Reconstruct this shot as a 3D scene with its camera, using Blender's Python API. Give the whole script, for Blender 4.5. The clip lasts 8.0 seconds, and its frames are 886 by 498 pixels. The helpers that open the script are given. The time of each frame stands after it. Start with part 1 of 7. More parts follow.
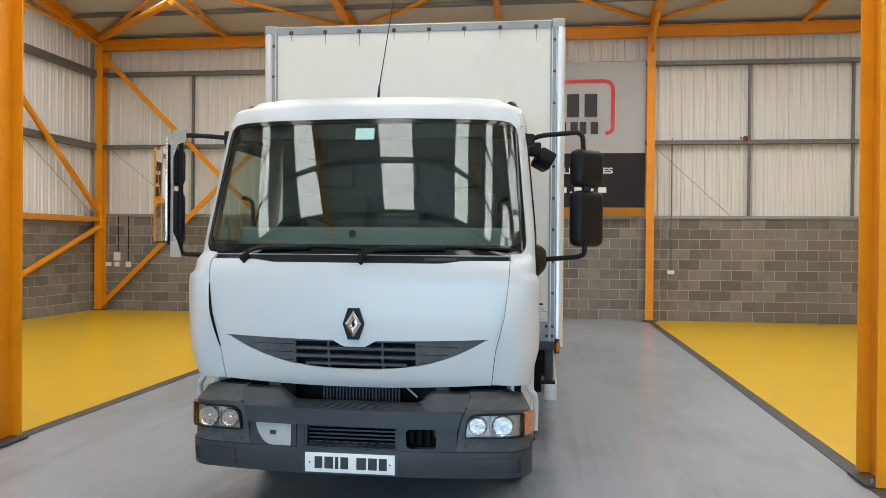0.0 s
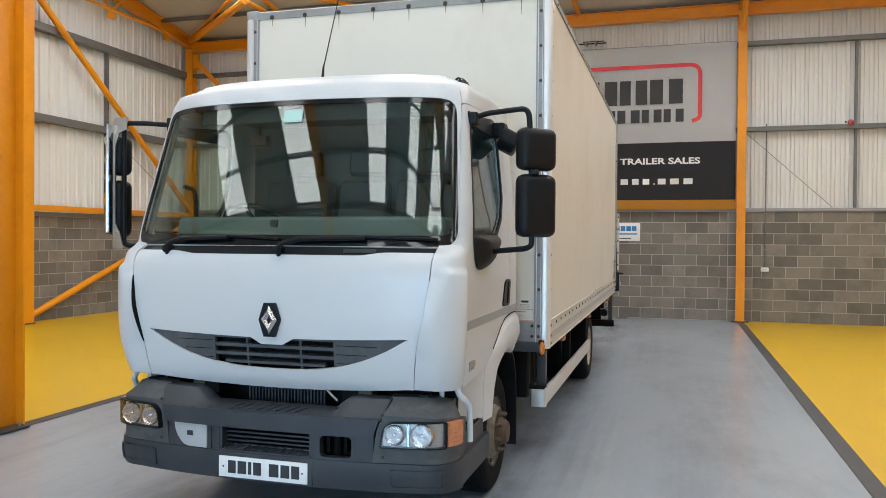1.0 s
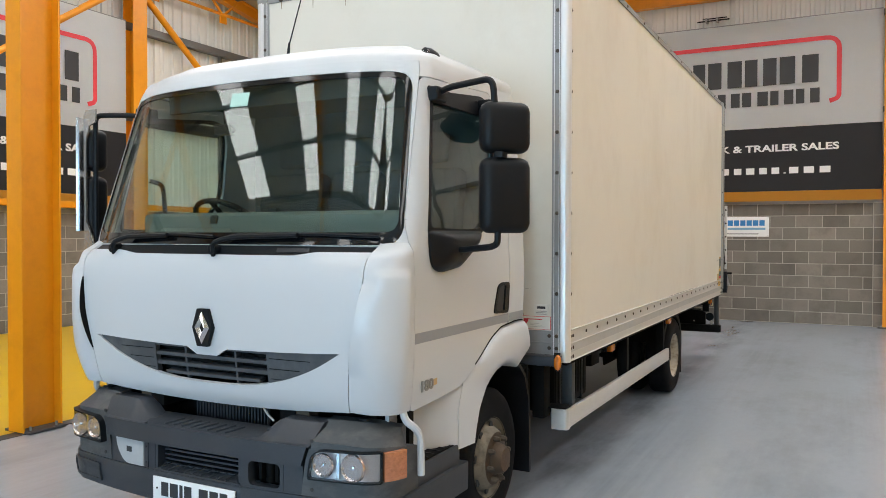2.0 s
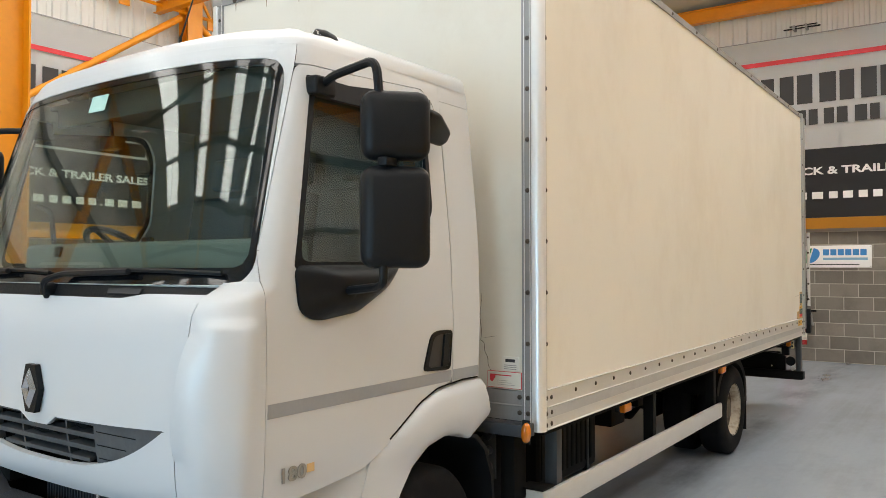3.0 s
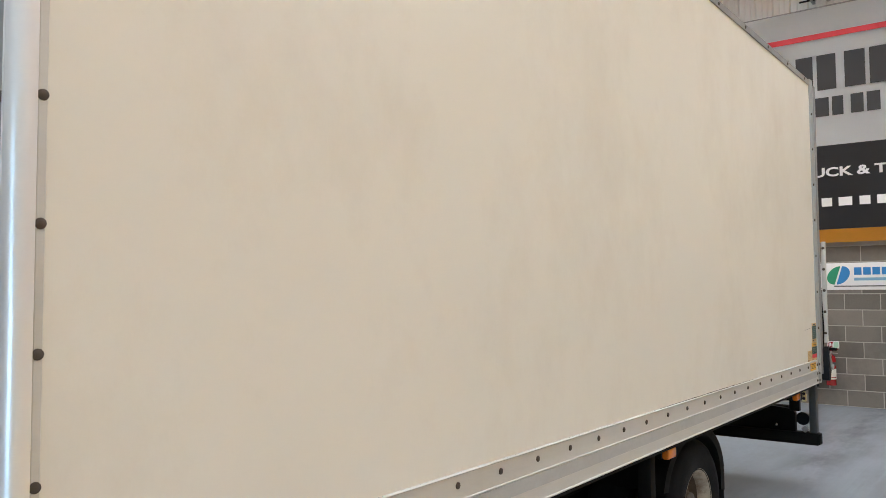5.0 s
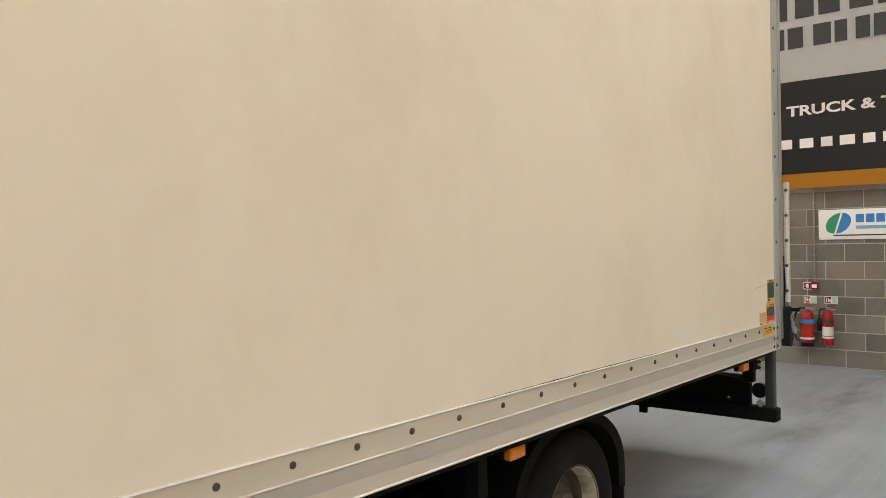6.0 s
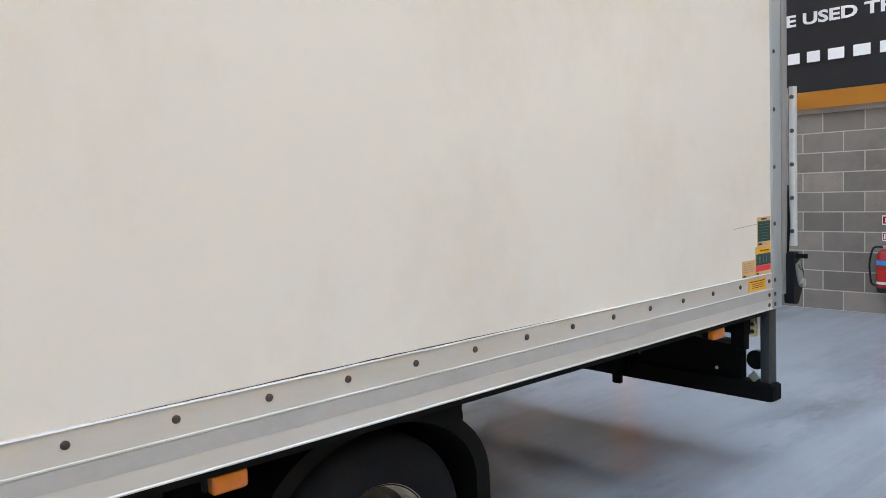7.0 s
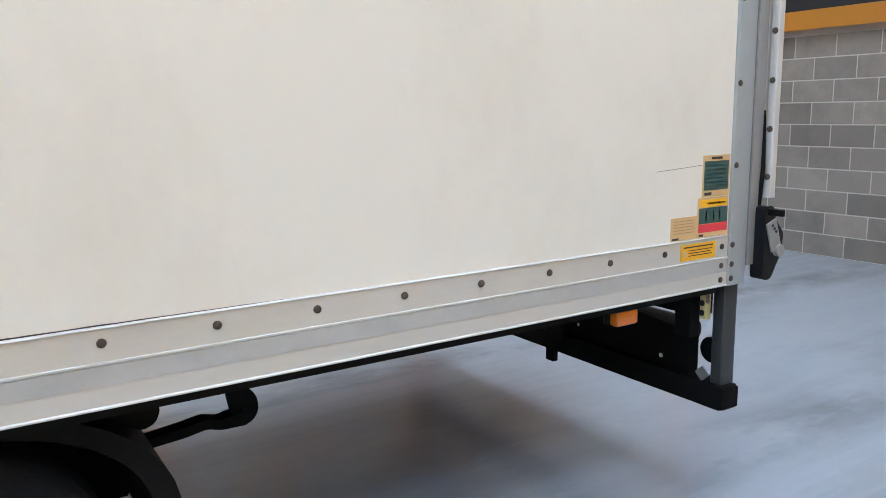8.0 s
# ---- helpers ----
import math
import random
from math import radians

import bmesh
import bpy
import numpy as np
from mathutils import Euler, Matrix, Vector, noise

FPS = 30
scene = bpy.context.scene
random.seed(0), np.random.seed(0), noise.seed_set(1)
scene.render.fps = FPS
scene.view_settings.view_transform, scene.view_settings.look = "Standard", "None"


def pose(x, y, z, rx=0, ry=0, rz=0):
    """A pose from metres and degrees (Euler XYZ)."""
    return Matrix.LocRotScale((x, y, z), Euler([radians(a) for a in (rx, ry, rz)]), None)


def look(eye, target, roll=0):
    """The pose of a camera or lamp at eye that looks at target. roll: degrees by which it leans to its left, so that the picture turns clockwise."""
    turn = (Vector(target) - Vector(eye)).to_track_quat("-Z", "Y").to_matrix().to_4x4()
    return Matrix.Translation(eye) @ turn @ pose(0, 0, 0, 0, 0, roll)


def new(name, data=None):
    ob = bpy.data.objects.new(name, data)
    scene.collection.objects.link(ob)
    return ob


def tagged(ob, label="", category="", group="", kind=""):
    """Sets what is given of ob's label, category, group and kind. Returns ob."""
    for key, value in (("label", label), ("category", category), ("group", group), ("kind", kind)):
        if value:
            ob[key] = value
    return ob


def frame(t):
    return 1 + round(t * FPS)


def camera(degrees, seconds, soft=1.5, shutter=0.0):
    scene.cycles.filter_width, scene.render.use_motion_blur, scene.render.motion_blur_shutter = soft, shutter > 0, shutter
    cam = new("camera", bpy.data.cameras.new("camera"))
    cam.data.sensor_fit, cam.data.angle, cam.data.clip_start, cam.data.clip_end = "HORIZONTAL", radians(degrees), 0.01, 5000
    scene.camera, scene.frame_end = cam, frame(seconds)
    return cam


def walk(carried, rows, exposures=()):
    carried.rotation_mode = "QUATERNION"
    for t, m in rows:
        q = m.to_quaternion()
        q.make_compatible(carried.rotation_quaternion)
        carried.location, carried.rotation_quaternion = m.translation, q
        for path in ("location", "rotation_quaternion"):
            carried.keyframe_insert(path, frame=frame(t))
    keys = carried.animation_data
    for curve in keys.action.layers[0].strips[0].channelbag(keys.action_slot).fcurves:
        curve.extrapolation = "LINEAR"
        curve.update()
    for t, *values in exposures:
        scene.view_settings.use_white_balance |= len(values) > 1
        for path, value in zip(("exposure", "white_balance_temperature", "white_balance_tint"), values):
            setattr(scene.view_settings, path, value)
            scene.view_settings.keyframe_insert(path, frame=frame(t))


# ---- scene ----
cam = camera(58.9, 8.0, 0.62)
METRES, EYE, TILT, LEAN, TURN = 11.0, 1.66, 0.0, 0.0, 7.4
ROWS = [
    (0.0, 0.0, 0.0, 0.0, 0.0, -0.39, -0.47),
    (0.5, 0.0516, 0.0166, 0.0002, 4.17, -0.44, -0.45),
    (1.0, 0.0963, 0.0463, -0.0025, 9.03, -0.7, -0.44),
    (2.5, 0.1912, 0.1752, -0.0016, 24.43, -0.23, 0.06),
    (3.0, 0.2038, 0.2337, -0.0005, 27.4, 1.27, 0.04),
    (3.5, 0.2044, 0.2953, -0.0015, 29.63, 2.11, 0.29),
    (4.0, 0.2054, 0.3586, -0.0018, 30.16, 3.07, 0.31),
    (4.5, 0.2006, 0.4215, -0.0018, 29.9, 3.49, 0.28),
    (6.0, 0.2509, 0.5999, -0.0025, 32.55, -0.23, 0.96),
    (6.5, 0.2684, 0.675, -0.0056, 36.19, -2.93, 1.36),
    (7.0, 0.2861, 0.746, -0.0068, 40.62, -4.54, 2.28),
    (7.5, 0.2916, 0.82, -0.0102, 44.29, -6.78, 1.34),
    (8.0, 0.3003, 0.889, -0.0118, 49.81, -9.89, 0.82),
]
EXPOSURES = [(0.0, -0.28, 6900, 10), (1.0, -0.28, 6650, 10), (2.5, -0.14, 6940, 10), (3.5, -0.09, 7270, 10), (4.0, -0.06, 6500, 10), (4.5, -0.08, 6050, 10), (6.0, -0.14, 7200, 10), (6.5, -0.02, 6050, 10), (7.0, 0.07, 5600, 10), (8.0, 0.22, 5550, 10)]
walk(cam, [(t, pose(0, 0, EYE, TILT, LEAN, TURN) @ pose(METRES * x, METRES * y, METRES * z, 90 + pitch, roll, yaw)) for t, x, y, z, yaw, pitch, roll in ROWS], EXPOSURES)

# ---- world and daylight ----
world = bpy.data.worlds.new("sky")
scene.world = world
world.use_nodes = True
wn = world.node_tree.nodes
sky = wn.new("ShaderNodeTexSky")
sky.sky_type, sky.sun_disc, sky.sun_elevation, sky.sun_rotation = "NISHITA", False, radians(50), radians(200)
world.node_tree.links.new(sky.outputs["Color"], wn["Background"].inputs["Color"])
wn["Background"].inputs["Strength"].default_value = 0.12
sun = new("sun", bpy.data.lights.new("sun", "SUN"))
sun.data.energy, sun.data.angle, sun.data.color = 1.0, radians(12), (1.0, 0.96, 0.9)
sun.matrix_world = look((0, -20, 30), (6, -2, 0))
ROOFLIGHT = 7.0      # radiance of the translucent roof sheets
DOORLIGHT = 620.0    # watts of the daylight that the open vehicle door lets in
door_sky = new("door_daylight", bpy.data.lights.new("door_daylight", "AREA"))
door_sky.data.shape, door_sky.data.size, door_sky.data.size_y = "RECTANGLE", 6.2, 3.2
door_sky.data.energy, door_sky.data.color = DOORLIGHT, (0.37, 0.69, 1.0)
door_sky.matrix_world = look((-1.0, -6.3, 1.7), (-1.0, 4.0, 2.0))


# ---- materials ----
def mat(name, col, rough=0.5, metal=0.0, var=0.12, scale=3.0, fine=60.0, bump=0.0, bscale=80.0, stretch=(1, 1, 1), rnd=0.0, coat=0.0, dirt=None, dirt_amt=0.0, dirt_scale=1.5, spec=0.5, streak=0.0):
    """Principled surface with two scales of colour variation, optional relief, per-object variation and patchy dirt."""
    m = bpy.data.materials.new(name)
    m.use_nodes = True
    nt = m.node_tree
    n, l = nt.nodes, nt.links
    b = n["Principled BSDF"]
    geo = n.new("ShaderNodeNewGeometry")
    mp = n.new("ShaderNodeMapping")
    mp.inputs["Scale"].default_value = stretch
    l.new(geo.outputs["Position"], mp.inputs["Vector"])

    def noise_at(s, detail=4.0, r=0.55):
        t = n.new("ShaderNodeTexNoise")
        t.inputs["Scale"].default_value, t.inputs["Detail"].default_value, t.inputs["Roughness"].default_value = s, detail, r
        l.new(mp.outputs["Vector"], t.inputs["Vector"])
        return t.outputs["Fac"]

    def math_node(op, a, c):
        t = n.new("ShaderNodeMath")
        t.operation = op
        for i, v in enumerate((a, c)):
            if isinstance(v, (int, float)):
                t.inputs[i].default_value = v
            else:
                l.new(v, t.inputs[i])
        return t.outputs[0]
    big, small = noise_at(scale), noise_at(fine, 3.0)
    v = math_node("ADD", math_node("MULTIPLY", math_node("SUBTRACT", big, 0.5), 2.2 * var), math_node("MULTIPLY", math_node("SUBTRACT", small, 0.5), 1.2 * var))
    if rnd:
        info = n.new("ShaderNodeObjectInfo")
        isl = n.new("ShaderNodeNewGeometry")
        both = math_node("FRACT", math_node("ADD", info.outputs["Random"], isl.outputs["Random Per Island"]), 0.0)
        v = math_node("ADD", v, math_node("MULTIPLY", math_node("SUBTRACT", both, 0.5), 2 * rnd))
    if streak:
        mp2 = n.new("ShaderNodeMapping")
        mp2.inputs["Scale"].default_value = (9.0, 0.22, 1.0)
        l.new(geo.outputs["Position"], mp2.inputs["Vector"])
        sn = n.new("ShaderNodeTexNoise")
        sn.inputs["Scale"].default_value, sn.inputs["Detail"].default_value, sn.inputs["Roughness"].default_value = 1.0, 9.0, 0.72
        l.new(mp2.outputs["Vector"], sn.inputs["Vector"])
        lane = n.new("ShaderNodeMapRange")
        lane.inputs["From Min"].default_value, lane.inputs["From Max"].default_value = 0.40, 0.62
        l.new(sn.outputs["Fac"], lane.inputs["Value"])
        wide = n.new("ShaderNodeMapRange")
        wide.inputs["From Min"].default_value, wide.inputs["From Max"].default_value = 0.38, 0.60
        l.new(noise_at(0.55, 5.0), wide.inputs["Value"])
        # two wheel tracks along the lane
        sep = n.new("ShaderNodeSeparateXYZ")
        l.new(geo.outputs["Position"], sep.inputs[0])
        off_ = math_node("ABSOLUTE", math_node("SUBTRACT", math_node("ABSOLUTE", math_node("ADD", sep.outputs["X"], 1.085), 0.0), 0.95), 0.0)
        trk = n.new("ShaderNodeMapRange")
        trk.inputs["From Min"].default_value, trk.inputs["From Max"].default_value, trk.inputs["To Min"].default_value, trk.inputs["To Max"].default_value = 0.05, 0.34, 1.0, 0.0
        l.new(off_, trk.inputs["Value"])
        worn = n.new("ShaderNodeMapRange")
        worn.inputs["From Min"].default_value, worn.inputs["From Max"].default_value = 0.42, 0.60
        l.new(noise_at(1.7, 6.0, 0.65), worn.inputs["Value"])
        v = math_node("ADD", v, math_node("MULTIPLY", math_node("MULTIPLY", trk.outputs["Result"], worn.outputs["Result"]), -3.2 * streak))
        v = math_node("ADD", v, math_node("MULTIPLY", math_node("MULTIPLY", lane.outputs["Result"], wide.outputs["Result"]), -streak))
        big = math_node("ADD", big, math_node("MULTIPLY", lane.outputs["Result"], 0.12))
    v = math_node("ADD", v, 1.0)
    mix = n.new("ShaderNodeMix")
    mix.data_type, mix.blend_type = "RGBA", "MULTIPLY"
    mix.inputs["Factor"].default_value = 1.0
    mix.inputs["A"].default_value = (*col, 1)
    grey = n.new("ShaderNodeCombineColor")
    for k in ("Red", "Green", "Blue"):
        l.new(v, grey.inputs[k])
    l.new(grey.outputs["Color"], mix.inputs["B"])
    out = mix.outputs["Result"]
    if dirt:
        d = noise_at(dirt_scale, 8.0, 0.68)
        rmp = n.new("ShaderNodeMapRange")
        rmp.inputs["From Min"].default_value, rmp.inputs["From Max"].default_value = 0.48, 0.72
        l.new(d, rmp.inputs["Value"])
        fac = math_node("MULTIPLY", rmp.outputs["Result"], dirt_amt)
        mix2 = n.new("ShaderNodeMix")
        mix2.data_type = "RGBA"
        l.new(fac, mix2.inputs["Factor"])
        l.new(out, mix2.inputs["A"])
        mix2.inputs["B"].default_value = (*dirt, 1)
        out = mix2.outputs["Result"]
    l.new(out, b.inputs["Base Color"])
    rr = math_node("ADD", math_node("MULTIPLY", math_node("SUBTRACT", big, 0.5), 0.35 * rough), rough)
    l.new(rr, b.inputs["Roughness"])
    b.inputs["Metallic"].default_value = metal
    b.inputs["Specular IOR Level"].default_value = spec
    b.inputs["Coat Weight"].default_value = coat
    b.inputs["Coat Roughness"].default_value = 0.06
    if bump:
        bp = n.new("ShaderNodeBump")
        bp.inputs["Strength"].default_value, bp.inputs["Distance"].default_value = bump, 0.01
        l.new(noise_at(bscale, 3.0), bp.inputs["Height"])
        l.new(bp.outputs["Normal"], b.inputs["Normal"])
    return m


def glow(name, col, strength):
    m = bpy.data.materials.new(name)
    m.use_nodes = True
    n, l = m.node_tree.nodes, m.node_tree.links
    n.remove(n["Principled BSDF"])
    e = n.new("ShaderNodeEmission")
    e.inputs["Color"].default_value, e.inputs["Strength"].default_value = (*col, 1), strength
    l.new(e.outputs[0], n["Material Output"].inputs["Surface"])
    return m


def pane(name, tint, ior=1.5, rough=0.0):
    """A thin sheet of glass: tinted see-through with a mirror gloss by Fresnel."""
    m = bpy.data.materials.new(name)
    m.use_nodes = True
    n, l = m.node_tree.nodes, m.node_tree.links
    n.remove(n["Principled BSDF"])
    tr, gl, lw, mx = n.new("ShaderNodeBsdfTransparent"), n.new("ShaderNodeBsdfGlossy"), n.new("ShaderNodeLayerWeight"), n.new("ShaderNodeMixShader")
    tr.inputs["Color"].default_value = (*tint, 1)
    gl.inputs["Roughness"].default_value = rough
    lw.inputs["Blend"].default_value = 0.5
    f0 = ((ior - 1) / (ior + 1)) ** 2
    p5, ml = n.new("ShaderNodeMath"), n.new("ShaderNodeMath")
    p5.operation, ml.operation = "POWER", "MULTIPLY_ADD"
    p5.inputs[1].default_value, ml.inputs[1].default_value, ml.inputs[2].default_value = 5.0, 1 - f0, f0
    l.new(lw.outputs["Facing"], p5.inputs[0])
    l.new(p5.outputs[0], ml.inputs[0])
    l.new(ml.outputs[0], mx.inputs[0])
    l.new(tr.outputs[0], mx.inputs[1])
    l.new(gl.outputs[0], mx.inputs[2])
    l.new(mx.outputs[0], n["Material Output"].inputs["Surface"])
    return m


M_FLOOR = mat("grey_floor_paint", (0.314, 0.349, 0.398), 0.20, streak=0.11, var=0.07, scale=0.7, fine=22, stretch=(1, 0.4, 1), bump=0.03, bscale=40, dirt=(0.12, 0.115, 0.11), dirt_amt=0.28, dirt_scale=1.1)
M_YELLOW = mat("yellow_floor_paint", (0.64, 0.385, 0.010), 0.34, var=0.06, scale=0.8, fine=25, bump=0.05, bscale=40, dirt=(0.42, 0.26, 0.03), dirt_amt=0.18)
M_STRIPE = mat("dark_line_paint", (0.055, 0.055, 0.058), 0.5, var=0.2, scale=2)
M_BLOCK = mat("concrete_block", (0.205, 0.187, 0.162), 0.9, var=0.18, scale=2.2, fine=70, bump=0.5, bscale=130, rnd=0.26, dirt=(0.10, 0.09, 0.078), dirt_amt=0.5, dirt_scale=2.5)
M_MORTAR = mat("mortar", (0.42, 0.395, 0.345), 0.95, var=0.15, scale=4, bump=0.3)
M_CLAD = mat("liner_sheet", (0.72, 0.715, 0.69), 0.5, var=0.05, scale=0.6, fine=8, stretch=(1, 1, 0.3), dirt=(0.5, 0.48, 0.43), dirt_amt=0.25, dirt_scale=0.8)
M_ROOF = mat("roof_sheet", (0.55, 0.55, 0.53), 0.6, var=0.07, scale=0.5)
M_ORANGE = mat("orange_steel_paint", (0.80, 0.30, 0.008), 0.38, var=0.07, scale=1.5, fine=18, bump=0.04, dirt=(0.45, 0.14, 0.01), dirt_amt=0.3, dirt_scale=3)
M_GALV = mat("galvanised_steel", (0.34, 0.34, 0.335), 0.5, 0.6, var=0.15, scale=5)
M_RAIL = mat("dark_galvanised_rail", (0.17, 0.17, 0.165), 0.5, 0.4, var=0.2, scale=4)
M_GREY_CLOTH = mat("silver_banner_cloth", (0.82, 0.825, 0.835), 0.55, var=0.04, scale=1.2, bump=0.25, bscale=3.5)
M_DARK_CLOTH = mat("charcoal_banner_cloth", (0.035, 0.035, 0.04), 0.6, var=0.08, scale=1.5, bump=0.25, bscale=3.5)
M_AMBER_CLOTH = mat("amber_banner_cloth", (0.70, 0.31, 0.03), 0.6, var=0.08, scale=2.0, bump=0.35, bscale=4)
M_INK = mat("black_ink", (0.03, 0.03, 0.033), 0.6, var=0.05)
M_RED_INK = mat("red_ink", (0.66, 0.045, 0.06), 0.6, var=0.05)
M_WHITE_INK = mat("white_ink", (0.82, 0.82, 0.82), 0.6, var=0.03)
M_PAINT = mat("white_cab_paint", (0.57, 0.59, 0.612), 0.34, var=0.012, scale=0.8, fine=5, coat=0.15, dirt=(0.52, 0.51, 0.48), dirt_amt=0.05, dirt_scale=5.0)
M_GRP = mat("white_box_panel", (0.735, 0.71, 0.645), 0.34, var=0.03, scale=0.45, fine=3.5, stretch=(1, 1, 0.75), dirt=(0.47, 0.39, 0.29), dirt_amt=0.28, dirt_scale=1.1, bump=0.02, bscale=4)
# grey of the floor's reflection in the bottom rail, put into a colour
M_REFLECT_BAND = mat("grey_reflection_band", (0.46, 0.468, 0.468), 0.42, 0.2, var=0.10, scale=6, fine=60, stretch=(1, 0.6, 1), dirt=(0.30, 0.31, 0.315), dirt_amt=0.35, dirt_scale=7)
M_ALU = mat("aluminium", (0.58, 0.575, 0.555), 0.38, 0.25, var=0.10, scale=2.0, fine=30, stretch=(1, 0.25, 1), bump=0.05, dirt=(0.48, 0.46, 0.42), dirt_amt=0.3, dirt_scale=3)
# dirty aluminium; on the top side rails the dark tone also paints shade
M_DULL = mat("dirty_shaded_aluminium", (0.30, 0.305, 0.31), 0.5, 0.35, var=0.15, scale=3, fine=40, stretch=(1, 1, 0.3), dirt=(0.16, 0.15, 0.135), dirt_amt=0.4, dirt_scale=4)
M_POLISH = mat("polished_aluminium", (0.80, 0.81, 0.825), 0.33, 0.45, var=0.04, scale=2.0, fine=30, stretch=(1, 1, 0.3))
M_LEG = mat("dark_leg_steel", (0.045, 0.049, 0.053), 0.5, 0.2, var=0.15, scale=5)
M_POST = mat("rear_post_steel", (0.37, 0.405, 0.425), 0.45, 0.3, var=0.10, scale=3, dirt=(0.2, 0.2, 0.19), dirt_amt=0.35)
M_RIVET = mat("dull_rivet", (0.062, 0.047, 0.037), 0.6, 0.2, var=0.25, scale=9)
M_PLASTIC = mat("grey_bumper_plastic", (0.029, 0.034, 0.043), 0.5, var=0.12, scale=3, bump=0.15, bscale=320, dirt=(0.12, 0.12, 0.12), dirt_amt=0.2, dirt_scale=3.5)
M_BLACKP = mat("black_plastic", (0.0075, 0.0085, 0.0105), 0.45, spec=0.2, var=0.12, scale=4, bump=0.12, bscale=350)
M_FADED = mat("sun_faded_plastic", (0.06, 0.065, 0.07), 0.6, var=0.2, scale=6, bump=0.15, bscale=300, dirt=(0.15, 0.15, 0.147), dirt_amt=0.6, dirt_scale=5, stretch=(1, 1, 2))
M_GRILLE = mat("faded_grille_plastic", (0.052, 0.058, 0.066), 0.55, var=0.18, scale=5, dirt=(0.16, 0.17, 0.18), dirt_amt=0.4, dirt_scale=4)
M_BLACK = mat("chassis_black", (0.005, 0.005, 0.005), 0.7, spec=0.12, var=0.3, scale=6, dirt=(0.02, 0.017, 0.015), dirt_amt=0.2, dirt_scale=5)
M_RUBBER = mat("tyre_rubber", (0.008, 0.008, 0.009), 0.8, spec=0.12, var=0.2, scale=5, bump=0.2, bscale=90, dirt=(0.03, 0.028, 0.026), dirt_amt=0.25, dirt_scale=6)
M_RUSTY = mat("rusty_hub_steel", (0.10, 0.078, 0.058), 0.7, 0.2, var=0.3, scale=14, dirt=(0.05, 0.03, 0.02), dirt_amt=0.8, dirt_scale=12, bump=0.25)
M_SCALE = mat("flaking_rim_paint", (0.22, 0.19, 0.145), 0.65, 0.1, var=0.25, scale=9, dirt=(0.03, 0.02, 0.014), dirt_amt=1.0, dirt_scale=6, bump=0.3)
M_HUB = mat("tan_rusty_hub", (0.085, 0.057, 0.036), 0.65, 0.2, var=0.3, scale=14, dirt=(0.07, 0.04, 0.025), dirt_amt=0.8, dirt_scale=10, bump=0.25)
M_RIM = mat("rusty_cream_rim", (0.50, 0.45, 0.36), 0.6, 0.2, var=0.2, scale=8, dirt=(0.13, 0.07, 0.035), dirt_amt=0.8, dirt_scale=9, bump=0.2)
M_CHROME = mat("chrome", (0.62, 0.62, 0.63), 0.16, 1.0, var=0.03)
M_BOWL = mat("headlamp_bowl", (0.62, 0.54, 0.50), 0.3, 0.5, var=0.15, scale=30, bump=0.4, bscale=25)
M_FACET = mat("faceted_reflector", (0.66, 0.56, 0.51), 0.18, 0.9, var=0.12, scale=25, bump=0.5, bscale=22)
M_SILVER = mat("silver_plate", (0.66, 0.67, 0.68), 0.25, 0.9, var=0.05, scale=5)
M_COVER = mat("grey_cover", (0.42, 0.43, 0.44), 0.5, var=0.1, scale=9)
M_LENS = pane("clear_lens", (0.93, 0.95, 0.97), 1.5)
M_AMBER = mat("amber_lens", (0.62, 0.17, 0.012), 0.2, var=0.10, scale=30, coat=0.5)
M_TURN = mat("orange_indicator", (0.50, 0.20, 0.10), 0.22, var=0.3, scale=45, coat=0.5)
M_REDL = mat("red_lens", (0.42, 0.012, 0.012), 0.2, var=0.1, coat=0.5)
M_GLASS = pane("windscreen_glass", (0.84, 0.91, 0.88), 1.62)
M_SIDEGLASS = pane("door_glass", (0.80, 0.87, 0.85), 1.65)
M_FRIT = mat("black_glass_border", (0.006, 0.006, 0.007), 0.09, var=0.05)
M_DASH = mat("grey_dashboard", (0.165, 0.18, 0.165), 0.75, var=0.08, scale=6, spec=0.25)
M_TRIM = mat("cab_lining", (0.09, 0.093, 0.086), 0.9, var=0.1, scale=4, spec=0.1)
M_SEAT = mat("seat_cloth", (0.085, 0.083, 0.08), 0.95, var=0.2, scale=12, spec=0.1)
M_MIRROR = mat("mirror_glass", (0.85, 0.86, 0.86), 0.02, 1.0, var=0.01)
# roughened and dimmed so that it casts no bright patches on the door
M_ROUGH_MIRROR = mat("rough_mirror_glass", (0.6, 0.61, 0.61), 0.25, 1.0, var=0.05)
M_RUST = mat("rust_stain", (0.30, 0.22, 0.14), 0.8, var=0.3, scale=30)
M_STRIP = mat("silver_stripe_film", (0.30, 0.318, 0.345), 0.42, 0.1, var=0.08, scale=5)
M_TEAL = mat("dark_green_print", (0.035, 0.085, 0.08), 0.5, var=0.1)
M_BUFF = mat("buff_print", (0.62, 0.42, 0.20), 0.5, var=0.08)
M_LABEL = mat("white_label", (0.72, 0.71, 0.66), 0.4, var=0.05)
M_OCHRE = mat("yellow_label", (0.78, 0.42, 0.01), 0.4, var=0.08)
M_BLUE = mat("blue_ink", (0.03, 0.22, 0.55), 0.5, var=0.05)
M_GREEN = mat("green_ink", (0.02, 0.28, 0.14), 0.5, var=0.05)
M_EXT = mat("red_enamel", (0.30, 0.010, 0.014), 0.25, var=0.06, coat=0.5)
M_TINT = mat("pale_green_sticker", (0.42, 0.66, 0.60), 0.45, var=0.06, scale=20)
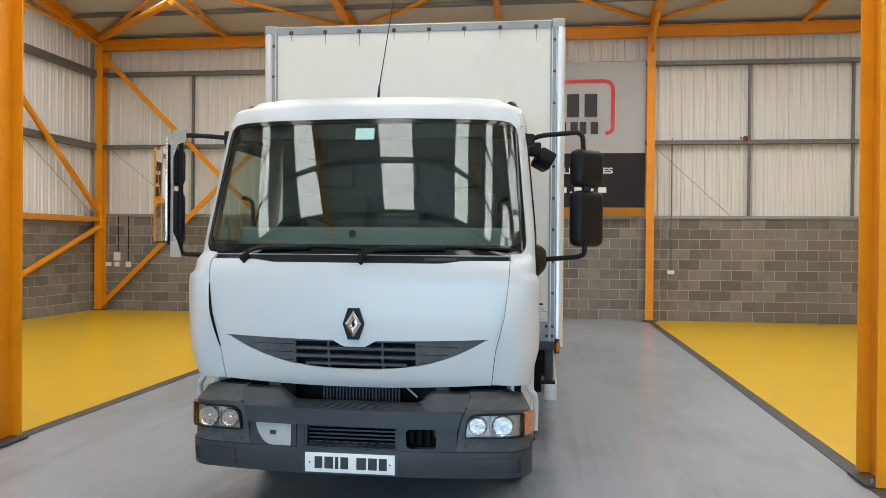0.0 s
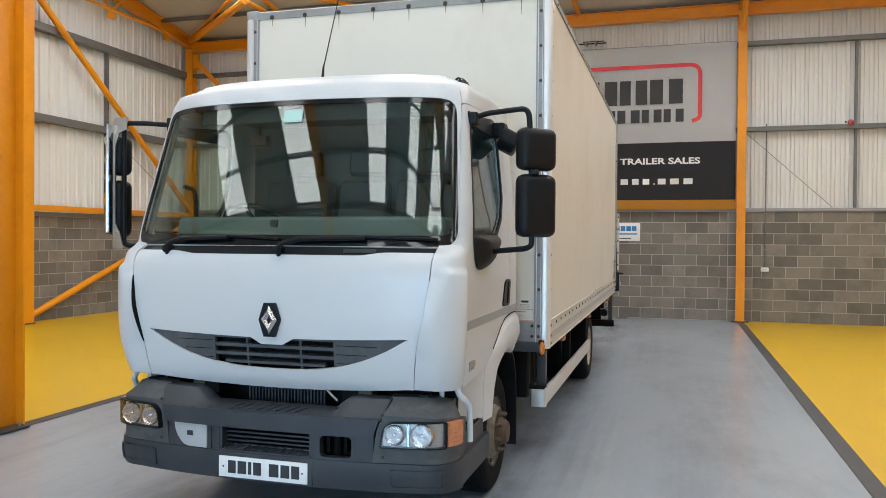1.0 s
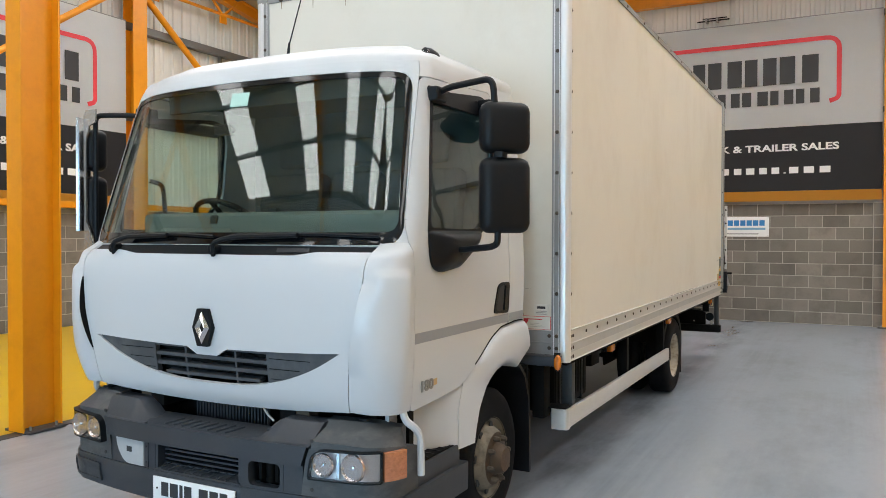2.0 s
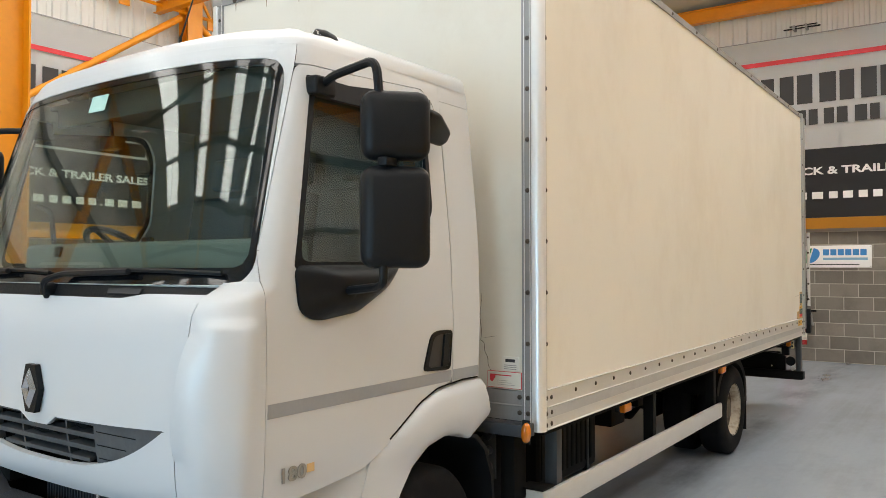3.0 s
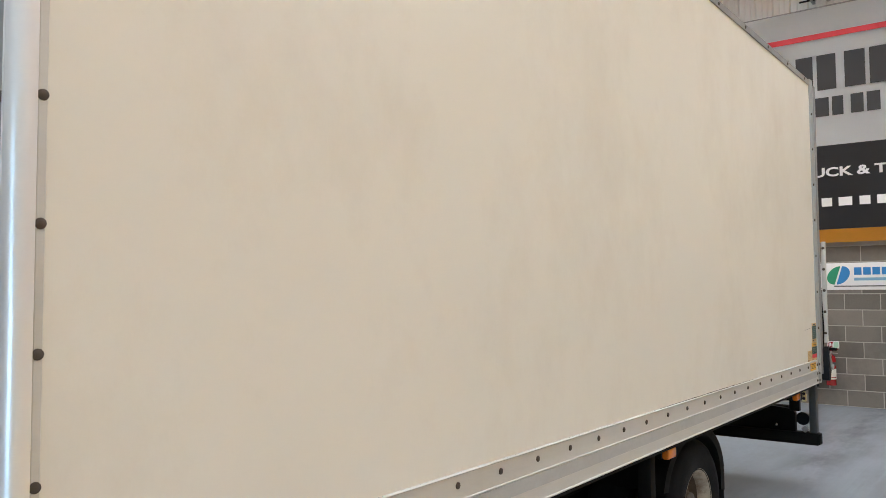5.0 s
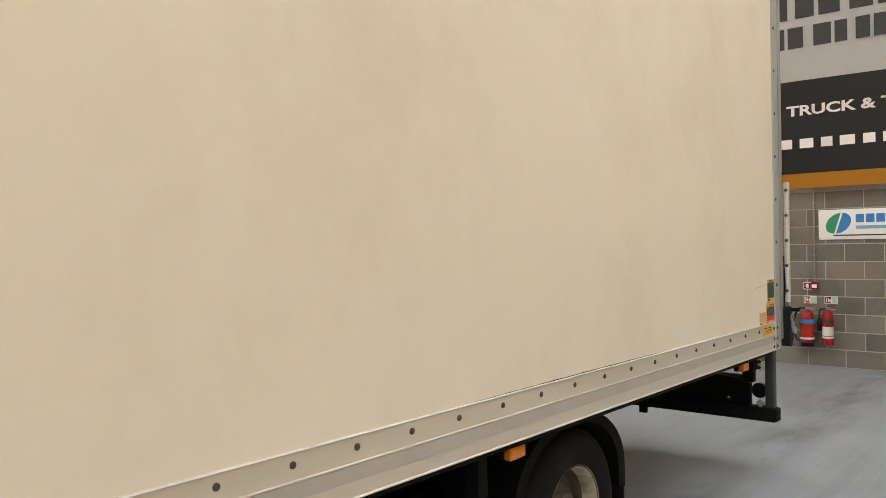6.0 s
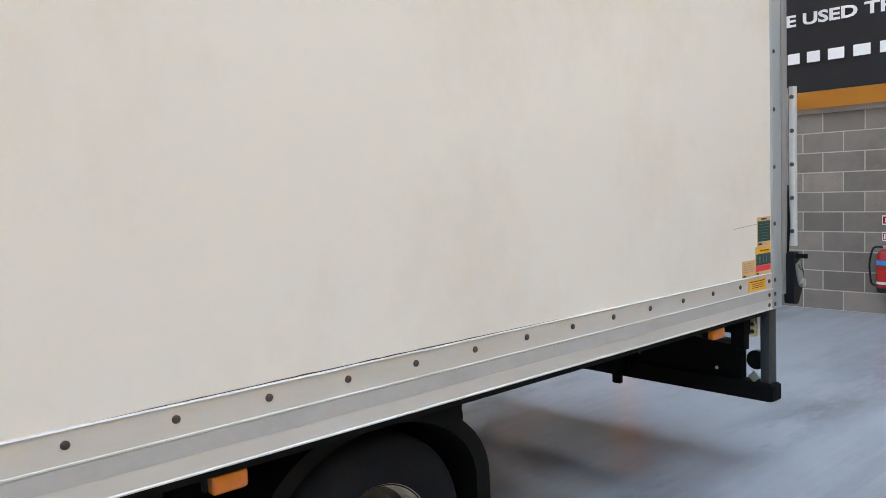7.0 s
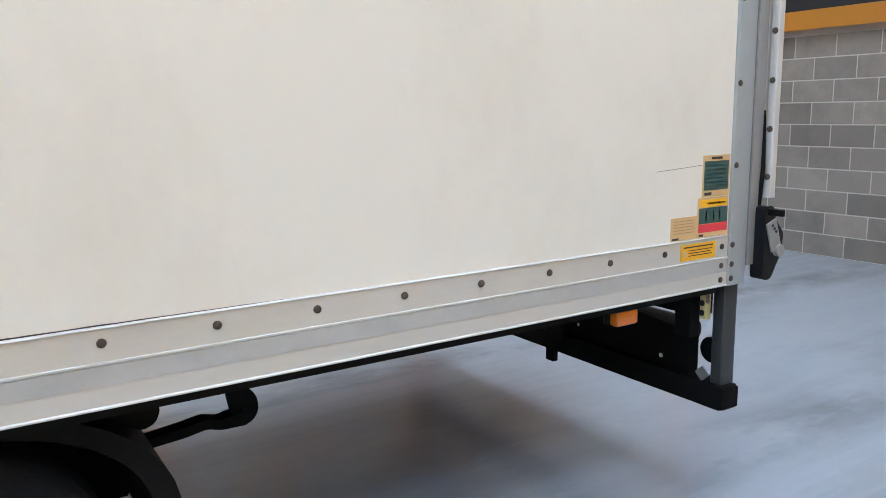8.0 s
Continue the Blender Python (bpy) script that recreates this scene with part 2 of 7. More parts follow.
M_ROOFLIGHT = glow("translucent_roof_sheet", (0.95, 0.98, 1.0), ROOFLIGHT)


# ---- mesh tools ----
def add_box(bm, x0, x1, y0, y1, z0, z1, bevel=0.0, seg=2):
    vs = [bm.verts.new((x, y, z)) for x in (x0, x1) for y in (y0, y1) for z in (z0, z1)]
    fs = [bm.faces.new([vs[i] for i in q]) for q in ((0, 1, 3, 2), (4, 6, 7, 5), (0, 4, 5, 1), (2, 3, 7, 6), (0, 2, 6, 4), (1, 5, 7, 3))]
    if bevel:
        es = list({e for f in fs for e in f.edges})
        bmesh.ops.bevel(bm, geom=es, offset=bevel, segments=seg, affect="EDGES", profile=0.6)
    return bm


def box(x0, x1, y0, y1, z0, z1, bevel=0.0, seg=2):
    return add_box(bmesh.new(), x0, x1, y0, y1, z0, z1, bevel, seg)


def add_tube(bm, pts, r, n=10, cap=True):
    pts = [Vector(p) for p in pts]
    rings, up = [], None
    for i, p in enumerate(pts):
        d = (pts[min(i + 1, len(pts) - 1)] - pts[max(i - 1, 0)]).normalized()
        if up is None:
            up = d.orthogonal().normalized()
        up = (up - d * up.dot(d)).normalized()
        side = d.cross(up)
        rad = r[i] if isinstance(r, (list, tuple)) else r
        rings.append([bm.verts.new(p + (up * math.cos(a) + side * math.sin(a)) * rad) for a in (2 * math.pi * k / n for k in range(n))])
    for a, b in zip(rings, rings[1:]):
        for k in range(n):
            bm.faces.new((a[k], a[(k + 1) % n], b[(k + 1) % n], b[k]))
    if cap:
        bm.faces.new(rings[0][::-1])
        bm.faces.new(rings[-1])
    return bm


def tube(pts, r, n=10):
    return add_tube(bmesh.new(), pts, r, n)


def rounded(pts, r, k=5):
    """The polyline with its inner corners rounded by radius r."""
    pts = [Vector(p) for p in pts]
    out = [pts[0]]
    for a, b, c in zip(pts, pts[1:], pts[2:]):
        u, v = (a - b), (c - b)
        d = min(r, u.length * 0.49, v.length * 0.49)
        p, q = b + u.normalized() * d, b + v.normalized() * d
        out += [(1 - s) ** 2 * p + 2 * s * (1 - s) * b + s * s * q for s in (i / k for i in range(k + 1))]
    return out + [pts[-1]]


def add_prism(bm, poly, axis, a0, a1):
    """A closed outline of 2D points, drawn out along an axis (x: (y, z); y: (x, z); z: (x, y))."""
    put = {"x": lambda p, a: (a, p[0], p[1]), "y": lambda p, a: (p[0], a, p[1]), "z": lambda p, a: (p[0], p[1], a)}[axis]
    lo, hi = [bm.verts.new(put(p, a0)) for p in poly], [bm.verts.new(put(p, a1)) for p in poly]
    n = len(poly)
    for i in range(n):
        bm.faces.new((lo[i], lo[(i + 1) % n], hi[(i + 1) % n], hi[i]))
    bm.faces.new(lo[::-1])
    bm.faces.new(hi)
    return bm


def prism(poly, axis, a0, a1):
    return add_prism(bmesh.new(), poly, axis, a0, a1)


def round_poly(pts, r, k=5):
    """A closed 2D outline with rounded corners."""
    out, n = [], len(pts)
    for i in range(n):
        a, b, c = (Vector(pts[(i + j - 1) % n]) for j in range(3))
        rr = r[i] if isinstance(r, (list, tuple)) else r
        u, v = a - b, c - b
        d = min(rr, u.length * 0.49, v.length * 0.49)
        if d < 1e-4:
            out.append(tuple(b))
            continue
        p, q = b + u.normalized() * d, b + v.normalized() * d
        out += [tuple((1 - s) ** 2 * p + 2 * s * (1 - s) * b + s * s * q) for s in (j / k for j in range(k + 1))]
    return out


def lathe(prof, origin, axis="x", n=36, sign=1, cap=True):
    """Turns a profile of (along, radius) round an axis through origin."""
    bm = bmesh.new()
    o = Vector(origin)
    rings = []
    for al, r in prof:
        ring = []
        for k in range(n):
            a = 2 * math.pi * k / n
            c, s = r * math.cos(a), r * math.sin(a)
            v = {"x": (sign * al, c, s), "y": (c, sign * al, s), "z": (c, s, sign * al)}[axis]
            ring.append(bm.verts.new(o + Vector(v)))
        rings.append(ring)
    for a, b in zip(rings, rings[1:]):
        for k in range(n):
            bm.faces.new((a[k], a[(k + 1) % n], b[(k + 1) % n], b[k]))
    if cap and prof[0][1] > 1e-4:
        bm.faces.new(rings[0][::-1])
    if cap and prof[-1][1] > 1e-4:
        bm.faces.new(rings[-1])
    bmesh.ops.remove_doubles(bm, verts=bm.verts, dist=1e-5)
    return bm


def finish(bm, name, material, smooth=32):
    bmesh.ops.recalc_face_normals(bm, faces=bm.faces)
    me = bpy.data.meshes.new(name)
    bm.to_mesh(me)
    bm.free()
    if smooth:
        me.shade_smooth()
        me.set_sharp_from_angle(angle=radians(smooth))
    me.materials.append(material)
    return me


def part(name, bm, material, parent, label="", smooth=32):
    """One mesh as a part under a thing or under a part."""
    ob = new(name, finish(bm, name, material, smooth))
    ob.parent = parent
    if parent.type == "EMPTY":
        ob.matrix_parent_inverse = parent.matrix_basis.inverted()
    if label:
        ob["label"] = label
    return ob


def mesh_part(name, me, parent, loc=(0, 0, 0), rot=0.0):
    """A piece on shared mesh data."""
    ob = new(name, me)
    ob.parent = parent
    if parent.type == "EMPTY":
        ob.matrix_parent_inverse = parent.matrix_basis.inverted()
    ob.location = loc
    ob.rotation_euler = (0, 0, rot)
    return ob


def thing(name, loc, label, category, group="", kind=""):
    ob = new(name)
    ob.empty_display_size = 0.1
    ob.matrix_basis = Matrix.Translation(loc)
    return tagged(ob, label, category, group, kind)


def solo(name, bm, material, label, category, group="", kind="", smooth=32):
    return tagged(new(name, finish(bm, name, material, smooth)), label, category, group, kind)


def lettering(text, width, height, m, thick=0.004, weight=0.0):
    """A bmesh of the words in the built-in font, fitted to width and height, standing on the x axis and facing -y after the pose m."""
    cu = bpy.data.curves.new("words", "FONT")
    cu.body, cu.extrude, cu.offset, cu.resolution_u = text, 0.01, weight, 3
    ob = bpy.data.objects.new("words", cu)
    scene.collection.objects.link(ob)
    dg = bpy.context.evaluated_depsgraph_get()
    me = bpy.data.meshes.new_from_object(ob.evaluated_get(dg))
    bpy.data.objects.remove(ob)
    bm = bmesh.new()
    bm.from_mesh(me)
    bpy.data.meshes.remove(me)
    xs, ys = [v.co.x for v in bm.verts], [v.co.y for v in bm.verts]
    x0, x1, y0, y1 = min(xs), max(xs), min(ys), max(ys)
    for v in bm.verts:
        v.co = m @ Vector(((v.co.x - x0) / (x1 - x0) * width, -thick * (0.5 + v.co.z / 0.02), (v.co.y - y0) / (y1 - y0) * height))
    return bm


# ---- the hall ----
XL, XR, YB, YF = -10.75, 8.75, 17.78, -6.4      # inner faces of the hall's walls
EAVE, RIDGE_Y, RIDGE = 6.55, 5.7, 8.55
COLS = (-10.6, -4.32, 2.27, 8.6)
LANE = (-4.33, 2.22)


def roof_z(y):
    return RIDGE - (RIDGE - EAVE) * abs(y - RIDGE_Y) / (YB - RIDGE_Y)


floor = solo("floor", box(-16, 14, -30, YB + 0.3, -0.2, 0.0), M_FLOOR, "grey painted concrete hall floor with tyre scuffs", "floor", kind="structure")
for name, x0, x1 in (("floor_yellow_1", XL, LANE[0] - 0.13), ("floor_yellow_2", LANE[1] + 0.13, XR)):
    solo(name, box(x0, x1, YF, YB, 0.0, 0.004), M_YELLOW, "glossy yellow painted floor beside the grey lane", "floor", kind="structure")
for name, x0 in (("floor_line_1", LANE[0] - 0.13), ("floor_line_2", LANE[1])):
    solo(name, box(x0, x0 + 0.13, YF, YB, 0.0, 0.005), M_STRIPE, "dark painted line along the yellow floor", "floor line", kind="structure")


def corrugated(length, z0, z1, pitch=0.25, depth=0.035, z_top=None):
    """A ribbed sheet in local x (along) and z, its face towards -y; z_top gives the upper edge along x."""
    bm = bmesh.new()
    prof, x = [], 0.0
    while x < length:
        for dx, y in ((0, 0), (0.055, 0), (0.065, -0.008), (0.075, 0), (0.125, 0), (0.14, -depth), (0.185, -depth)):
            if x + dx * pitch / 0.2 <= length:
                prof.append((x + dx * pitch / 0.2, y))
        x += pitch
    lo = [bm.verts.new((a, b, z0)) for a, b in prof]
    hi = [bm.verts.new((a, b, z_top(a) if z_top else z1)) for a, b in prof]
    for i in range(len(prof) - 1):
        bm.faces.new((lo[i], lo[i + 1], hi[i + 1], hi[i]))
    return bm


def placed(bm, m):
    bmesh.ops.transform(bm, matrix=m, verts=bm.verts)
    return bm


# back wall: blockwork below, ribbed sheet above
BT = 2.29                                        # top of the back blockwork
wall_north = solo("wall_north", box(XL - 0.3, XR + 0.3, YB + 0.0075, YB + 0.25, 0, BT), M_MORTAR, "unpainted grey concrete block wall with pale joints", "wall", kind="structure")
part("cladding", placed(corrugated(XR - XL + 0.4, BT, EAVE + 0.1), pose(XL - 0.2, YB + 0.10, 0)), M_CLAD, wall_north, "off-white ribbed steel sheet", smooth=0)
part("ledge", box(XL, XR, YB - 0.03, YB + 0.15, 2.252, BT + 0.025), M_GALV, wall_north, "dark metal flashing")
part("backing", box(XL - 0.3, XR + 0.3, YB + 0.14, YB + 0.25, BT + 0.03, EAVE + 0.3), M_ROOF, wall_north)
# left wall
WT = 2.06
wall_west = solo("wall_west", box(XL - 0.25, XL - 0.0075, YF, YB, 0, WT), M_MORTAR, "unpainted grey concrete block wall with pale joints", "wall", kind="structure")
part("cladding", placed(corrugated(YB - YF, WT, EAVE, z_top=lambda a: roof_z(YF + a) + 0.05), pose(XL - 0.10, YF, 0, 0, 0, 90)), M_CLAD, wall_west, "off-white ribbed steel sheet", smooth=0)
part("ledge", box(XL - 0.15, XL + 0.03, YF, YB - 0.04, 2.027, WT + 0.05), M_GALV, wall_west, "dark metal flashing")
bm = bmesh.new()
add_prism(bm, [(YF, WT), (YB, WT), (YB, roof_z(YB) + 0.1), (RIDGE_Y, RIDGE + 0.1), (YF, roof_z(YF) + 0.1)], "x", XL - 0.26, XL - 0.16)
part("backing", bm, M_ROOF, wall_west)
# right wall and front wall, with the open vehicle door
wall_east = solo("wall_east", box(XR + 0.012, XR + 0.25, YF, YB, 0, WT), M_MORTAR, "unpainted grey concrete block wall with pale joints", "wall", kind="structure")
part("cladding", placed(corrugated(YB - YF, WT, EAVE, z_top=lambda a: roof_z(YB - a) + 0.05), pose(XR + 0.10, YB, 0, 0, 0, -90)), M_CLAD, wall_east, "off-white ribbed steel sheet", smooth=0)
bm = bmesh.new()
add_prism(bm, [(YF, WT), (YB, WT), (YB, roof_z(YB) + 0.1), (RIDGE_Y, RIDGE + 0.1), (YF, roof_z(YF) + 0.1)], "x", XR + 0.16, XR + 0.26)
part("backing", bm, M_ROOF, wall_east)
wall_south = solo("wall_south", box(XL - 0.3, -4.3, YF - 0.25, YF, 0, EAVE + 0.2), M_CLAD, "off-white sheeted wall with an open vehicle door", "wall", kind="structure")
part("wall_panel", box(2.3, XR + 0.3, YF - 0.25, YF, 0, EAVE + 0.2), M_CLAD, wall_south)
part("lintel", box(-4.3, 2.3, YF - 0.25, YF, 5.0, EAVE + 0.2), M_CLAD, wall_south)

# roof with translucent sheets
STRIPS = [-7.86 + 2.93 * i for i in range(6)]
FRONT_STRIP, BACK_STRIP = (-3.1, 4.9, 1.0), (6.5, 15.6, 1.45)      # from y, to y, width
ceiling_bm = bmesh.new()


def roof_quad(bm, x0, x1, y0, y1, t=0.06):
    add_prism(bm, [(y0, roof_z(y0)), (y1, roof_z(y1)), (y1, roof_z(y1) + t), (y0, roof_z(y0) + t)], "x", x0, x1)


for (ya, yb), (s0, s1, sw) in (((YF - 0.3, RIDGE_Y), FRONT_STRIP), ((RIDGE_Y, YB + 0.3), BACK_STRIP)):
    edges = [XL - 0.3] + [x + d for x in STRIPS for d in (-sw / 2, sw / 2)] + [XR + 0.3]
    for i in range(0, len(edges), 2):
        roof_quad(ceiling_bm, edges[i], edges[i + 1], ya, yb)
    for x in STRIPS:
        for y0, y1 in ((ya, s0), (s1, yb)):
            roof_quad(ceiling_bm, x - sw / 2, x + sw / 2, y0, y1)
solo("ceiling", ceiling_bm, M_ROOF, "off-white sheeted roof lining between steel members", "ceiling", kind="structure", smooth=0)
for k, x in enumerate(STRIPS):
    for j, (y0, y1, sw) in enumerate((FRONT_STRIP, BACK_STRIP)):
        bm = bmesh.new()
        roof_quad(bm, x - sw / 2, x + sw / 2, y0, y1, 0.02)
        solo(f"rooflight_{2 * k + j + 1}", bm, M_ROOFLIGHT, "bright translucent corrugated roof sheet", "skylight", kind="structure", smooth=0)
for i in range(19):
    y = YF + 0.6 + i * 1.31
    bm = box(XL, XR, y - 0.035, y + 0.035, roof_z(y) - 0.10, roof_z(y) - 0.02)
    solo("purlin", bm, M_RAIL, "grey galvanised roof purlin", "purlin", "roof purlins", kind="structure", smooth=0)


# ---- steelwork ----
def add_ibeam(bm, p, q, depth, width, tf=0.016, tw=0.012, up=(0, 0, 1)):
    """An I-section between two points; depth along up."""
    p, q = Vector(p), Vector(q)
    d = (q - p).normalized()
    u = Vector(up)
    u = (u - d * u.dot(d)).normalized()
    s = d.cross(u)
    for a0, a1, b0, b1 in ((-width / 2, width / 2, depth / 2 - tf, depth / 2), (-tw / 2, tw / 2, -depth / 2 + tf, depth / 2 - tf), (-width / 2, width / 2, -depth / 2, -depth / 2 + tf)):
        quad = [s * a0 + u * b0, s * a1 + u * b0, s * a1 + u * b1, s * a0 + u * b1]
        lo, hi = [bm.verts.new(p + v) for v in quad], [bm.verts.new(q + v) for v in quad]
        for i in range(4):
            bm.faces.new((lo[i], lo[(i + 1) % 4], hi[(i + 1) % 4], hi[i]))
        bm.faces.new(lo[::-1])
        bm.faces.new(hi)
    return bm


def column(x, y, top, depth=0.30, width=0.17, up=(1, 0, 0), label="orange painted steel column standing on the floor", group="steel columns"):
    col = thing("steel_column", (x, y, 0), label, "column", group)
    part("shaft", add_ibeam(bmesh.new(), (x, y, 0.012), (x, y, top), depth, width, up=up), M_ORANGE, col, smooth=0)
    part("base_plate", box(x - 0.16, x + 0.16, y - 0.17, y + 0.17, 0.005, 0.025, 0.003), M_STRIPE, col, "dark scuffed base plate")
    for dx, dy in ((-0.1, -0.12), (0.1, -0.12), (-0.1, 0.12), (0.1, 0.12)):
        part("bolt", lathe([(0, 0.012), (0.03, 0.012), (0.032, 0.0)], (x + dx, y + dy, 0.025), "z", 6), M_GALV, col)
    return col


for x in COLS[1:3]:
    column(x - 0.11 if x < 0 else x + 0.09, 5.88, roof_z(5.9) - 0.1, 0.36, 0.19, up=(0, 1, 0), label="large orange painted steel column between grey and yellow floor", group="inner columns")
for x, dp in zip(COLS, (0.19, 0.18, 0.17, 0.19)):
    column(x, YB - 0.13, 6.3, 0.2, dp, up=(0, 1, 0), label="orange painted steel column against the back wall")
for y in (12.34, 5.9, -0.2):
    column(XL + 0.16, y, roof_z(y) - 0.1, 0.28, 0.33)
    column(XR - 0.16, y, roof_z(y) - 0.1, 0.28, 0.33)

beams = [((XL, YB - 0.13, 6.34), (XR, YB - 0.13, 6.34), 0.25, 0.16, "orange eaves beam along the back wall")]
for x in COLS:
    beams.append(((x, YB - 0.1, roof_z(YB) - 0.12), (x, RIDGE_Y, RIDGE - 0.32), 0.26, 0.17, "orange sloping roof rafter"))
    beams.append(((x, YF + 0.1, roof_z(YF) - 0.12), (x, RIDGE_Y, RIDGE - 0.32), 0.26, 0.17, "orange sloping roof rafter"))
for y in (11.7, 5.7):
    beams.append(((XL, y, 6.45), (XR, y, 6.45), 0.2, 0.14, "orange tie beam of a roof truss"))
for p, q, d, w, lab in beams:
    solo("roof_beam", add_ibeam(bmesh.new(), p, q, d, w), M_ORANGE, lab, "beam", "roof beams", smooth=0)
# wind girder and lattice members under the roof
rods = []
mids = [(a + b) / 2 for a, b in zip(COLS, COLS[1:])]
GIRDER_Y = 14.9
for a, b, m in zip(COLS, COLS[1:], mids):
    e, up_ = 6.47, roof_z(GIRDER_Y) - 0.22
    for c in (a, b):
        rods.append(((c, YB - 0.2, 6.55), (m, GIRDER_Y, up_), 0.04))
    rods.append(((m, YB - 0.15, e), (m, GIRDER_Y, e), 0.045))
    rods.append(((m, YB - 0.15, e), (m, GIRDER_Y, up_), 0.045))
rods.append(((COLS[0], YB - 0.2, 6.47), (mids[0], GIRDER_Y, 6.47), 0.08))
for i in range(6):
    y = YB - 0.4 - 1.9 * i
    rods.append(((XL + 0.16, y - 0.75, 6.45), (XL + 0.16, y - 0.35, roof_z(y - 0.35) - 0.2), 0.03))
    rods.append(((XL + 0.16, y - 0.75, 6.45), (XL + 0.16, y - 1.3, roof_z(y - 1.3) - 0.2), 0.03))
    rods.append(((XL + 0.16, y - 1.9, 6.48), (XL + 0.16, y, 6.48), 0.035))
for y in (11.7, 5.7):
    for i in range(12):
        xa = XL + 0.3 + 1.6 * i
        rods.append(((xa, y, 6.5), (xa + 0.8, y, roof_z(y) - 0.2), 0.03))
        rods.append(((xa + 0.8, y, roof_z(y) - 0.2), (xa + 1.6, y, 6.5), 0.03))
for x in COLS[1:3]:
    for sgn in (-1, 1):
        rods.append(((x, YB - 0.2, 5.9), (x + sgn * 0.01, YB - 1.2, roof_z(YB - 1.2) - 0.25), 0.05))
for p, q, r in rods:
    solo("lattice_rod", tube([p, q], r, 8), M_ORANGE, "orange round lattice member under the roof", "roof truss rod", "roof lattice")
for i in range(5):
    y = YB - 1.15 - 1.9 * i
    solo("gusset_plate", box(XL + 0.145, XL + 0.175, y - 0.1, y + 0.1, 6.28, 6.5, 0.004), M_ORANGE, "small orange gusset plate on the lattice girder", "gusset plate", "gusset plates")


def flat_bar(p, q, width, thick, normal):
    p, q, nrm = Vector(p), Vector(q), Vector(normal)
    d = (q - p).normalized()
    s = d.cross(nrm).normalized() * width / 2
    t = nrm * thick / 2
    bm = bmesh.new()
    lo, hi = [bm.verts.new(p + v) for v in (s + t, s - t, -s - t, -s + t)], [bm.verts.new(q + v) for v in (s + t, s - t, -s - t, -s + t)]
    for i in range(4):
        bm.faces.new((lo[i], lo[(i + 1) % 4], hi[(i + 1) % 4], hi[i]))
    bm.faces.new(lo[::-1])
    bm.faces.new(hi)
    return bm


for (p, q), w in ((((-10.48, YB - 0.2, 6.05), (-4.4, YB - 0.2, 0.12)), 0.11), (((-10.55, YB - 0.16, 0.12), (-4.4, YB - 0.16, 6.05)), 0.11)):
    solo("cross_brace", flat_bar(p, q, w, 0.03, (0, 1, 0)), M_ORANGE, "orange diagonal steel brace across the back wall", "brace", "wall braces", smooth=0)
solo("brace_plate", box(-10.55, -10.35, YB - 0.2, YB - 0.14, 5.8, 6.15, 0.005), M_ORANGE, "orange connection plate at the corner column", "gusset plate", "gusset plates")
for p, q, r in (((XL + 0.16, YB - 0.15, 2.28), (XL + 0.16, 12.5, 6.35), 0.065), ((XL + 0.16, YB - 0.1, 2.03), (XL + 0.16, 12.5, 0.12), 0.065), ((XL + 0.16, 12.1, 6.35), (XL + 0.16, 6.1, 2.2), 0.065)):
    solo("tube_brace", tube([p, q], r, 14), M_ORANGE, "orange round steel tube brace along the side wall", "brace", "wall braces")
solo("side_rail", box(XL + 0.08, XL + 0.22, -6.0, YB - 0.25, 2.12, 2.23, 0.006), M_ORANGE, "orange horizontal rail above the block wall", "rail", "wall rails")

# grey sheeting rails and posts
for z in (3.92, 5.66):
    solo("sheeting_rail", box(XL, XR, YB - 0.08, YB + 0.07, z - 0.045, z + 0.045, 0.004), M_RAIL, "grey galvanised sheeting rail on the back wall", "rail", "wall rails", smooth=0)
    solo("sheeting_rail", box(XL - 0.07, XL + 0.1, YF, YB - 0.1, z - 0.08, z + 0.065, 0.004), M_RAIL, "grey galvanised sheeting rail on the side wall", "rail", "wall rails", smooth=0)
    solo("sheeting_rail", box(XR - 0.1, XR + 0.07, YF, YB - 0.1, z - 0.08, z + 0.065, 0.004), M_RAIL, "grey galvanised sheeting rail on the side wall", "rail", "wall rails", smooth=0)
for x in (-8.34, 4.39, 6.52):
    solo("sheeting_post", box(x - 0.025, x + 0.025, YB - 0.02, YB + 0.06, BT + 0.03, 5.6, 0.003), M_RAIL, "thin grey steel post on the ribbed wall", "post", "wall posts", smooth=0)
solo("sheeting_post", box(XL - 0.05, XL + 0.04, 14.78, 14.83, WT + 0.06, 5.58, 0.003), M_RAIL, "thin grey steel post on the ribbed wall", "post", "wall posts", smooth=0)
for p, q in (((2.35, YB - 0.02, 3.86), (3.98, YB - 0.02, BT + 0.04)), ((XL + 0.02, 15.0, 3.8), (XL + 0.02, 17.5, 2.3)), ((-10.4, YB - 0.02, 3.86), (-8.5, YB - 0.02, 2.35))):
    solo("sag_rod", tube([p, q], 0.008, 6), M_GALV, "thin grey diagonal tie rod on the ribbed wall", "tie rod", "tie rods")


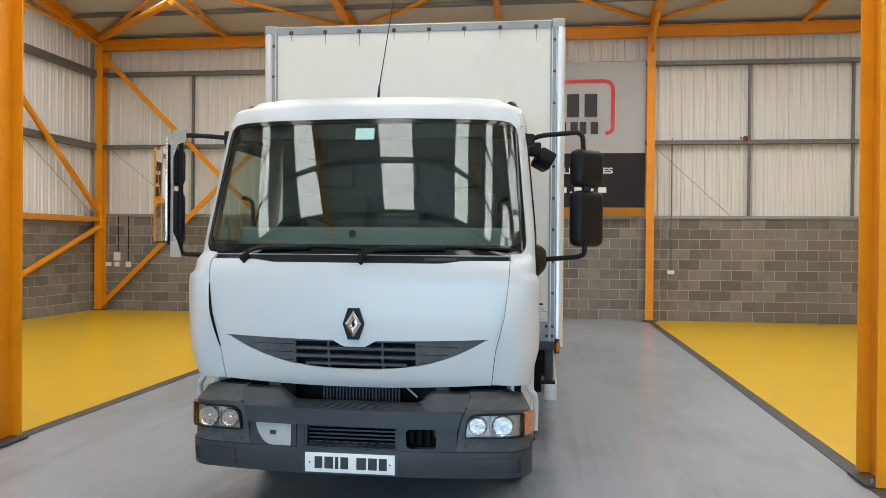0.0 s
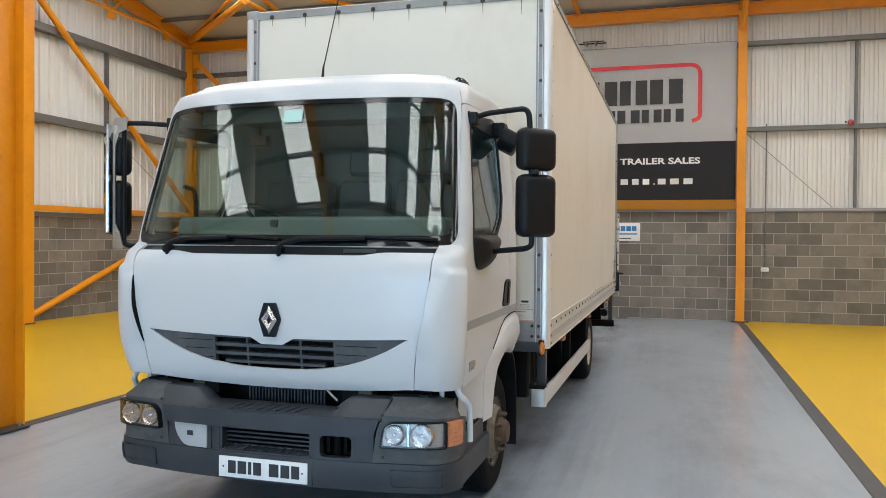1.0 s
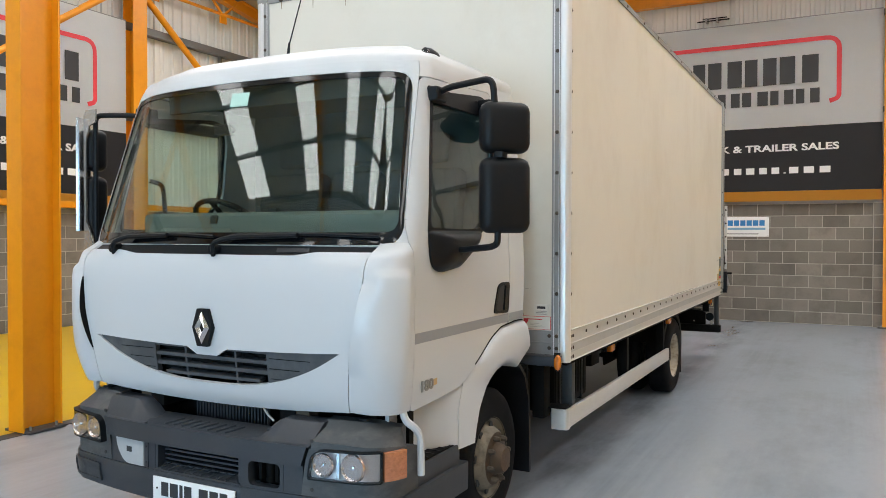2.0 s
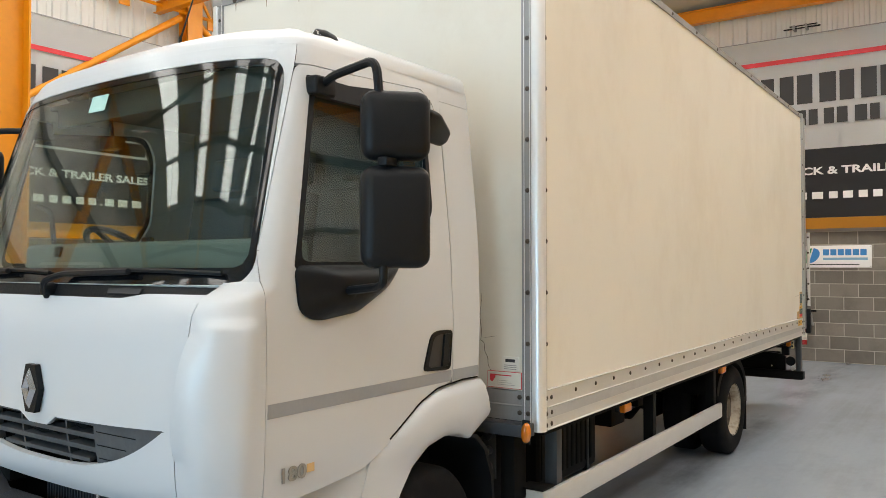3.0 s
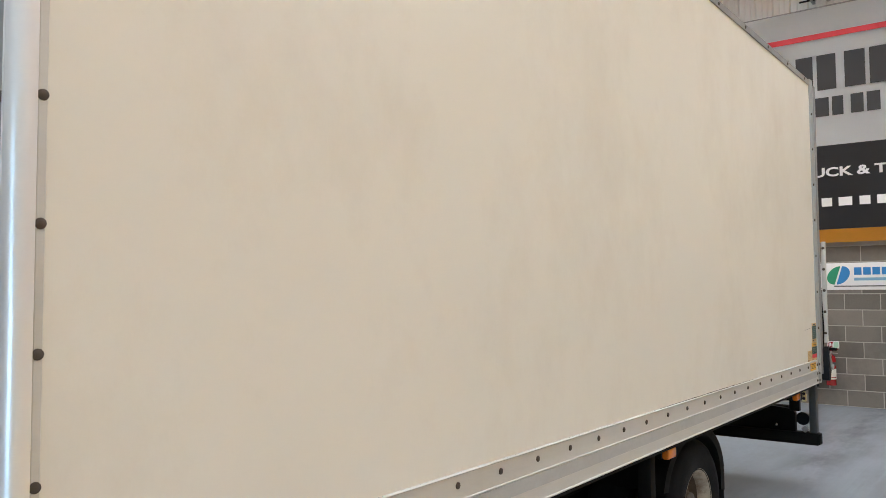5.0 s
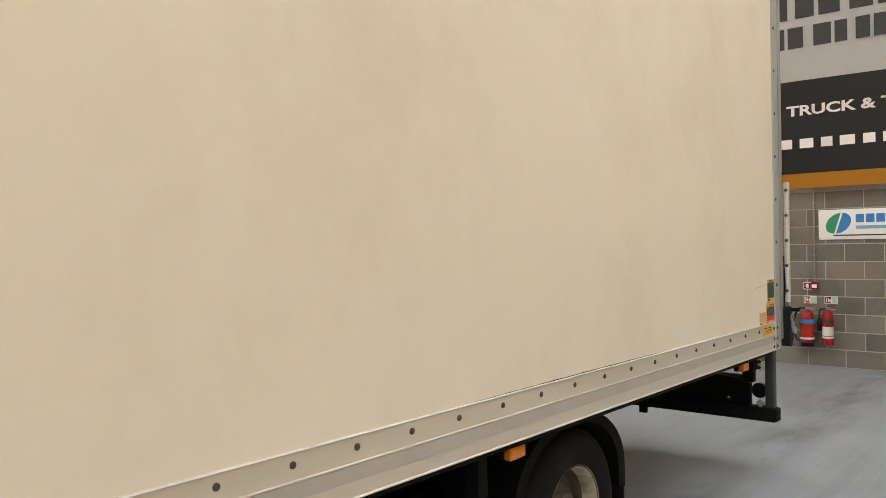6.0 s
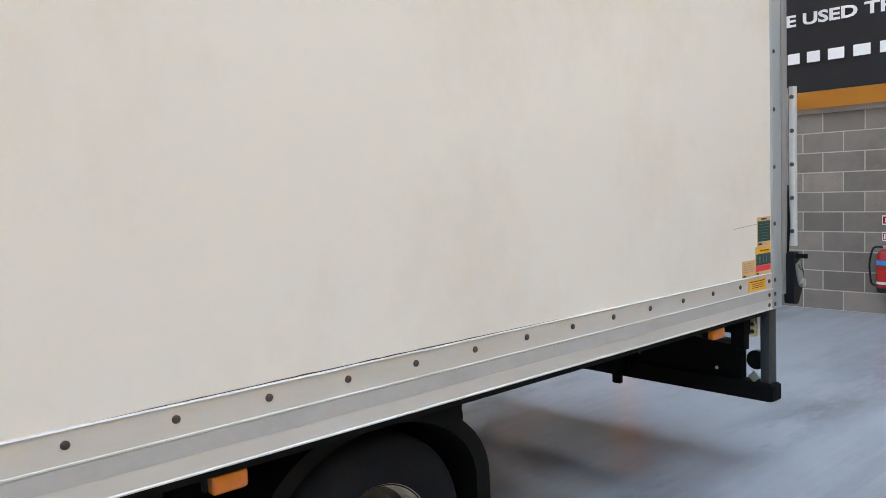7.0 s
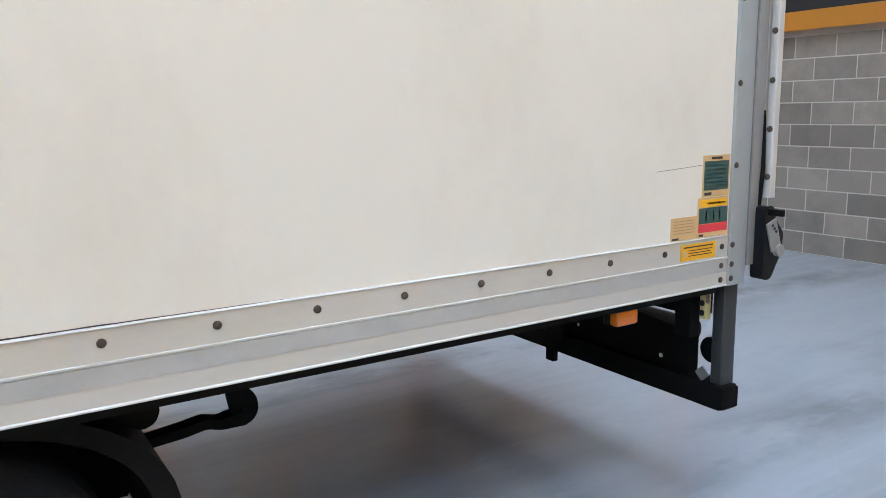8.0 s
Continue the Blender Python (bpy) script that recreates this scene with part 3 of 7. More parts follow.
# ---- banners ----
def banner(m, label, drop=0.0):
    """The sales banner: 6.3 m wide, its lower edge at z 2.31; local x runs along the wall, its face towards -y; m places it."""
    b = thing("sales_banner", m.translation, label, "banner", "sales banners")
    W = 6.33

    def cloth(z0, z1, seed, amp=0.02):
        bm = bmesh.new()
        nx, nz = 64, 10
        g = [[bm.verts.new((W * i / nx, -amp * (0.5 + noise.noise(Vector((W * i / nx * 0.8, seed, (z0 + (z1 - z0) * j / nz) * 0.6)))), z0 + (z1 - z0) * j / nz)) for i in range(nx + 1)] for j in range(nz + 1)]
        for j in range(nz):
            for i in range(nx):
                bm.faces.new((g[j][i], g[j][i + 1], g[j + 1][i + 1], g[j + 1][i]))
        bmesh.ops.solidify(bm, geom=bm.faces[:], thickness=0.003)
        return placed(bm, m)
    part("upper_cloth", cloth(3.69, 5.70 + drop, 1.0), M_GREY_CLOTH, b, "silver grey cloth")
    part("lower_cloth", cloth(2.49, 3.688, 1.0), M_DARK_CLOTH, b, "charcoal cloth")
    part("hem", cloth(2.30, 2.488, 1.0, 0.045), M_AMBER_CLOTH, b, "amber lower edge, slightly creased")
    part("top_hem", placed(box(0, W, -0.022, -0.004, 5.70 + drop, 5.715 + drop), m), M_GALV, b)
    c = W / 2 - 0.02
    F = -0.024

    def bar(name, x0, x1, z0, z1, mt, slant=0.0):
        part(name, placed(prism([(x0, z0), (x1, z0), (x1 + slant, z1), (x0 + slant, z1)], "y", F - 0.004, F), m), mt, b)
    # red frame of the emblem
    r = 0.04
    path = rounded([(c + 2.33, F, 4.12), (c + 2.485, F, 4.17), (c + 2.485, F, 5.28), (c - 2.49, F, 5.28), (c - 2.49, F, 4.17), (c - 2.33, F, 4.12)], 0.22, 6)
    bm = bmesh.new()
    rows = []
    for i, p in enumerate(path):
        d = (path[min(i + 1, len(path) - 1)] - path[max(i - 1, 0)]).normalized()
        s = Vector((-d.z, 0, d.x)) * r
        t = Vector((0, -0.004, 0))
        rows.append([bm.verts.new(v) for v in (p + s, p - s, p - s + t, p + s + t)])
    for a, e in zip(rows, rows[1:]):
        for k in range(4):
            bm.faces.new((a[k], a[(k + 1) % 4], e[(k + 1) % 4], e[k]))
    bm.faces.new(rows[0])
    bm.faces.new(rows[-1][::-1])
    part("red_frame", placed(bm, m), M_RED_INK, b, "red rounded frame line")
    # the name is drawn as plain blocks of its size
    x = c - 2.17
    for w in (0.92, 0.74, 0.54, 0.62, 0.56, 0.66):
        bar("emblem_block", x, x + 0.40 * w, 4.49, 5.0, M_INK)
        bar("emblem_block", x + 0.58 * w, x + w, 4.49, 5.0, M_INK)
        x += w + 0.055
    x = c - 2.15
    for w in (0.52, 0.46, 0.42, 0.40, 0.52, 0.40, 0.46, 0.40, 0.40):
        bar("emblem_block", x, x + 0.36 * w, 4.11, 4.38, M_INK)
        bar("emblem_block", x + 0.60 * w, x + w, 4.11, 4.38, M_INK)
        x += w + 0.042
    part("slogan", lettering("WORLDWIDE USED TRUCK & TRAILER SALES", 4.98, 0.135, m @ pose(c - 2.48, F - 0.001, 3.235), 0.004, 0.03), M_WHITE_INK, b, "white bold words")
    x = c - 2.02
    for i, w in enumerate((0.27, 0.21, 0.15, 0.2, 0.18, 0.19, 0.23, 0.23, 0.22, 0.18, 0.23, 0.18, 0.2, 0.18, 0.18, 0.05, 0.21, 0.23, 0.24)):
        bar("address_bar", x + 0.05 * w, x + 0.80 * w, 2.815, 2.935 if w > 0.1 else 2.84, M_WHITE_INK)
        x += w + 0.037
    return b


banner(pose(2.16 - 6.33, YB - 0.1, 0), "wide silver and charcoal sales banner on the back wall")
banner(pose(XL + 0.17, 12.10 - 6.33, -0.12, 0, 0, 90), "wide silver and charcoal sales banner on the side wall", 0.12)
banner(pose(XR - 0.17, 13.2, 0.0, 0, 0, -90), "wide silver and charcoal sales banner facing the truck")

# pier in the back wall under the column
pier = solo("wall_pier", box(2.035, 2.515, YB - 0.0685, YB + 0.0075, 0, 2.25), M_MORTAR, "projecting concrete block pier of the back wall", "pier", kind="structure")


# ---- small things on the walls ----
def socket(x, z, w=0.09, h=0.09, body=M_LABEL):
    s = thing("wall_socket", (x, YB, z), "small white plastic power socket on the block wall", "socket", "wall sockets")
    part("box", box(x - w / 2, x + w / 2, YB - 0.045, YB - 0.001, z - h / 2, z + h / 2, 0.006), body, s)
    part("face_plate", box(x - w / 2 + 0.008, x + w / 2 - 0.008, YB - 0.049, YB - 0.0455, z - h / 2 + 0.008, z + h / 2 - 0.008, 0.001), M_WHITE_INK, s)
    for dx in (-0.02, 0.02):
        part("pin_hole", box(x + dx - 0.004, x + dx + 0.004, YB - 0.0515, YB - 0.0495, z - 0.012, z + 0.012), M_INK, s)
    return s


def conduit(x, z0, z1, mt=M_GALV, r=0.011, label="grey metal cable conduit fixed to the wall"):
    c = thing("cable_conduit", (x, YB, z0), label, "conduit", "cable conduits")
    part("pipe", tube([(x, YB - 0.03, z0), (x, YB - 0.03, z1)], r, 8), mt, c)
    k = max(2, int((z1 - z0) / 0.6))
    for i in range(k):
        z = z0 + (i + 0.5) * (z1 - z0) / k
        part("clip", box(x - 0.022, x + 0.022, YB - 0.042, YB - 0.002, z - 0.008, z + 0.008, 0.002), M_GALV, c)


socket(2.75, 1.07, 0.15, 0.085)
conduit(2.75, 1.115, 4.02, M_RAIL, 0.013, "dark metal cable conduit fixed to the wall")
socket(-10.23, 1.29, 0.16, 0.2)
socket(-9.94, 1.10, 0.12, 0.13)
socket(-10.23, 1.10, 0.12, 0.11)
socket(-10.45, 1.10, 0.14, 0.09)
conduit(-10.20, 1.40, 2.27, M_BLACKP, 0.012, "black cable running down the block wall")
conduit(-9.94, 1.17, 2.27, M_BLACKP, 0.012, "black cable running down the block wall")
conduit(-10.45, 1.15, 3.85)
conduit(-0.945, 1.10, 2.45)
bell = thing("alarm_bell", (4.27, YB - 0.1, 3.99), "small red fire alarm sounder on the sheeting rail", "alarm")
part("sounder", lathe([(0, 0.0), (0, 0.055), (0.03, 0.06), (0.06, 0.045), (0.075, 0.0)], (4.28, YB - 0.085, 3.985), "y", 18, -1), M_EXT, bell)
part("strobe", lathe([(0, 0.02), (0.02, 0.02), (0.03, 0.0)], (4.19, YB - 0.085, 4.0), "y", 10, -1), M_INK, bell)
call = thing("call_point", (-1.0, YB, 1.04), "red fire alarm call point with sign on the block wall", "call point")
part("box", box(-0.99, -0.90, YB - 0.06, YB - 0.001, 0.99, 1.085, 0.008), M_EXT, call)
part("pane", box(-0.975, -0.915, YB - 0.065, YB - 0.0605, 1.01, 1.055, 0.002), M_WHITE_INK, call)
part("sign", box(-1.09, -0.995, YB - 0.008, YB - 0.001, 0.985, 1.085), M_WHITE_INK, call, "white sign with red square")
part("pictogram", box(-1.083, -1.002, YB - 0.012, YB - 0.0085, 0.995, 1.075), M_EXT, call)
part("mark", box(-1.06, -1.025, YB - 0.015, YB - 0.0125, 1.01, 1.06), M_WHITE_INK, call)
for x in (-1.01, -0.76):
    s = thing("safety_sign", (x, YB, 0.855), "small red and green fire safety sign above an extinguisher", "sign", "fire signs")
    part("board", box(x - 0.078, x + 0.078, YB - 0.006, YB - 0.001, 0.805, 0.905), M_WHITE_INK, s)
    part("red_panel", box(x - 0.07, x - 0.002, YB - 0.009, YB - 0.0065, 0.815, 0.895), M_EXT, s)
    part("green_panel", box(x + 0.006, x + 0.07, YB - 0.009, YB - 0.0065, 0.815, 0.895), mat("sign_green", (0.42, 0.62, 0.5), 0.5), s)
    for dx, z0, z1 in ((-0.058, 0.825, 0.885), (-0.036, 0.835, 0.88), (-0.018, 0.825, 0.87)):
        part("pictogram", box(x + dx, x + dx + 0.012, YB - 0.011, YB - 0.0095, z0, z1), M_WHITE_INK, s)


def extinguisher(x, z0, r, h, foam):
    e = thing("fire_extinguisher", (x, YB - 0.12, z0), "red foam fire extinguisher with black hose on the wall" if foam else "slim red gas fire extinguisher with black horn", "extinguisher", "fire extinguishers")
    y = YB - 0.12
    part("cylinder", lathe([(0, 0.0), (0, r * 0.92), (0.02, r), (h * 0.78, r), (h * 0.86, r * 0.8), (h * 0.9, r * 0.35), (h * 0.93, 0.018), (h * 0.95, 0.018)], (x, y, z0), "z", 24), M_EXT, e)
    part("skirt", lathe([(0, r * 1.02), (0.05, r * 1.02), (0.05, r * 0.9)], (x, y, z0 - 0.004), "z", 24), M_BLACKP if foam else M_EXT, e)
    part("valve", box(x - 0.02, x + 0.02, y - 0.02, y + 0.02, z0 + h * 0.93, z0 + h, 0.006), M_GALV, e)
    part("lever", placed(box(-0.015, 0.10, -0.012, 0.012, 0, 0.012, 0.003), pose(x, y, z0 + h, 0, -14, 0)), M_EXT, e)
    part("handle", placed(box(-0.015, 0.09, -0.012, 0.012, 0, 0.012, 0.003), pose(x, y, z0 + h - 0.03, 0, 4, 0)), M_GALV, e)
    part("label", lathe([(0, r + 0.001), (h * 0.24, r + 0.001)], (x, y, z0 + h * 0.24), "z", 24), M_LABEL if not foam else M_REDL, e)
    part("colour_band", lathe([(0, r + 0.0015), (h * 0.1, r + 0.0015)], (x, y, z0 + h * 0.58), "z", 24), M_BLUE if foam else M_INK, e)
    part("data_panel", lathe([(0, r + 0.002), (h * 0.05, r + 0.002)], (x, y, z0 + h * 0.17), "z", 24), M_LABEL, e)
    if foam:
        hose = rounded([(x - 0.02, y, z0 + h * 0.96), (x - 0.12, y, z0 + h * 0.97), (x - 0.165, y, z0 + h * 0.6), (x - 0.14, y, z0 + 0.08), (x - 0.09, y - 0.02, z0 + 0.06)], 0.12, 6)
        part("hose", tube(hose, 0.011, 8), M_BLACKP, e)
    else:
        part("horn", lathe([(0, 0.035), (0.02, 0.033), (0.15, 0.022), (0.17, 0.012)], (x - 0.10, y, z0 + h * 0.36), "z", 14), M_BLACKP, e)
        part("hose", tube(rounded([(x - 0.02, y, z0 + h * 0.95), (x - 0.1, y, z0 + h * 0.95), (x - 0.10, y, z0 + h * 0.7)], 0.05), 0.009, 8), M_BLACKP, e)


extinguisher(-1.02, 0.27, 0.082, 0.50, True)
extinguisher(-0.775, 0.30, 0.065, 0.47, False)
sign = thing("flooring_sign", (-0.3, YB, 1.83), "white flooring firm's sign board with blue and green emblem", "sign")
part("board", box(-0.895, 0.285, YB - 0.012, YB - 0.001, 1.63, 2.01, 0.003), M_WHITE_INK, sign)
for sx, mt in ((-1, M_GREEN), (1, M_BLUE)):
    pts = [(-0.66 + sx * (0.012 + 0.13 * math.sin(a)) + 0.04 * math.cos(a), 1.835 + 0.13 * math.cos(a)) for a in [math.pi * k / 14 for k in range(15)]]
    part("emblem_half", prism(pts if sx > 0 else pts[::-1], "y", YB - 0.015, YB - 0.0125), mt, sign)
for i in range(6):
    part("emblem_bar", box(-0.46 + i * 0.115, -0.46 + i * 0.115 + 0.095, YB - 0.015, YB - 0.0125, 1.84, 1.945), M_BLUE, sign)
part("emblem_bar", box(-0.46, 0.225, YB - 0.015, YB - 0.0125, 1.76, 1.80), mat("pale_blue_ink", (0.2, 0.42, 0.6), 0.5), sign)
part("address_bar", box(-0.72, 0.1, YB - 0.015, YB - 0.0125, 1.675, 1.69), M_INK, sign)
for x in (-0.88, 0.27):
    for z in (1.65, 1.99):
        part("screw", lathe([(0, 0.008), (0.004, 0.008), (0.006, 0)], (x, YB - 0.0125, z), "y", 8, -1), M_GALV, sign)
fit_ = thing("cable_bracket", (-0.75, YB - 0.05, 5.86), "small dark metal bracket above the banner", "bracket")
part("bar", box(-1.05, -0.45, YB - 0.08, YB - 0.05, 5.84, 5.86, 0.003), M_BLACK, fit_)
part("bar", box(-0.95, -0.5, YB - 0.08, YB - 0.05, 5.885, 5.90, 0.003), M_BLACK, fit_)
for x in (-0.9, -0.7):
    part("clamp", box(x, x + 0.04, YB - 0.09, YB + 0.09, 5.83, 5.91, 0.003), M_GALV, fit_)


# ---- the truck ----
XC = -1.085
truck = thing("box_truck", (XC, 8.5, 0), "white box lorry with flat cab and dark grey bumper", "lorry")


def curve_at(table, z):
    if z <= table[0][0]:
        return table[0][1]
    for (a, va), (b, vb), in zip(table, table[1:]):
        if z <= b:
            s = (z - a) / (b - a)
            return va + (vb - va) * s
    return table[-1][1]


def smooth_at(table, z, d=0.025):
    return sum(curve_at(table, z + d * k) for k in (-2, -1, 0, 1, 2)) / 5


FRONT = [(0.76, 4.535), (0.82, 4.473), (0.90, 4.443), (1.05, 4.42), (1.2, 4.41), (1.42, 4.414), (1.49, 4.424), (1.52, 4.432), (1.545, 4.4392), (2.42, 4.69), (2.47, 4.705), (2.52, 4.73), (2.555, 4.755), (2.578, 4.85), (2.58, 4.96)]
WIDTH = [(0.78, 0.985), (0.86, 1.012), (1.0, 1.025), (1.2, 1.032), (1.42, 1.038), (1.50, 1.034), (1.60, 1.028), (1.72, 1.024), (2.40, 0.958), (2.50, 0.945), (2.52, 0.934), (2.55, 0.912), (2.58, 0.865)]
RADIUS = [(0.8, 0.175), (1.45, 0.175), (1.6, 0.12), (2.4, 0.12), (2.58, 0.16)]
BOW = [(0.8, 0.012), (1.50, 0.012), (1.55, 0.03), (1.60, 0.12), (2.6, 0.12)]
REAR_Y = 5.945


def cab_pt(a, z):
    """A point of the cab's skin: a runs round the outline from the front's middle, z is the height."""
    w, r, f, b = smooth_at(WIDTH, z), curve_at(RADIUS, z), smooth_at(FRONT, z), curve_at(BOW, z)
    sg, t = (1 if a >= 0 else -1), abs(a)
    xf = w - r
    if t <= xf:
        x, y = t, f + b * (0.45 * (t / xf) ** 2 + 0.55 * (t / xf) ** 6)
    elif t <= xf + r * math.pi / 2:
        th = (t - xf) / r
        x, y = xf + r * math.sin(th), f + b + r * (1 - math.cos(th))
    else:
        x, y = w, f + b + r + (t - xf - r * math.pi / 2)
    return Vector((XC + sg * x, y, z))


def by_x(x, z):
    """Outline place of a point at half-width x on the front."""
    w, r = smooth_at(WIDTH, z), curve_at(RADIUS, z)
    xf, t = w - r, abs(x)
    a = t if t <= xf else xf + r * math.asin(min(1.0, (t - xf) / r))
    return (a if x >= 0 else -a, z)


def by_y(y, z, side=1):
    """Outline place of a point of the cab's side."""
    w, r, f, b = smooth_at(WIDTH, z), curve_at(RADIUS, z), smooth_at(FRONT, z), curve_at(BOW, z)
    return (side * (w - r + r * math.pi / 2 + (y - f - b - r)), z)


def skin(grid, thick=0.022, surf=cab_pt, off=0.0, closed=False):
    """A solid sheet from a grid of outline places; closed: the grid's rows are rings."""
    bm = bmesh.new()

    def nrm(a, z):
        e = 0.004
        n_ = (surf(a + e, z) - surf(a - e, z)).cross(surf(a, z + e) - surf(a, z - e))
        return n_.normalized()
    front = [[bm.verts.new(surf(a, z) + nrm(a, z) * off) for a, z in row] for row in grid]
    back = [[bm.verts.new(surf(a, z) + nrm(a, z) * (off - thick)) for a, z in row] for row in grid]
    R, C = len(grid), len(grid[0])
    cs = range(C) if closed else range(C - 1)
    for i in range(R - 1):
        for j in cs:
            k = (j + 1) % C
            bm.faces.new((front[i][j], front[i][k], front[i + 1][k], front[i + 1][j]))
            bm.faces.new((back[i][j], back[i + 1][j], back[i + 1][k], back[i][k]))
    for i in (0, R - 1):
        for j in cs:
            k = (j + 1) % C
            bm.faces.new((front[i][j], back[i][j], back[i][k], front[i][k]))
    if not closed:
        for j in (0, C - 1):
            for i in range(R - 1):
                bm.faces.new((front[i][j], front[i + 1][j], back[i + 1][j], back[i][j]))
    return bm


def lerp2(p, q, s):
    return (p[0] + (q[0] - p[0]) * s, p[1] + (q[1] - p[1]) * s)


def sheet(left, right, n):
    """A grid between two lists of outline places of equal length."""
    return [[lerp2(p, q, j / n) for j in range(n + 1)] for p, q in zip(left, right)]


def resample(loop, n):
    pts = loop + [loop[0]]
    ds = [0.0]
    for p, q in zip(pts, pts[1:]):
        ds.append(ds[-1] + math.hypot(q[0] - p[0], q[1] - p[1]))
    out, j = [], 0
    for i in range(n):
        d = ds[-1] * i / n
        while ds[j + 1] < d:
            j += 1
        s = (d - ds[j]) / max(1e-9, ds[j + 1] - ds[j])
        out.append(lerp2(pts[j], pts[j + 1], s))
    return out


def ring(outer, inner, k):
    return [[lerp2(p, q, i / k) for p, q in zip(outer, inner)] for i in range(k + 1)]


def disc(outer, k=6, centre=None):
    n = len(outer)
    c = centre or (sum(p[0] for p in outer) / n, sum(p[1] for p in outer) / n)
    return [[lerp2(p, c, i / k * 0.98) for p in outer] for i in range(k + 1)]


def zs(a, b, n):
    return [a + (b - a) * i / n for i in range(n + 1)]


# front panel with the grille's smile-shaped opening
def door_front(z):
    return curve_at([(0.86, 4.625), (1.55, 4.618), (1.70, 4.612), (2.38, 4.835), (2.5, 4.875)], z)


def seam_x(z):
    return curve_at([(0.82, 0.785), (1.04, 0.81), (1.25, 0.862), (1.45, 0.884), (1.56, 0.888)], z)


BON_T = 1.562
g_top = lambda x: 1.118 - 0.022 * (1 - (x / 0.757) ** 2) + (-0.035 if abs(x) < 0.07 else -0.035 * max(0.0, 1 - (abs(x) - 0.07) / 0.05))
g_bot = lambda x: 1.112 - 0.188 * (1 - (abs(x) / 0.757) ** 2.6)


front_panel_bm = bmesh.new()


def merge(dst, src):
    me = bpy.data.meshes.new("tmp")
    src.to_mesh(me)
    src.free()
    dst.from_mesh(me)
    bpy.data.meshes.remove(me)


xs_mid = [-0.757 + 1.514 * i / 48 for i in range(49)]
lowf = lambda x: 0.818 + 0.035 * (abs(x) / 0.77) ** 2
topf = lambda x: BON_T - 0.017 * max(0.0, min(1.0, (0.62 - abs(x)) / 0.12))
def panel_row(z_of, side_z):
    """Outline places across the panel: side strip, middle, side strip."""
    left = [by_x(-(0.757 + (seam_x(side_z) - 0.757) * k / 4), side_z) for k in (4, 3, 2, 1)]
    right = [by_x(0.757 + (seam_x(side_z) - 0.757) * k / 4, side_z) for k in (1, 2, 3, 4)]
    return left + [by_x(x, z_of(x)) for x in xs_mid] + right


TIP = 1.115
merge(front_panel_bm, skin([panel_row(lambda x, i=i: lowf(x) + (g_bot(x) - lowf(x)) * i / 8, lowf(0.757) + (TIP - lowf(0.757)) * i / 8) for i in range(9)]))
merge(front_panel_bm, skin([panel_row(lambda x, i=i: g_top(x) + (topf(x) - g_top(x)) * i / 14, TIP + (topf(0.757) - TIP) * i / 14) for i in range(15)]))
bonnet = part("front_panel", front_panel_bm, M_PAINT, truck, "glossy white front panel", smooth=40)

# grille insert: slats and uprights in the opening
grille = part("grille", skin([[by_x(x, g_bot(x) - 0.008 + (g_top(x) - g_bot(x) + 0.016) * i / 6) for x in xs_mid] for i in range(7)], 0.01, off=-0.075), M_BLACK, truck, "dark recess behind the grille")
for sg in (-1, 1):
    xs_g = [sg * (0.355 + 0.395 * i / 16) for i in range(17)]
    part("grille_wing", skin([[by_x(x, g_bot(x) - 0.004 + (g_top(x) - g_bot(x) + 0.008) * i / 6) for x in xs_g] for i in range(7)], 0.03, off=-0.012), M_GRILLE, grille, "faded grey plastic grille wing")
for k, (z0, z1) in enumerate(((1.085, 1.118), (1.036, 1.054), (0.988, 1.006), (0.945, 0.960))):
    hw = 0.365 if k < 3 else 0.30
    xs_s = [-hw + 2 * hw * i / 20 for i in range(21)]
    cut = lambda x, z: min(z, g_top(x) + 0.004)
    part("grille_slat", skin([[by_x(x, cut(x, z)) for x in xs_s] for z in (z0, (z0 + z1) / 2, z1)], 0.045, off=-0.016), M_GRILLE, grille)
for sg in (-1, 1):
    for z, x1 in ((1.068, 0.60), (1.020, 0.54), (0.972, 0.46)):
        # no groove is cut; a thin black strip paints its shade
        part("wing_groove", skin([[by_x(sg * x, zz) for x in zs(0.37, x1, 6)] for zz in (z - 0.0015, z + 0.0015)], 0.003, off=-0.0105), M_BLACK, grille, "thin black strip painting a groove's shade")
for x in (-0.16, 0.16):
    part("grille_upright", skin([[by_x(x + d, z) for d in (-0.006, 0.006)] for z in zs(g_bot(0.16) + 0.0, g_top(0.16) + 0.004, 6)], 0.04, off=-0.022), M_GRILLE, grille)
for x, z, w in ((-0.09, 1.02, 0.09), (0.1, 0.985, 0.07), (0.2, 1.065, 0.06)):
    part("grille_hose", tube([(XC + x - w, 4.50, z), (XC + x, 4.47, z + 0.01), (XC + x + w, 4.50, z - 0.02)], 0.014, 8), M_BLACK, grille)

# diamond badge on its hexagonal plinth
badge = part("badge", prism([(XC + dx, 1.196 + dz) for dx, dz in ((0.0, 0.09), (0.032, 0.09), (0.062, 0.0), (0.032, -0.09), (-0.032, -0.09), (-0.062, 0.0), (-0.032, 0.09))], "y", 4.388, 4.41), M_BLACKP, truck, "black hexagonal badge plinth")
bm = bmesh.new()
o, i_ = [(0, 0.078), (0.048, 0), (0, -0.078), (-0.048, 0)], [(0, 0.022), (0.010, 0), (0, -0.022), (-0.010, 0)]
vo = [bm.verts.new((XC + x, 4.386, 1.196 + z)) for x, z in o]
vm = [bm.verts.new((XC + (p[0] + q[0]) / 2, 4.372, 1.196 + (p[1] + q[1]) / 2)) for p, q in zip(o, i_)]
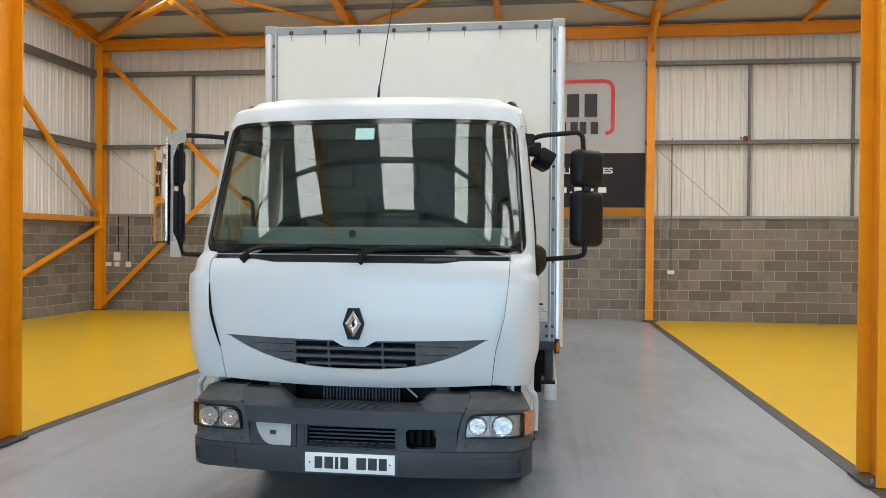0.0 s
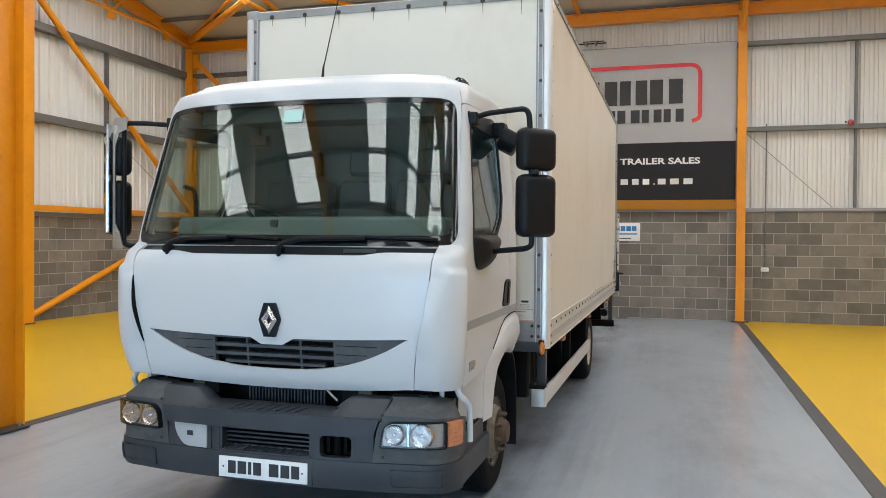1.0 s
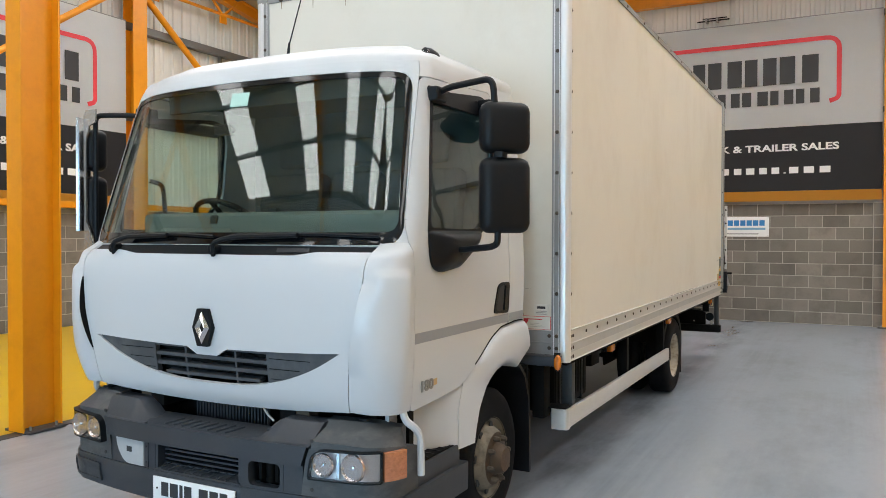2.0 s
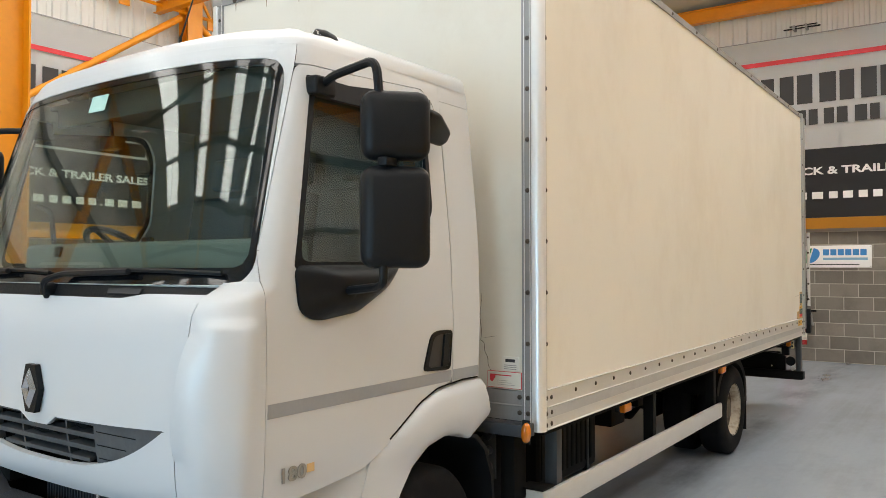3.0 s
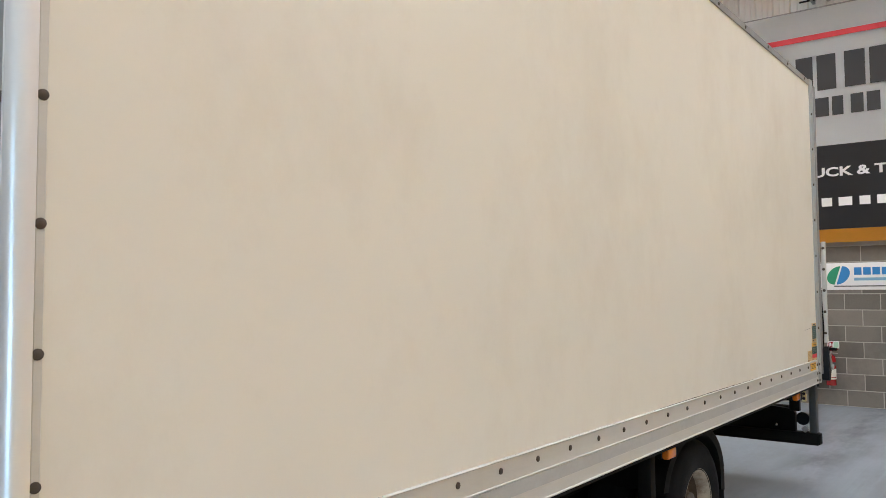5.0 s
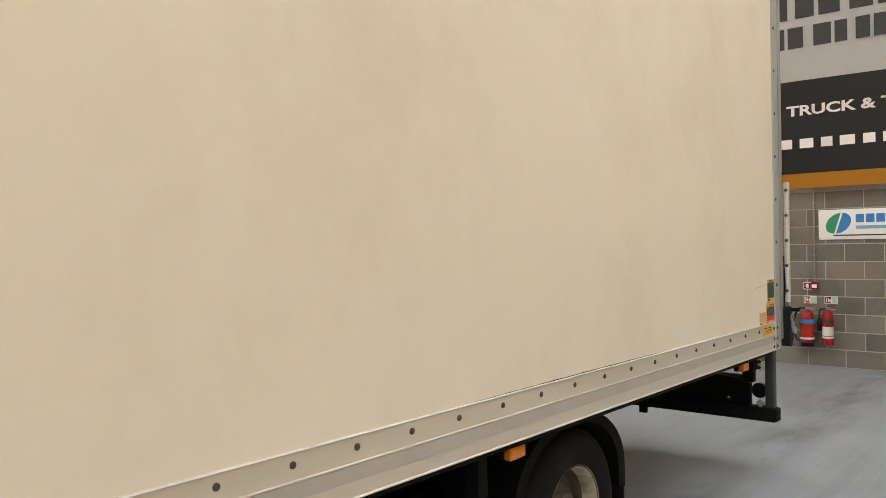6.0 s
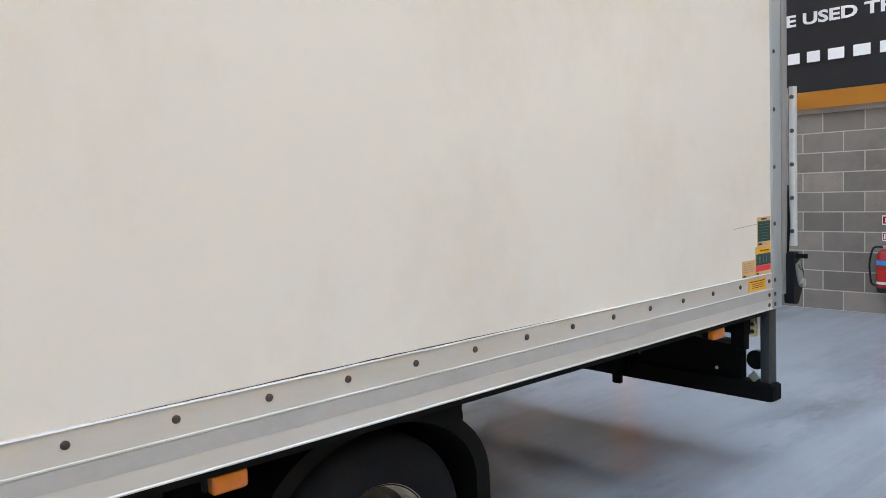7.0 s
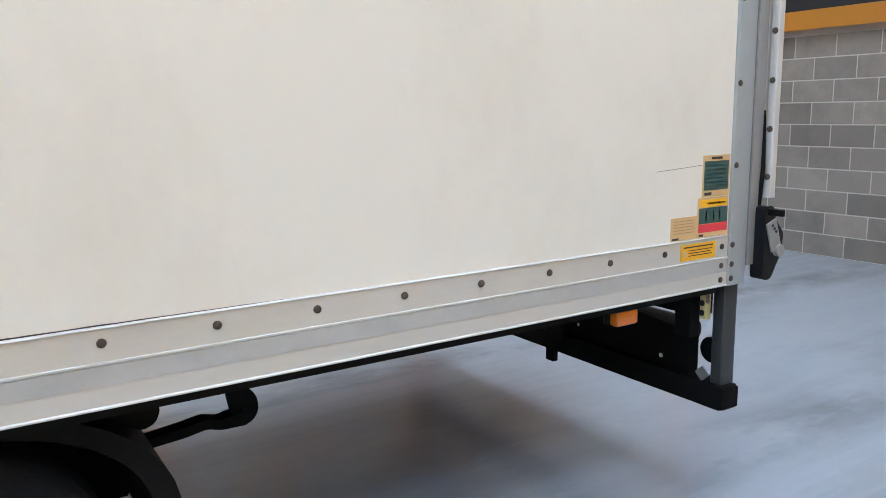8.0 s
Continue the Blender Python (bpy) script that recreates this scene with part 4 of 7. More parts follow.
vi = [bm.verts.new((XC + x, 4.386, 1.196 + z)) for x, z in i_]
for k in range(4):
    bm.faces.new((vo[k], vo[(k + 1) % 4], vm[(k + 1) % 4], vm[k]))
    bm.faces.new((vm[k], vm[(k + 1) % 4], vi[(k + 1) % 4], vi[k]))
part("emblem", bm, M_CHROME, badge, "chrome diamond emblem", smooth=0)

# corner panels beside the front panel, swollen round the air slots
def ease(v):
    v = max(0.0, min(1.0, v))
    return v * v * (3 - 2 * v)


def slot_bulge(z):
    s = (z - 1.03) / 0.40
    return math.sin(math.pi * s) ** 0.75 if 0 < s < 1 else 0.0


for sg in (-1, 1):
    bm = bmesh.new()
    outer_rows, inner_rows, lips, roots = [], [], [], []
    for z in zs(0.855, 1.6038, 44):
        x0 = seam_x(min(z, 1.56)) + 0.004
        a0, a1 = by_x(sg * x0, z)[0], by_y(door_front(z) - 0.0012, z, sg)[0]
        e = 0.036 * slot_bulge(z)
        c = 0.034 * ease((1.495 - z) / 0.04) * (0.35 + 0.65 * ease((z - 0.84) / 0.25))
        orow, irow = [], []
        for k in range(21):
            u = k / 20
            a = a0 + (a1 - a0) * u
            nrm = ((cab_pt(a + 0.004, z) - cab_pt(a - 0.004, z)).cross(cab_pt(a, z + 0.004) - cab_pt(a, z - 0.004))).normalized()
            d = (e + (c - e) * ease(u / 0.45)) if u < 0.45 else c * (1 - ease((u - 0.74) / 0.2))
            push = nrm.lerp(Vector((0, -1, 0)), 1 - u).normalized()
            p = cab_pt(a, z)
            orow.append(bm.verts.new(p + push * d))
            irow.append(bm.verts.new(p - nrm * 0.022))
        outer_rows.append(orow)
        inner_rows.append(irow)
        if 1.035 < z < 1.425:
            lips.append(orow[0].co.copy())
            roots.append(cab_pt(a0, z))
    for (p, q), (pi, qi) in zip(zip(outer_rows, outer_rows[1:]), zip(inner_rows, inner_rows[1:])):
        for k in range(20):
            bm.faces.new((p[k], p[k + 1], q[k + 1], q[k]))
            bm.faces.new((pi[k], qi[k], qi[k + 1], pi[k + 1]))
        bm.faces.new((p[0], q[0], qi[0], pi[0]))
        bm.faces.new((p[20], pi[20], qi[20], q[20]))
    for p, pi in ((outer_rows[0], inner_rows[0]), (outer_rows[-1], inner_rows[-1])):
        for k in range(20):
            bm.faces.new((p[k], pi[k], pi[k + 1], p[k + 1]))
    corner = part("corner_panel", bm, M_PAINT, truck, "white rounded cab corner panel with air slot", smooth=40)
    # dark mouth of the slot, facing the middle of the cab
    dk = bmesh.new()
    rr = []
    for lip, root in zip(lips, roots):
        mid_x = -sg * 0.0015
        rr.append([dk.verts.new(v) for v in (root + Vector((mid_x, 0.004, 0)), lip.lerp(root, 0.10) + Vector((mid_x, 0, 0)), lip.lerp(root, 0.10) + Vector((sg * 0.004, 0, 0)), root + Vector((sg * 0.004, 0.004, 0)))])
    for a, b in zip(rr, rr[1:]):
        for k in range(4):
            dk.faces.new((a[k], a[(k + 1) % 4], b[(k + 1) % 4], b[k]))
    dk.faces.new(rr[0])
    dk.faces.new(rr[-1][::-1])
    slot = part("air_slot", dk, M_BLACK, corner, "dark curved air slot")

# windscreen, its black border and the pillars round it
WS_B, WS_T = 1.595, 2.412


def ws_loop(grow, low=0.0):
    hw_b, hw_t = 0.986 + grow, 0.908 + grow
    zb, zt = WS_B - grow + low, WS_T + grow
    base = [(-hw_b, zb), (0, zb - 0.0), (hw_b, zb), (hw_t, zt), (0, zt + 0.006), (-hw_t, zt)]
    pts = round_poly(base, [0.085 + grow, 0, 0.085 + grow, 0.085 + grow, 0, 0.085 + grow], 6)
    return [by_x(max(-0.99, min(0.99, x)), z) for x, z in resample([tuple(p) for p in pts], 144)]


ws_in, ws_out = ws_loop(-0.026, 0.03), ws_loop(0.0)
glass_rows = []
for z in zs(WS_B + 0.014, WS_T - 0.01, 26):
    hw = 0.974 + (0.897 - 0.974) * (z - WS_B) / (WS_T - WS_B)
    glass_rows.append([by_x(x, z) for x in zs(-hw, hw, 72)])
windscreen = part("windscreen", skin(glass_rows, 0.006, off=-0.004), M_GLASS, truck, "clear windscreen with dark border", smooth=60)
part("border", skin(ring(ws_out, ws_in, 3), 0.008, off=-0.002, closed=True), M_FRIT, windscreen, "black glazed border", smooth=60)
part("tint_sticker", skin([[(a, z) for a in zs(-0.06, 0.055, 3)] for z in (2.285, 2.32, 2.355)], 0.001, off=0.004), M_TINT, windscreen, "pale green sticker on the glass")
part("licence_holder", skin([[(a, z) for a in zs(-0.06, -0.02, 2)] for z in (1.70, 1.74)], 0.012, off=-0.02), M_BLACKP, windscreen)


outer = []
TOPZ = 2.47
for p in [(-1, z) for z in zs(1.605, TOPZ - 0.004, 24)]:
    outer.append(by_y(door_front(p[1]) - 0.0012, p[1], -1))
aL, aR = by_y(door_front(TOPZ), TOPZ, -1)[0], by_y(door_front(TOPZ), TOPZ, 1)[0]
outer += [(aL + (aR - aL) * i / 50, TOPZ) for i in range(51)]
outer += [by_y(door_front(z) - 0.0012, z, 1) for z in zs(1.605, TOPZ - 0.004, 24)[::-1]]
aL, aR = by_y(door_front(1.605) - 0.003, 1.605, -1)[0], by_y(door_front(1.605) - 0.003, 1.605, 1)[0]
outer += [(aR + (aL - aR) * i / 50, 1.605 - 0.0135 * min(1.0, 25 * (0.5 - abs(i / 50 - 0.5)))) for i in range(1, 50)]


def match(loop_o, loop_i):
    """For each point of the outer loop the inner loop's point in the same direction."""
    c = (0.0, 2.0)
    sx, sz = 0.95, 0.42
    ang = lambda p: math.atan2((p[1] - c[1]) / sz, (p[0] - c[0]) / sx)
    li = sorted(((ang(p), p) for p in loop_i))
    out = []
    for p in loop_o:
        a = ang(p)
        lo = max((q for q in li if q[0] <= a), default=(li[-1][0] - 2 * math.pi, li[-1][1]), key=lambda q: q[0])
        hi = min((q for q in li if q[0] > a), default=(li[0][0] + 2 * math.pi, li[0][1]), key=lambda q: q[0])
        out.append(lerp2(lo[1], hi[1], (a - lo[0]) / max(1e-9, hi[0] - lo[0])))
    return out


part("windscreen_surround", skin(ring(outer, match(outer, ws_loop(0.002)), 6), 0.03, closed=True), M_PAINT, truck, "white pillars and header round the windscreen", smooth=40)

for sg in (-1, 1):
    a0, a1 = by_x(sg * 0.982, 1.708)[0], by_y(door_front(1.708) - 0.002, 1.708, sg)[0]
    part("pillar_seam", skin([[(a0 + (a1 - a0) * j / 6, z) for j in range(7)] for z in (1.7065, 1.7095)], 0.002, off=0.0006), M_GALV, windscreen, "thin seam across the pillar")

# roof: crown above the header and the side rails
roof_bm = bmesh.new()
rim0 = TOPZ
prof_n = 15
levels = []
for i in range(prof_n):
    z = rim0 + (2.58 - rim0) * math.sin(i / (prof_n - 1) * math.pi / 2) ** 1.0
    w, r, f, b = smooth_at(WIDTH, z), curve_at(RADIUS, z), smooth_at(FRONT, z), curve_at(BOW, z)
    loop = []
    side = zs(f + b + r, REAR_Y - 0.01 - 0.4 * max(0, z - 2.54), 14)
    loop += [Vector((XC - w, y, z)) for y in side[::-1]]
    loop += [cab_pt(-(w - r) - r * math.pi / 2 * (1 - k / 8), z) for k in range(1, 9)]
    loop += [cab_pt((w - r) * (-1 + 2 * k / 30), z) for k in range(1, 31)]
    loop += [cab_pt((w - r) + r * math.pi / 2 * k / 8, z) for k in range(1, 9)]
    loop += [Vector((XC + w, y, z)) for y in side[1:]]
    levels.append(loop)
vr = [[roof_bm.verts.new(p) for p in loop] for loop in levels]
n = len(levels[0])
for a, b in zip(vr, vr[1:]):
    for k in range(n - 1):
        roof_bm.faces.new((a[k], a[k + 1], b[k + 1], b[k]))
top = levels[-1]
ctr = Vector((XC, 5.5, 2.615))
last = vr[-1]
for s in (0.35, 0.7):
    cur = [roof_bm.verts.new(p.lerp(Vector((XC + (p.x - XC) * 0.2, 5.45 + (p.y - 5.45) * 0.2, 2.595)), s)) for p in top]
    for k in range(n - 1):
        roof_bm.faces.new((last[k], last[k + 1], cur[k + 1], cur[k]))
    last = cur
roof_bm.faces.new(last)
for a, b in zip([vr[i] for i in range(prof_n)], [vr[i] for i in range(1, prof_n)]):
    roof_bm.faces.new((a[0], b[0], b[-1], a[-1]))
# shoulders lower than the raised middle of the front edge
for v in roof_bm.verts:
    k = 0.72 + 0.28 * ease((0.83 - abs(v.co.x - XC)) / 0.06) * ease((5.5 - v.co.y) / 0.3)
    wide = curve_at([(2.47, 0.950), (2.50, 0.948), (2.53, 0.942), (2.56, 0.925), (2.58, 0.89)], v.co.z) / smooth_at(WIDTH, v.co.z)
    v.co.x = XC + (v.co.x - XC) * (1 + (wide - 1) * ease((v.co.y - 5.05) / 0.5))
    v.co.z = min(v.co.z, 2.50) + max(0.0, v.co.z - 2.50) * k
roof = part("cab_roof", roof_bm, M_PAINT, truck, "white domed cab roof", smooth=45)
lamp = part("roof_lamp", placed(lathe([(-0.055, 0.0), (-0.05, 0.022), (-0.02, 0.034), (0.02, 0.036), (0.05, 0.026), (0.06, 0.0)], (0, 0, 0), "x", 18), pose(XC + 0.87, 5.07, 2.532, 0, 20, 75) @ Matrix.Scale(1.05, 4)), M_BLACKP, roof, "small black roof marker lamp")
part("lamp_lens", lathe([(0, 0.02), (0.02, 0.018), (0.03, 0.0)], (XC + 0.882, 5.012, 2.535), "y", 12, -1), M_LENS, lamp)
part("roof_lamp", placed(lathe([(-0.055, 0.0), (-0.05, 0.022), (-0.02, 0.034), (0.02, 0.036), (0.05, 0.026), (0.06, 0.0)], (0, 0, 0), "x", 18), pose(XC - 0.87, 5.07, 2.532, 0, -20, 105) @ Matrix.Scale(1.05, 4)), M_BLACKP, roof)
aerial = part("aerial", tube([(XC - 0.005, 5.04, 2.57), (XC + 0.0, 5.05, 2.69), (XC + 0.002, 5.055, 2.70), (XC + 0.06, 5.24, 3.36)], [0.012, 0.006, 0.004, 0.0025], 8), M_BLACKP, roof, "thin black aerial")

# doors with windows
WIN = [(4.752, 1.645), (5.33, 1.645), (5.50, 1.755), (5.588, 1.90), (5.588, 2.27), (5.53, 2.378), (5.46, 2.385), (4.925, 2.328), (4.887, 2.30)]
DOOR = [(door_front(0.9) + 0.003, 0.848), (4.9, 0.862), (5.13, 0.885), (5.30, 0.965), (5.475, 1.085), (5.60, 1.13), (5.705, 1.15), (5.705, 1.9), (5.70, 2.26), (5.655, 2.37), (5.58, 2.425), (5.1, 2.395), (4.845, 2.385)] + [(door_front(2.36 - 0.06 * i) + 0.0012, 2.36 - 0.06 * i) for i in range(24)]


def side_ring(outer_pts, inner_pts, side, k=6, n=220, c=(5.18, 2.0)):
    lo = resample([tuple(p) for p in round_poly(outer_pts, 0.025, 3)], n)
    li = resample([tuple(p) for p in round_poly(inner_pts, 0.05, 4)], n)
    ang = lambda p: math.atan2(p[1] - c[1], p[0] - c[0])
    st = sorted((ang(p), p) for p in li)
    inn = []
    for p in lo:
        a = ang(p)
        lw = max((q for q in st if q[0] <= a), default=(st[-1][0] - 2 * math.pi, st[-1][1]), key=lambda q: q[0])
        hi = min((q for q in st if q[0] > a), default=(st[0][0] + 2 * math.pi, st[0][1]), key=lambda q: q[0])
        inn.append(lerp2(lw[1], hi[1], (a - lw[0]) / max(1e-9, hi[0] - lw[0])))
    rows = []
    for i in range(k + 1):
        rows.append([by_y(*lerp2(p, q, i / k), side) for p, q in zip(lo, inn)])
    return rows


def shrink(pts, d, c=(5.18, 2.0)):
    return [(c[0] + (y - c[0]) * (1 - d), c[1] + (z - c[1]) * (1 - d * 1.2)) for y, z in pts]


for sg in (1, -1):
    door = part("door", skin(side_ring(DOOR, WIN, sg, 8), 0.03, closed=True), M_PAINT, truck, "white cab door with black mirror base", smooth=40)
    win_in = shrink(WIN, 0.06)
    part("window_seal", skin(side_ring(shrink(WIN, -0.005), win_in, sg, 2), 0.014, off=0.003, closed=True), M_BLACKP, door)
    lp = [by_y(y, z, sg) for y, z in resample([tuple(p) for p in round_poly(win_in, 0.05, 4)], 80)]
    part("window", skin(disc(lp, 4), 0.005, off=-0.012, closed=True), M_SIDEGLASS, door, "tinted door window", smooth=60)
    # black mirror base under the window
    base = [(4.752, 1.66), (5.335, 1.662), (5.25, 1.575), (5.06, 1.485), (4.84, 1.462), (4.765, 1.495)]
    lp = [by_y(y, z, sg) for y, z in resample([tuple(p) for p in round_poly(base, 0.04, 4)], 70)]
    rows = disc(lp, 5)
    bmb = bmesh.new()
    grid = []
    for i, row in enumerate(rows):
        d = 0.012 + 0.052 * math.sin(min(1, i / 3) * math.pi / 2)
        grid.append([bmb.verts.new(cab_pt(a, z) + Vector((sg * d, 0, 0))) for a, z in row])
    b0 = [bmb.verts.new(cab_pt(a, z) + Vector((sg * -0.005, 0, 0))) for a, z in rows[0]]
    for a, b in zip([b0] + grid, grid):
        for k in range(70):
            bmb.faces.new((a[k], a[(k + 1) % 70], b[(k + 1) % 70], b[k]))
    bmb.faces.new(grid[-1])
    part("mirror_base", bmb, M_BLACKP, door, "black plastic mirror base", smooth=50)
    part("upper_trim", skin([[by_y(y, z, sg) for y in zs(4.875, 5.53, 8)] for z in zs(2.275, 2.345, 2)], 0.02, off=0.012), M_BLACKP, door, "black bracket panel at the window's top")
    # recessed handle
    hb = [(5.485, 1.215), (5.685, 1.205), (5.695, 1.378), (5.58, 1.38), (5.535, 1.362)]
    lp = [by_y(y, z, sg) for y, z in resample([tuple(p) for p in round_poly(hb, 0.025, 4)], 48)]
    inner_hb = [(5.515, 1.228), (5.682, 1.222), (5.687, 1.362), (5.588, 1.364), (5.553, 1.35)]
    li = [by_y(y, z, sg) for y, z in resample([tuple(p) for p in round_poly(inner_hb, 0.02, 4)], 48)]
    handle = part("handle", skin(disc(lp, 3), 0.006, off=0.003, closed=True), M_INK, door, "black recessed door handle")
    part("handle_surround", skin(ring(lp, li, 2), 0.008, off=0.0075, closed=True), M_BLACKP, handle, "black plastic surround", smooth=30)
    part("grip", skin([[by_y(y + 0.10 * (z - 1.29), z, sg) for y in (5.622, 5.632, 5.645, 5.658, 5.668)] for z in zs(1.226, 1.362, 7)], 0.012, off=0.013), M_BLACKP, handle, "black pull grip", smooth=40)
    # silver stripe
    part("stripe", skin([[by_y(y, z - 0.0, sg) for y in zs(door_front(1.175) + 0.008, 5.70, 20)] for z in (1.152, 1.175, 1.20)], 0.0015, off=0.0015), M_STRIP, door, "silver grey adhesive stripe")
    # model number
    if sg > 0:
        m = pose(XC + smooth_at(WIDTH, 0.95) + 0.004, 4.70, 0.925, 0, 0, 90)
        part("number", lettering("180", 0.115, 0.052, m, 0.003, 0.03), M_GALV, door, "chrome power number")
        part("number_patch", box(XC + smooth_at(WIDTH, 0.95) - 0.001, XC + smooth_at(WIDTH, 0.95) + 0.002, 4.822, 4.858, 0.938, 0.968), M_BUFF, door)
    # panel behind the door, rail above it
    rows = [[by_y(5.711 + (REAR_Y - 0.02 * ease((2.0 - z) / 0.8) - 5.711) * j / 8, z, sg) for j in range(9)] for z in zs(1.145, 2.395, 24)]
    part("rear_side_panel", skin(rows), M_PAINT, truck, "white panel behind the door", smooth=40)
    part("stripe_end", skin([[by_y(y, z, sg) for y in (5.715, 5.8, REAR_Y - 0.026)] for z in (1.152, 1.175, 1.20)], 0.0015, off=0.0015), M_STRIP, truck)
    rows = []
    for i in range(5):
        s = i / 4
        row = []
        for y in sorted(zs(4.88, REAR_Y, 26) + [5.58, 5.655, 5.70, 5.7085, 5.7115]):
            lo_z = curve_at([(4.88, 2.389), (5.1, 2.398), (5.58, 2.4275), (5.655, 2.373), (5.70, 2.2635), (5.7085, 2.255), (5.7115, 2.397), (6.0, 2.397)], y)
            zz = lo_z + (TOPZ + 0.002 - lo_z) * s
            row.append(by_y(y + (door_front(zz) + 0.0012 - 4.88) * max(0.0, 1 - (y - 4.88) / 0.3), zz, sg))
        rows.append(row)
    part("roof_rail", skin(rows), M_PAINT, truck, "white rail above the door", smooth=40)

# cab back, floor, lining
part("cab_back", box(XC - 0.93, XC + 0.93, REAR_Y - 0.07, REAR_Y - 0.028, 1.1, 2.50, 0.02), M_PAINT, truck, "white cab rear wall")
part("cab_floor", box(XC - 0.93, XC + 0.93, 4.62, REAR_Y - 0.06, 1.05, 1.12), M_BLACK, truck)
part("rear_lining", box(XC - 0.92, XC + 0.92, REAR_Y - 0.11, REAR_Y - 0.075, 1.13, 2.438), M_TRIM, truck, "dark grey cab lining")
part("roof_lining", box(XC - 0.908, XC + 0.908, 4.95, REAR_Y - 0.052, 2.44, 2.46), M_TRIM, truck)
for sg in (-1, 1):
    part("door_lining", box(XC + sg * 0.965 - 0.012, XC + sg * 0.965 + 0.012, 4.75, 5.85, 1.13, 1.62, 0.008), M_TRIM, truck)
dash_poly = [(4.60, 1.12), (4.60, 1.585), (4.70, 1.625), (4.95, 1.60), (5.02, 1.52), (5.0, 1.3), (4.9, 1.12)]
dash = part("dashboard", prism(round_poly(dash_poly, 0.03, 3), "x", XC - 0.90, XC + 0.90), M_DASH, truck, "grey-green plastic dashboard")
part("dash_hood", box(XC - 0.72, XC - 0.18, 4.78, 5.02, 1.58, 1.68, 0.04, 3), M_DASH, dash)
part("dash_tray", box(XC - 0.86, XC + 0.86, 4.80, 5.01, 1.585, 1.76, 0.04, 3), M_DASH, dash)
wheel_c = Vector((XC - 0.47, 5.10, 1.70))
rimpts = []
tilt = Matrix.Rotation(radians(-38), 3, "X")
for k in range(33):
    a = 2 * math.pi * k / 32
    rimpts.append(wheel_c + tilt @ Vector((0.215 * math.cos(a), 0.215 * math.sin(a), 0)))
steer = part("steering_wheel", add_tube(bmesh.new(), rimpts, 0.016, 8, False), M_BLACKP, truck, "black steering wheel")
for a in (0.2, 2.94, 4.71):
    part("spoke", tube([wheel_c, wheel_c + tilt @ Vector((0.21 * math.cos(a), 0.21 * math.sin(a), 0))], 0.014, 6), M_BLACKP, steer)
part("boss", lathe([(-0.02, 0.0), (-0.02, 0.05), (0.02, 0.06), (0.03, 0.0)], wheel_c, "z", 16), M_BLACKP, steer)
part("column", tube([wheel_c, wheel_c + Vector((0, -0.2, -0.25))], 0.03, 8), M_BLACKP, steer)


def seat(cx, w):
    s = part("seat", box(cx - w / 2, cx + w / 2, 5.12, 5.62, 1.30, 1.46, 0.05, 3), M_SEAT, truck, "dark cloth seat")
    part("backrest", placed(box(-w / 2, w / 2, -0.06, 0.06, 0, 0.62, 0.05, 3), pose(cx, 5.62, 1.42, -9)), M_SEAT, s)
    part("headrest", placed(box(-0.13, 0.13, -0.04, 0.04, 0.66, 0.84, 0.035, 3), pose(cx, 5.62, 1.42, -9)), M_SEAT, s)
    part("seat_base", box(cx - w / 2 + 0.05, cx + w / 2 - 0.05, 5.2, 5.6, 1.12, 1.32, 0.02), M_BLACK, s)


seat(XC - 0.47, 0.5)
seat(XC + 0.50, 0.5)
seat(XC + 0.02, 0.36)
cam_box = part("rear_view_box", box(XC - 0.44, XC - 0.32, 4.93, 4.99, 2.20, 2.26, 0.01), M_BLACKP, truck, "small black box hanging in the cab")
part("bracket", tube([(XC - 0.38, 4.96, 2.26), (XC - 0.36, 4.93, 2.42)], 0.008, 6), M_BLACKP, cam_box)
part("phone_holder", box(XC + 0.02, XC + 0.08, 4.84, 4.87, 1.63, 1.78, 0.01), M_BLACKP, truck)
for sg in (-1, 1):
    part("grab_handle", tube(rounded([(XC + sg * 0.86, 4.86, 1.95), (XC + sg * 0.80, 4.90, 1.93), (XC + sg * 0.80, 4.92, 1.72), (XC + sg * 0.86, 4.88, 1.68)], 0.04), 0.013, 8), M_BLACKP, truck)
    pl = [(XC + sg * 0.97, 4.66, 1.62), (XC + sg * 0.90, 4.87, 2.38)]
    part("pillar_lining", tube(pl, 0.022, 8), M_TRIM, truck)
part("sun_visor", box(XC - 0.75, XC + 0.75, 4.90, 4.93, 2.33, 2.44, 0.01), M_TRIM, truck)

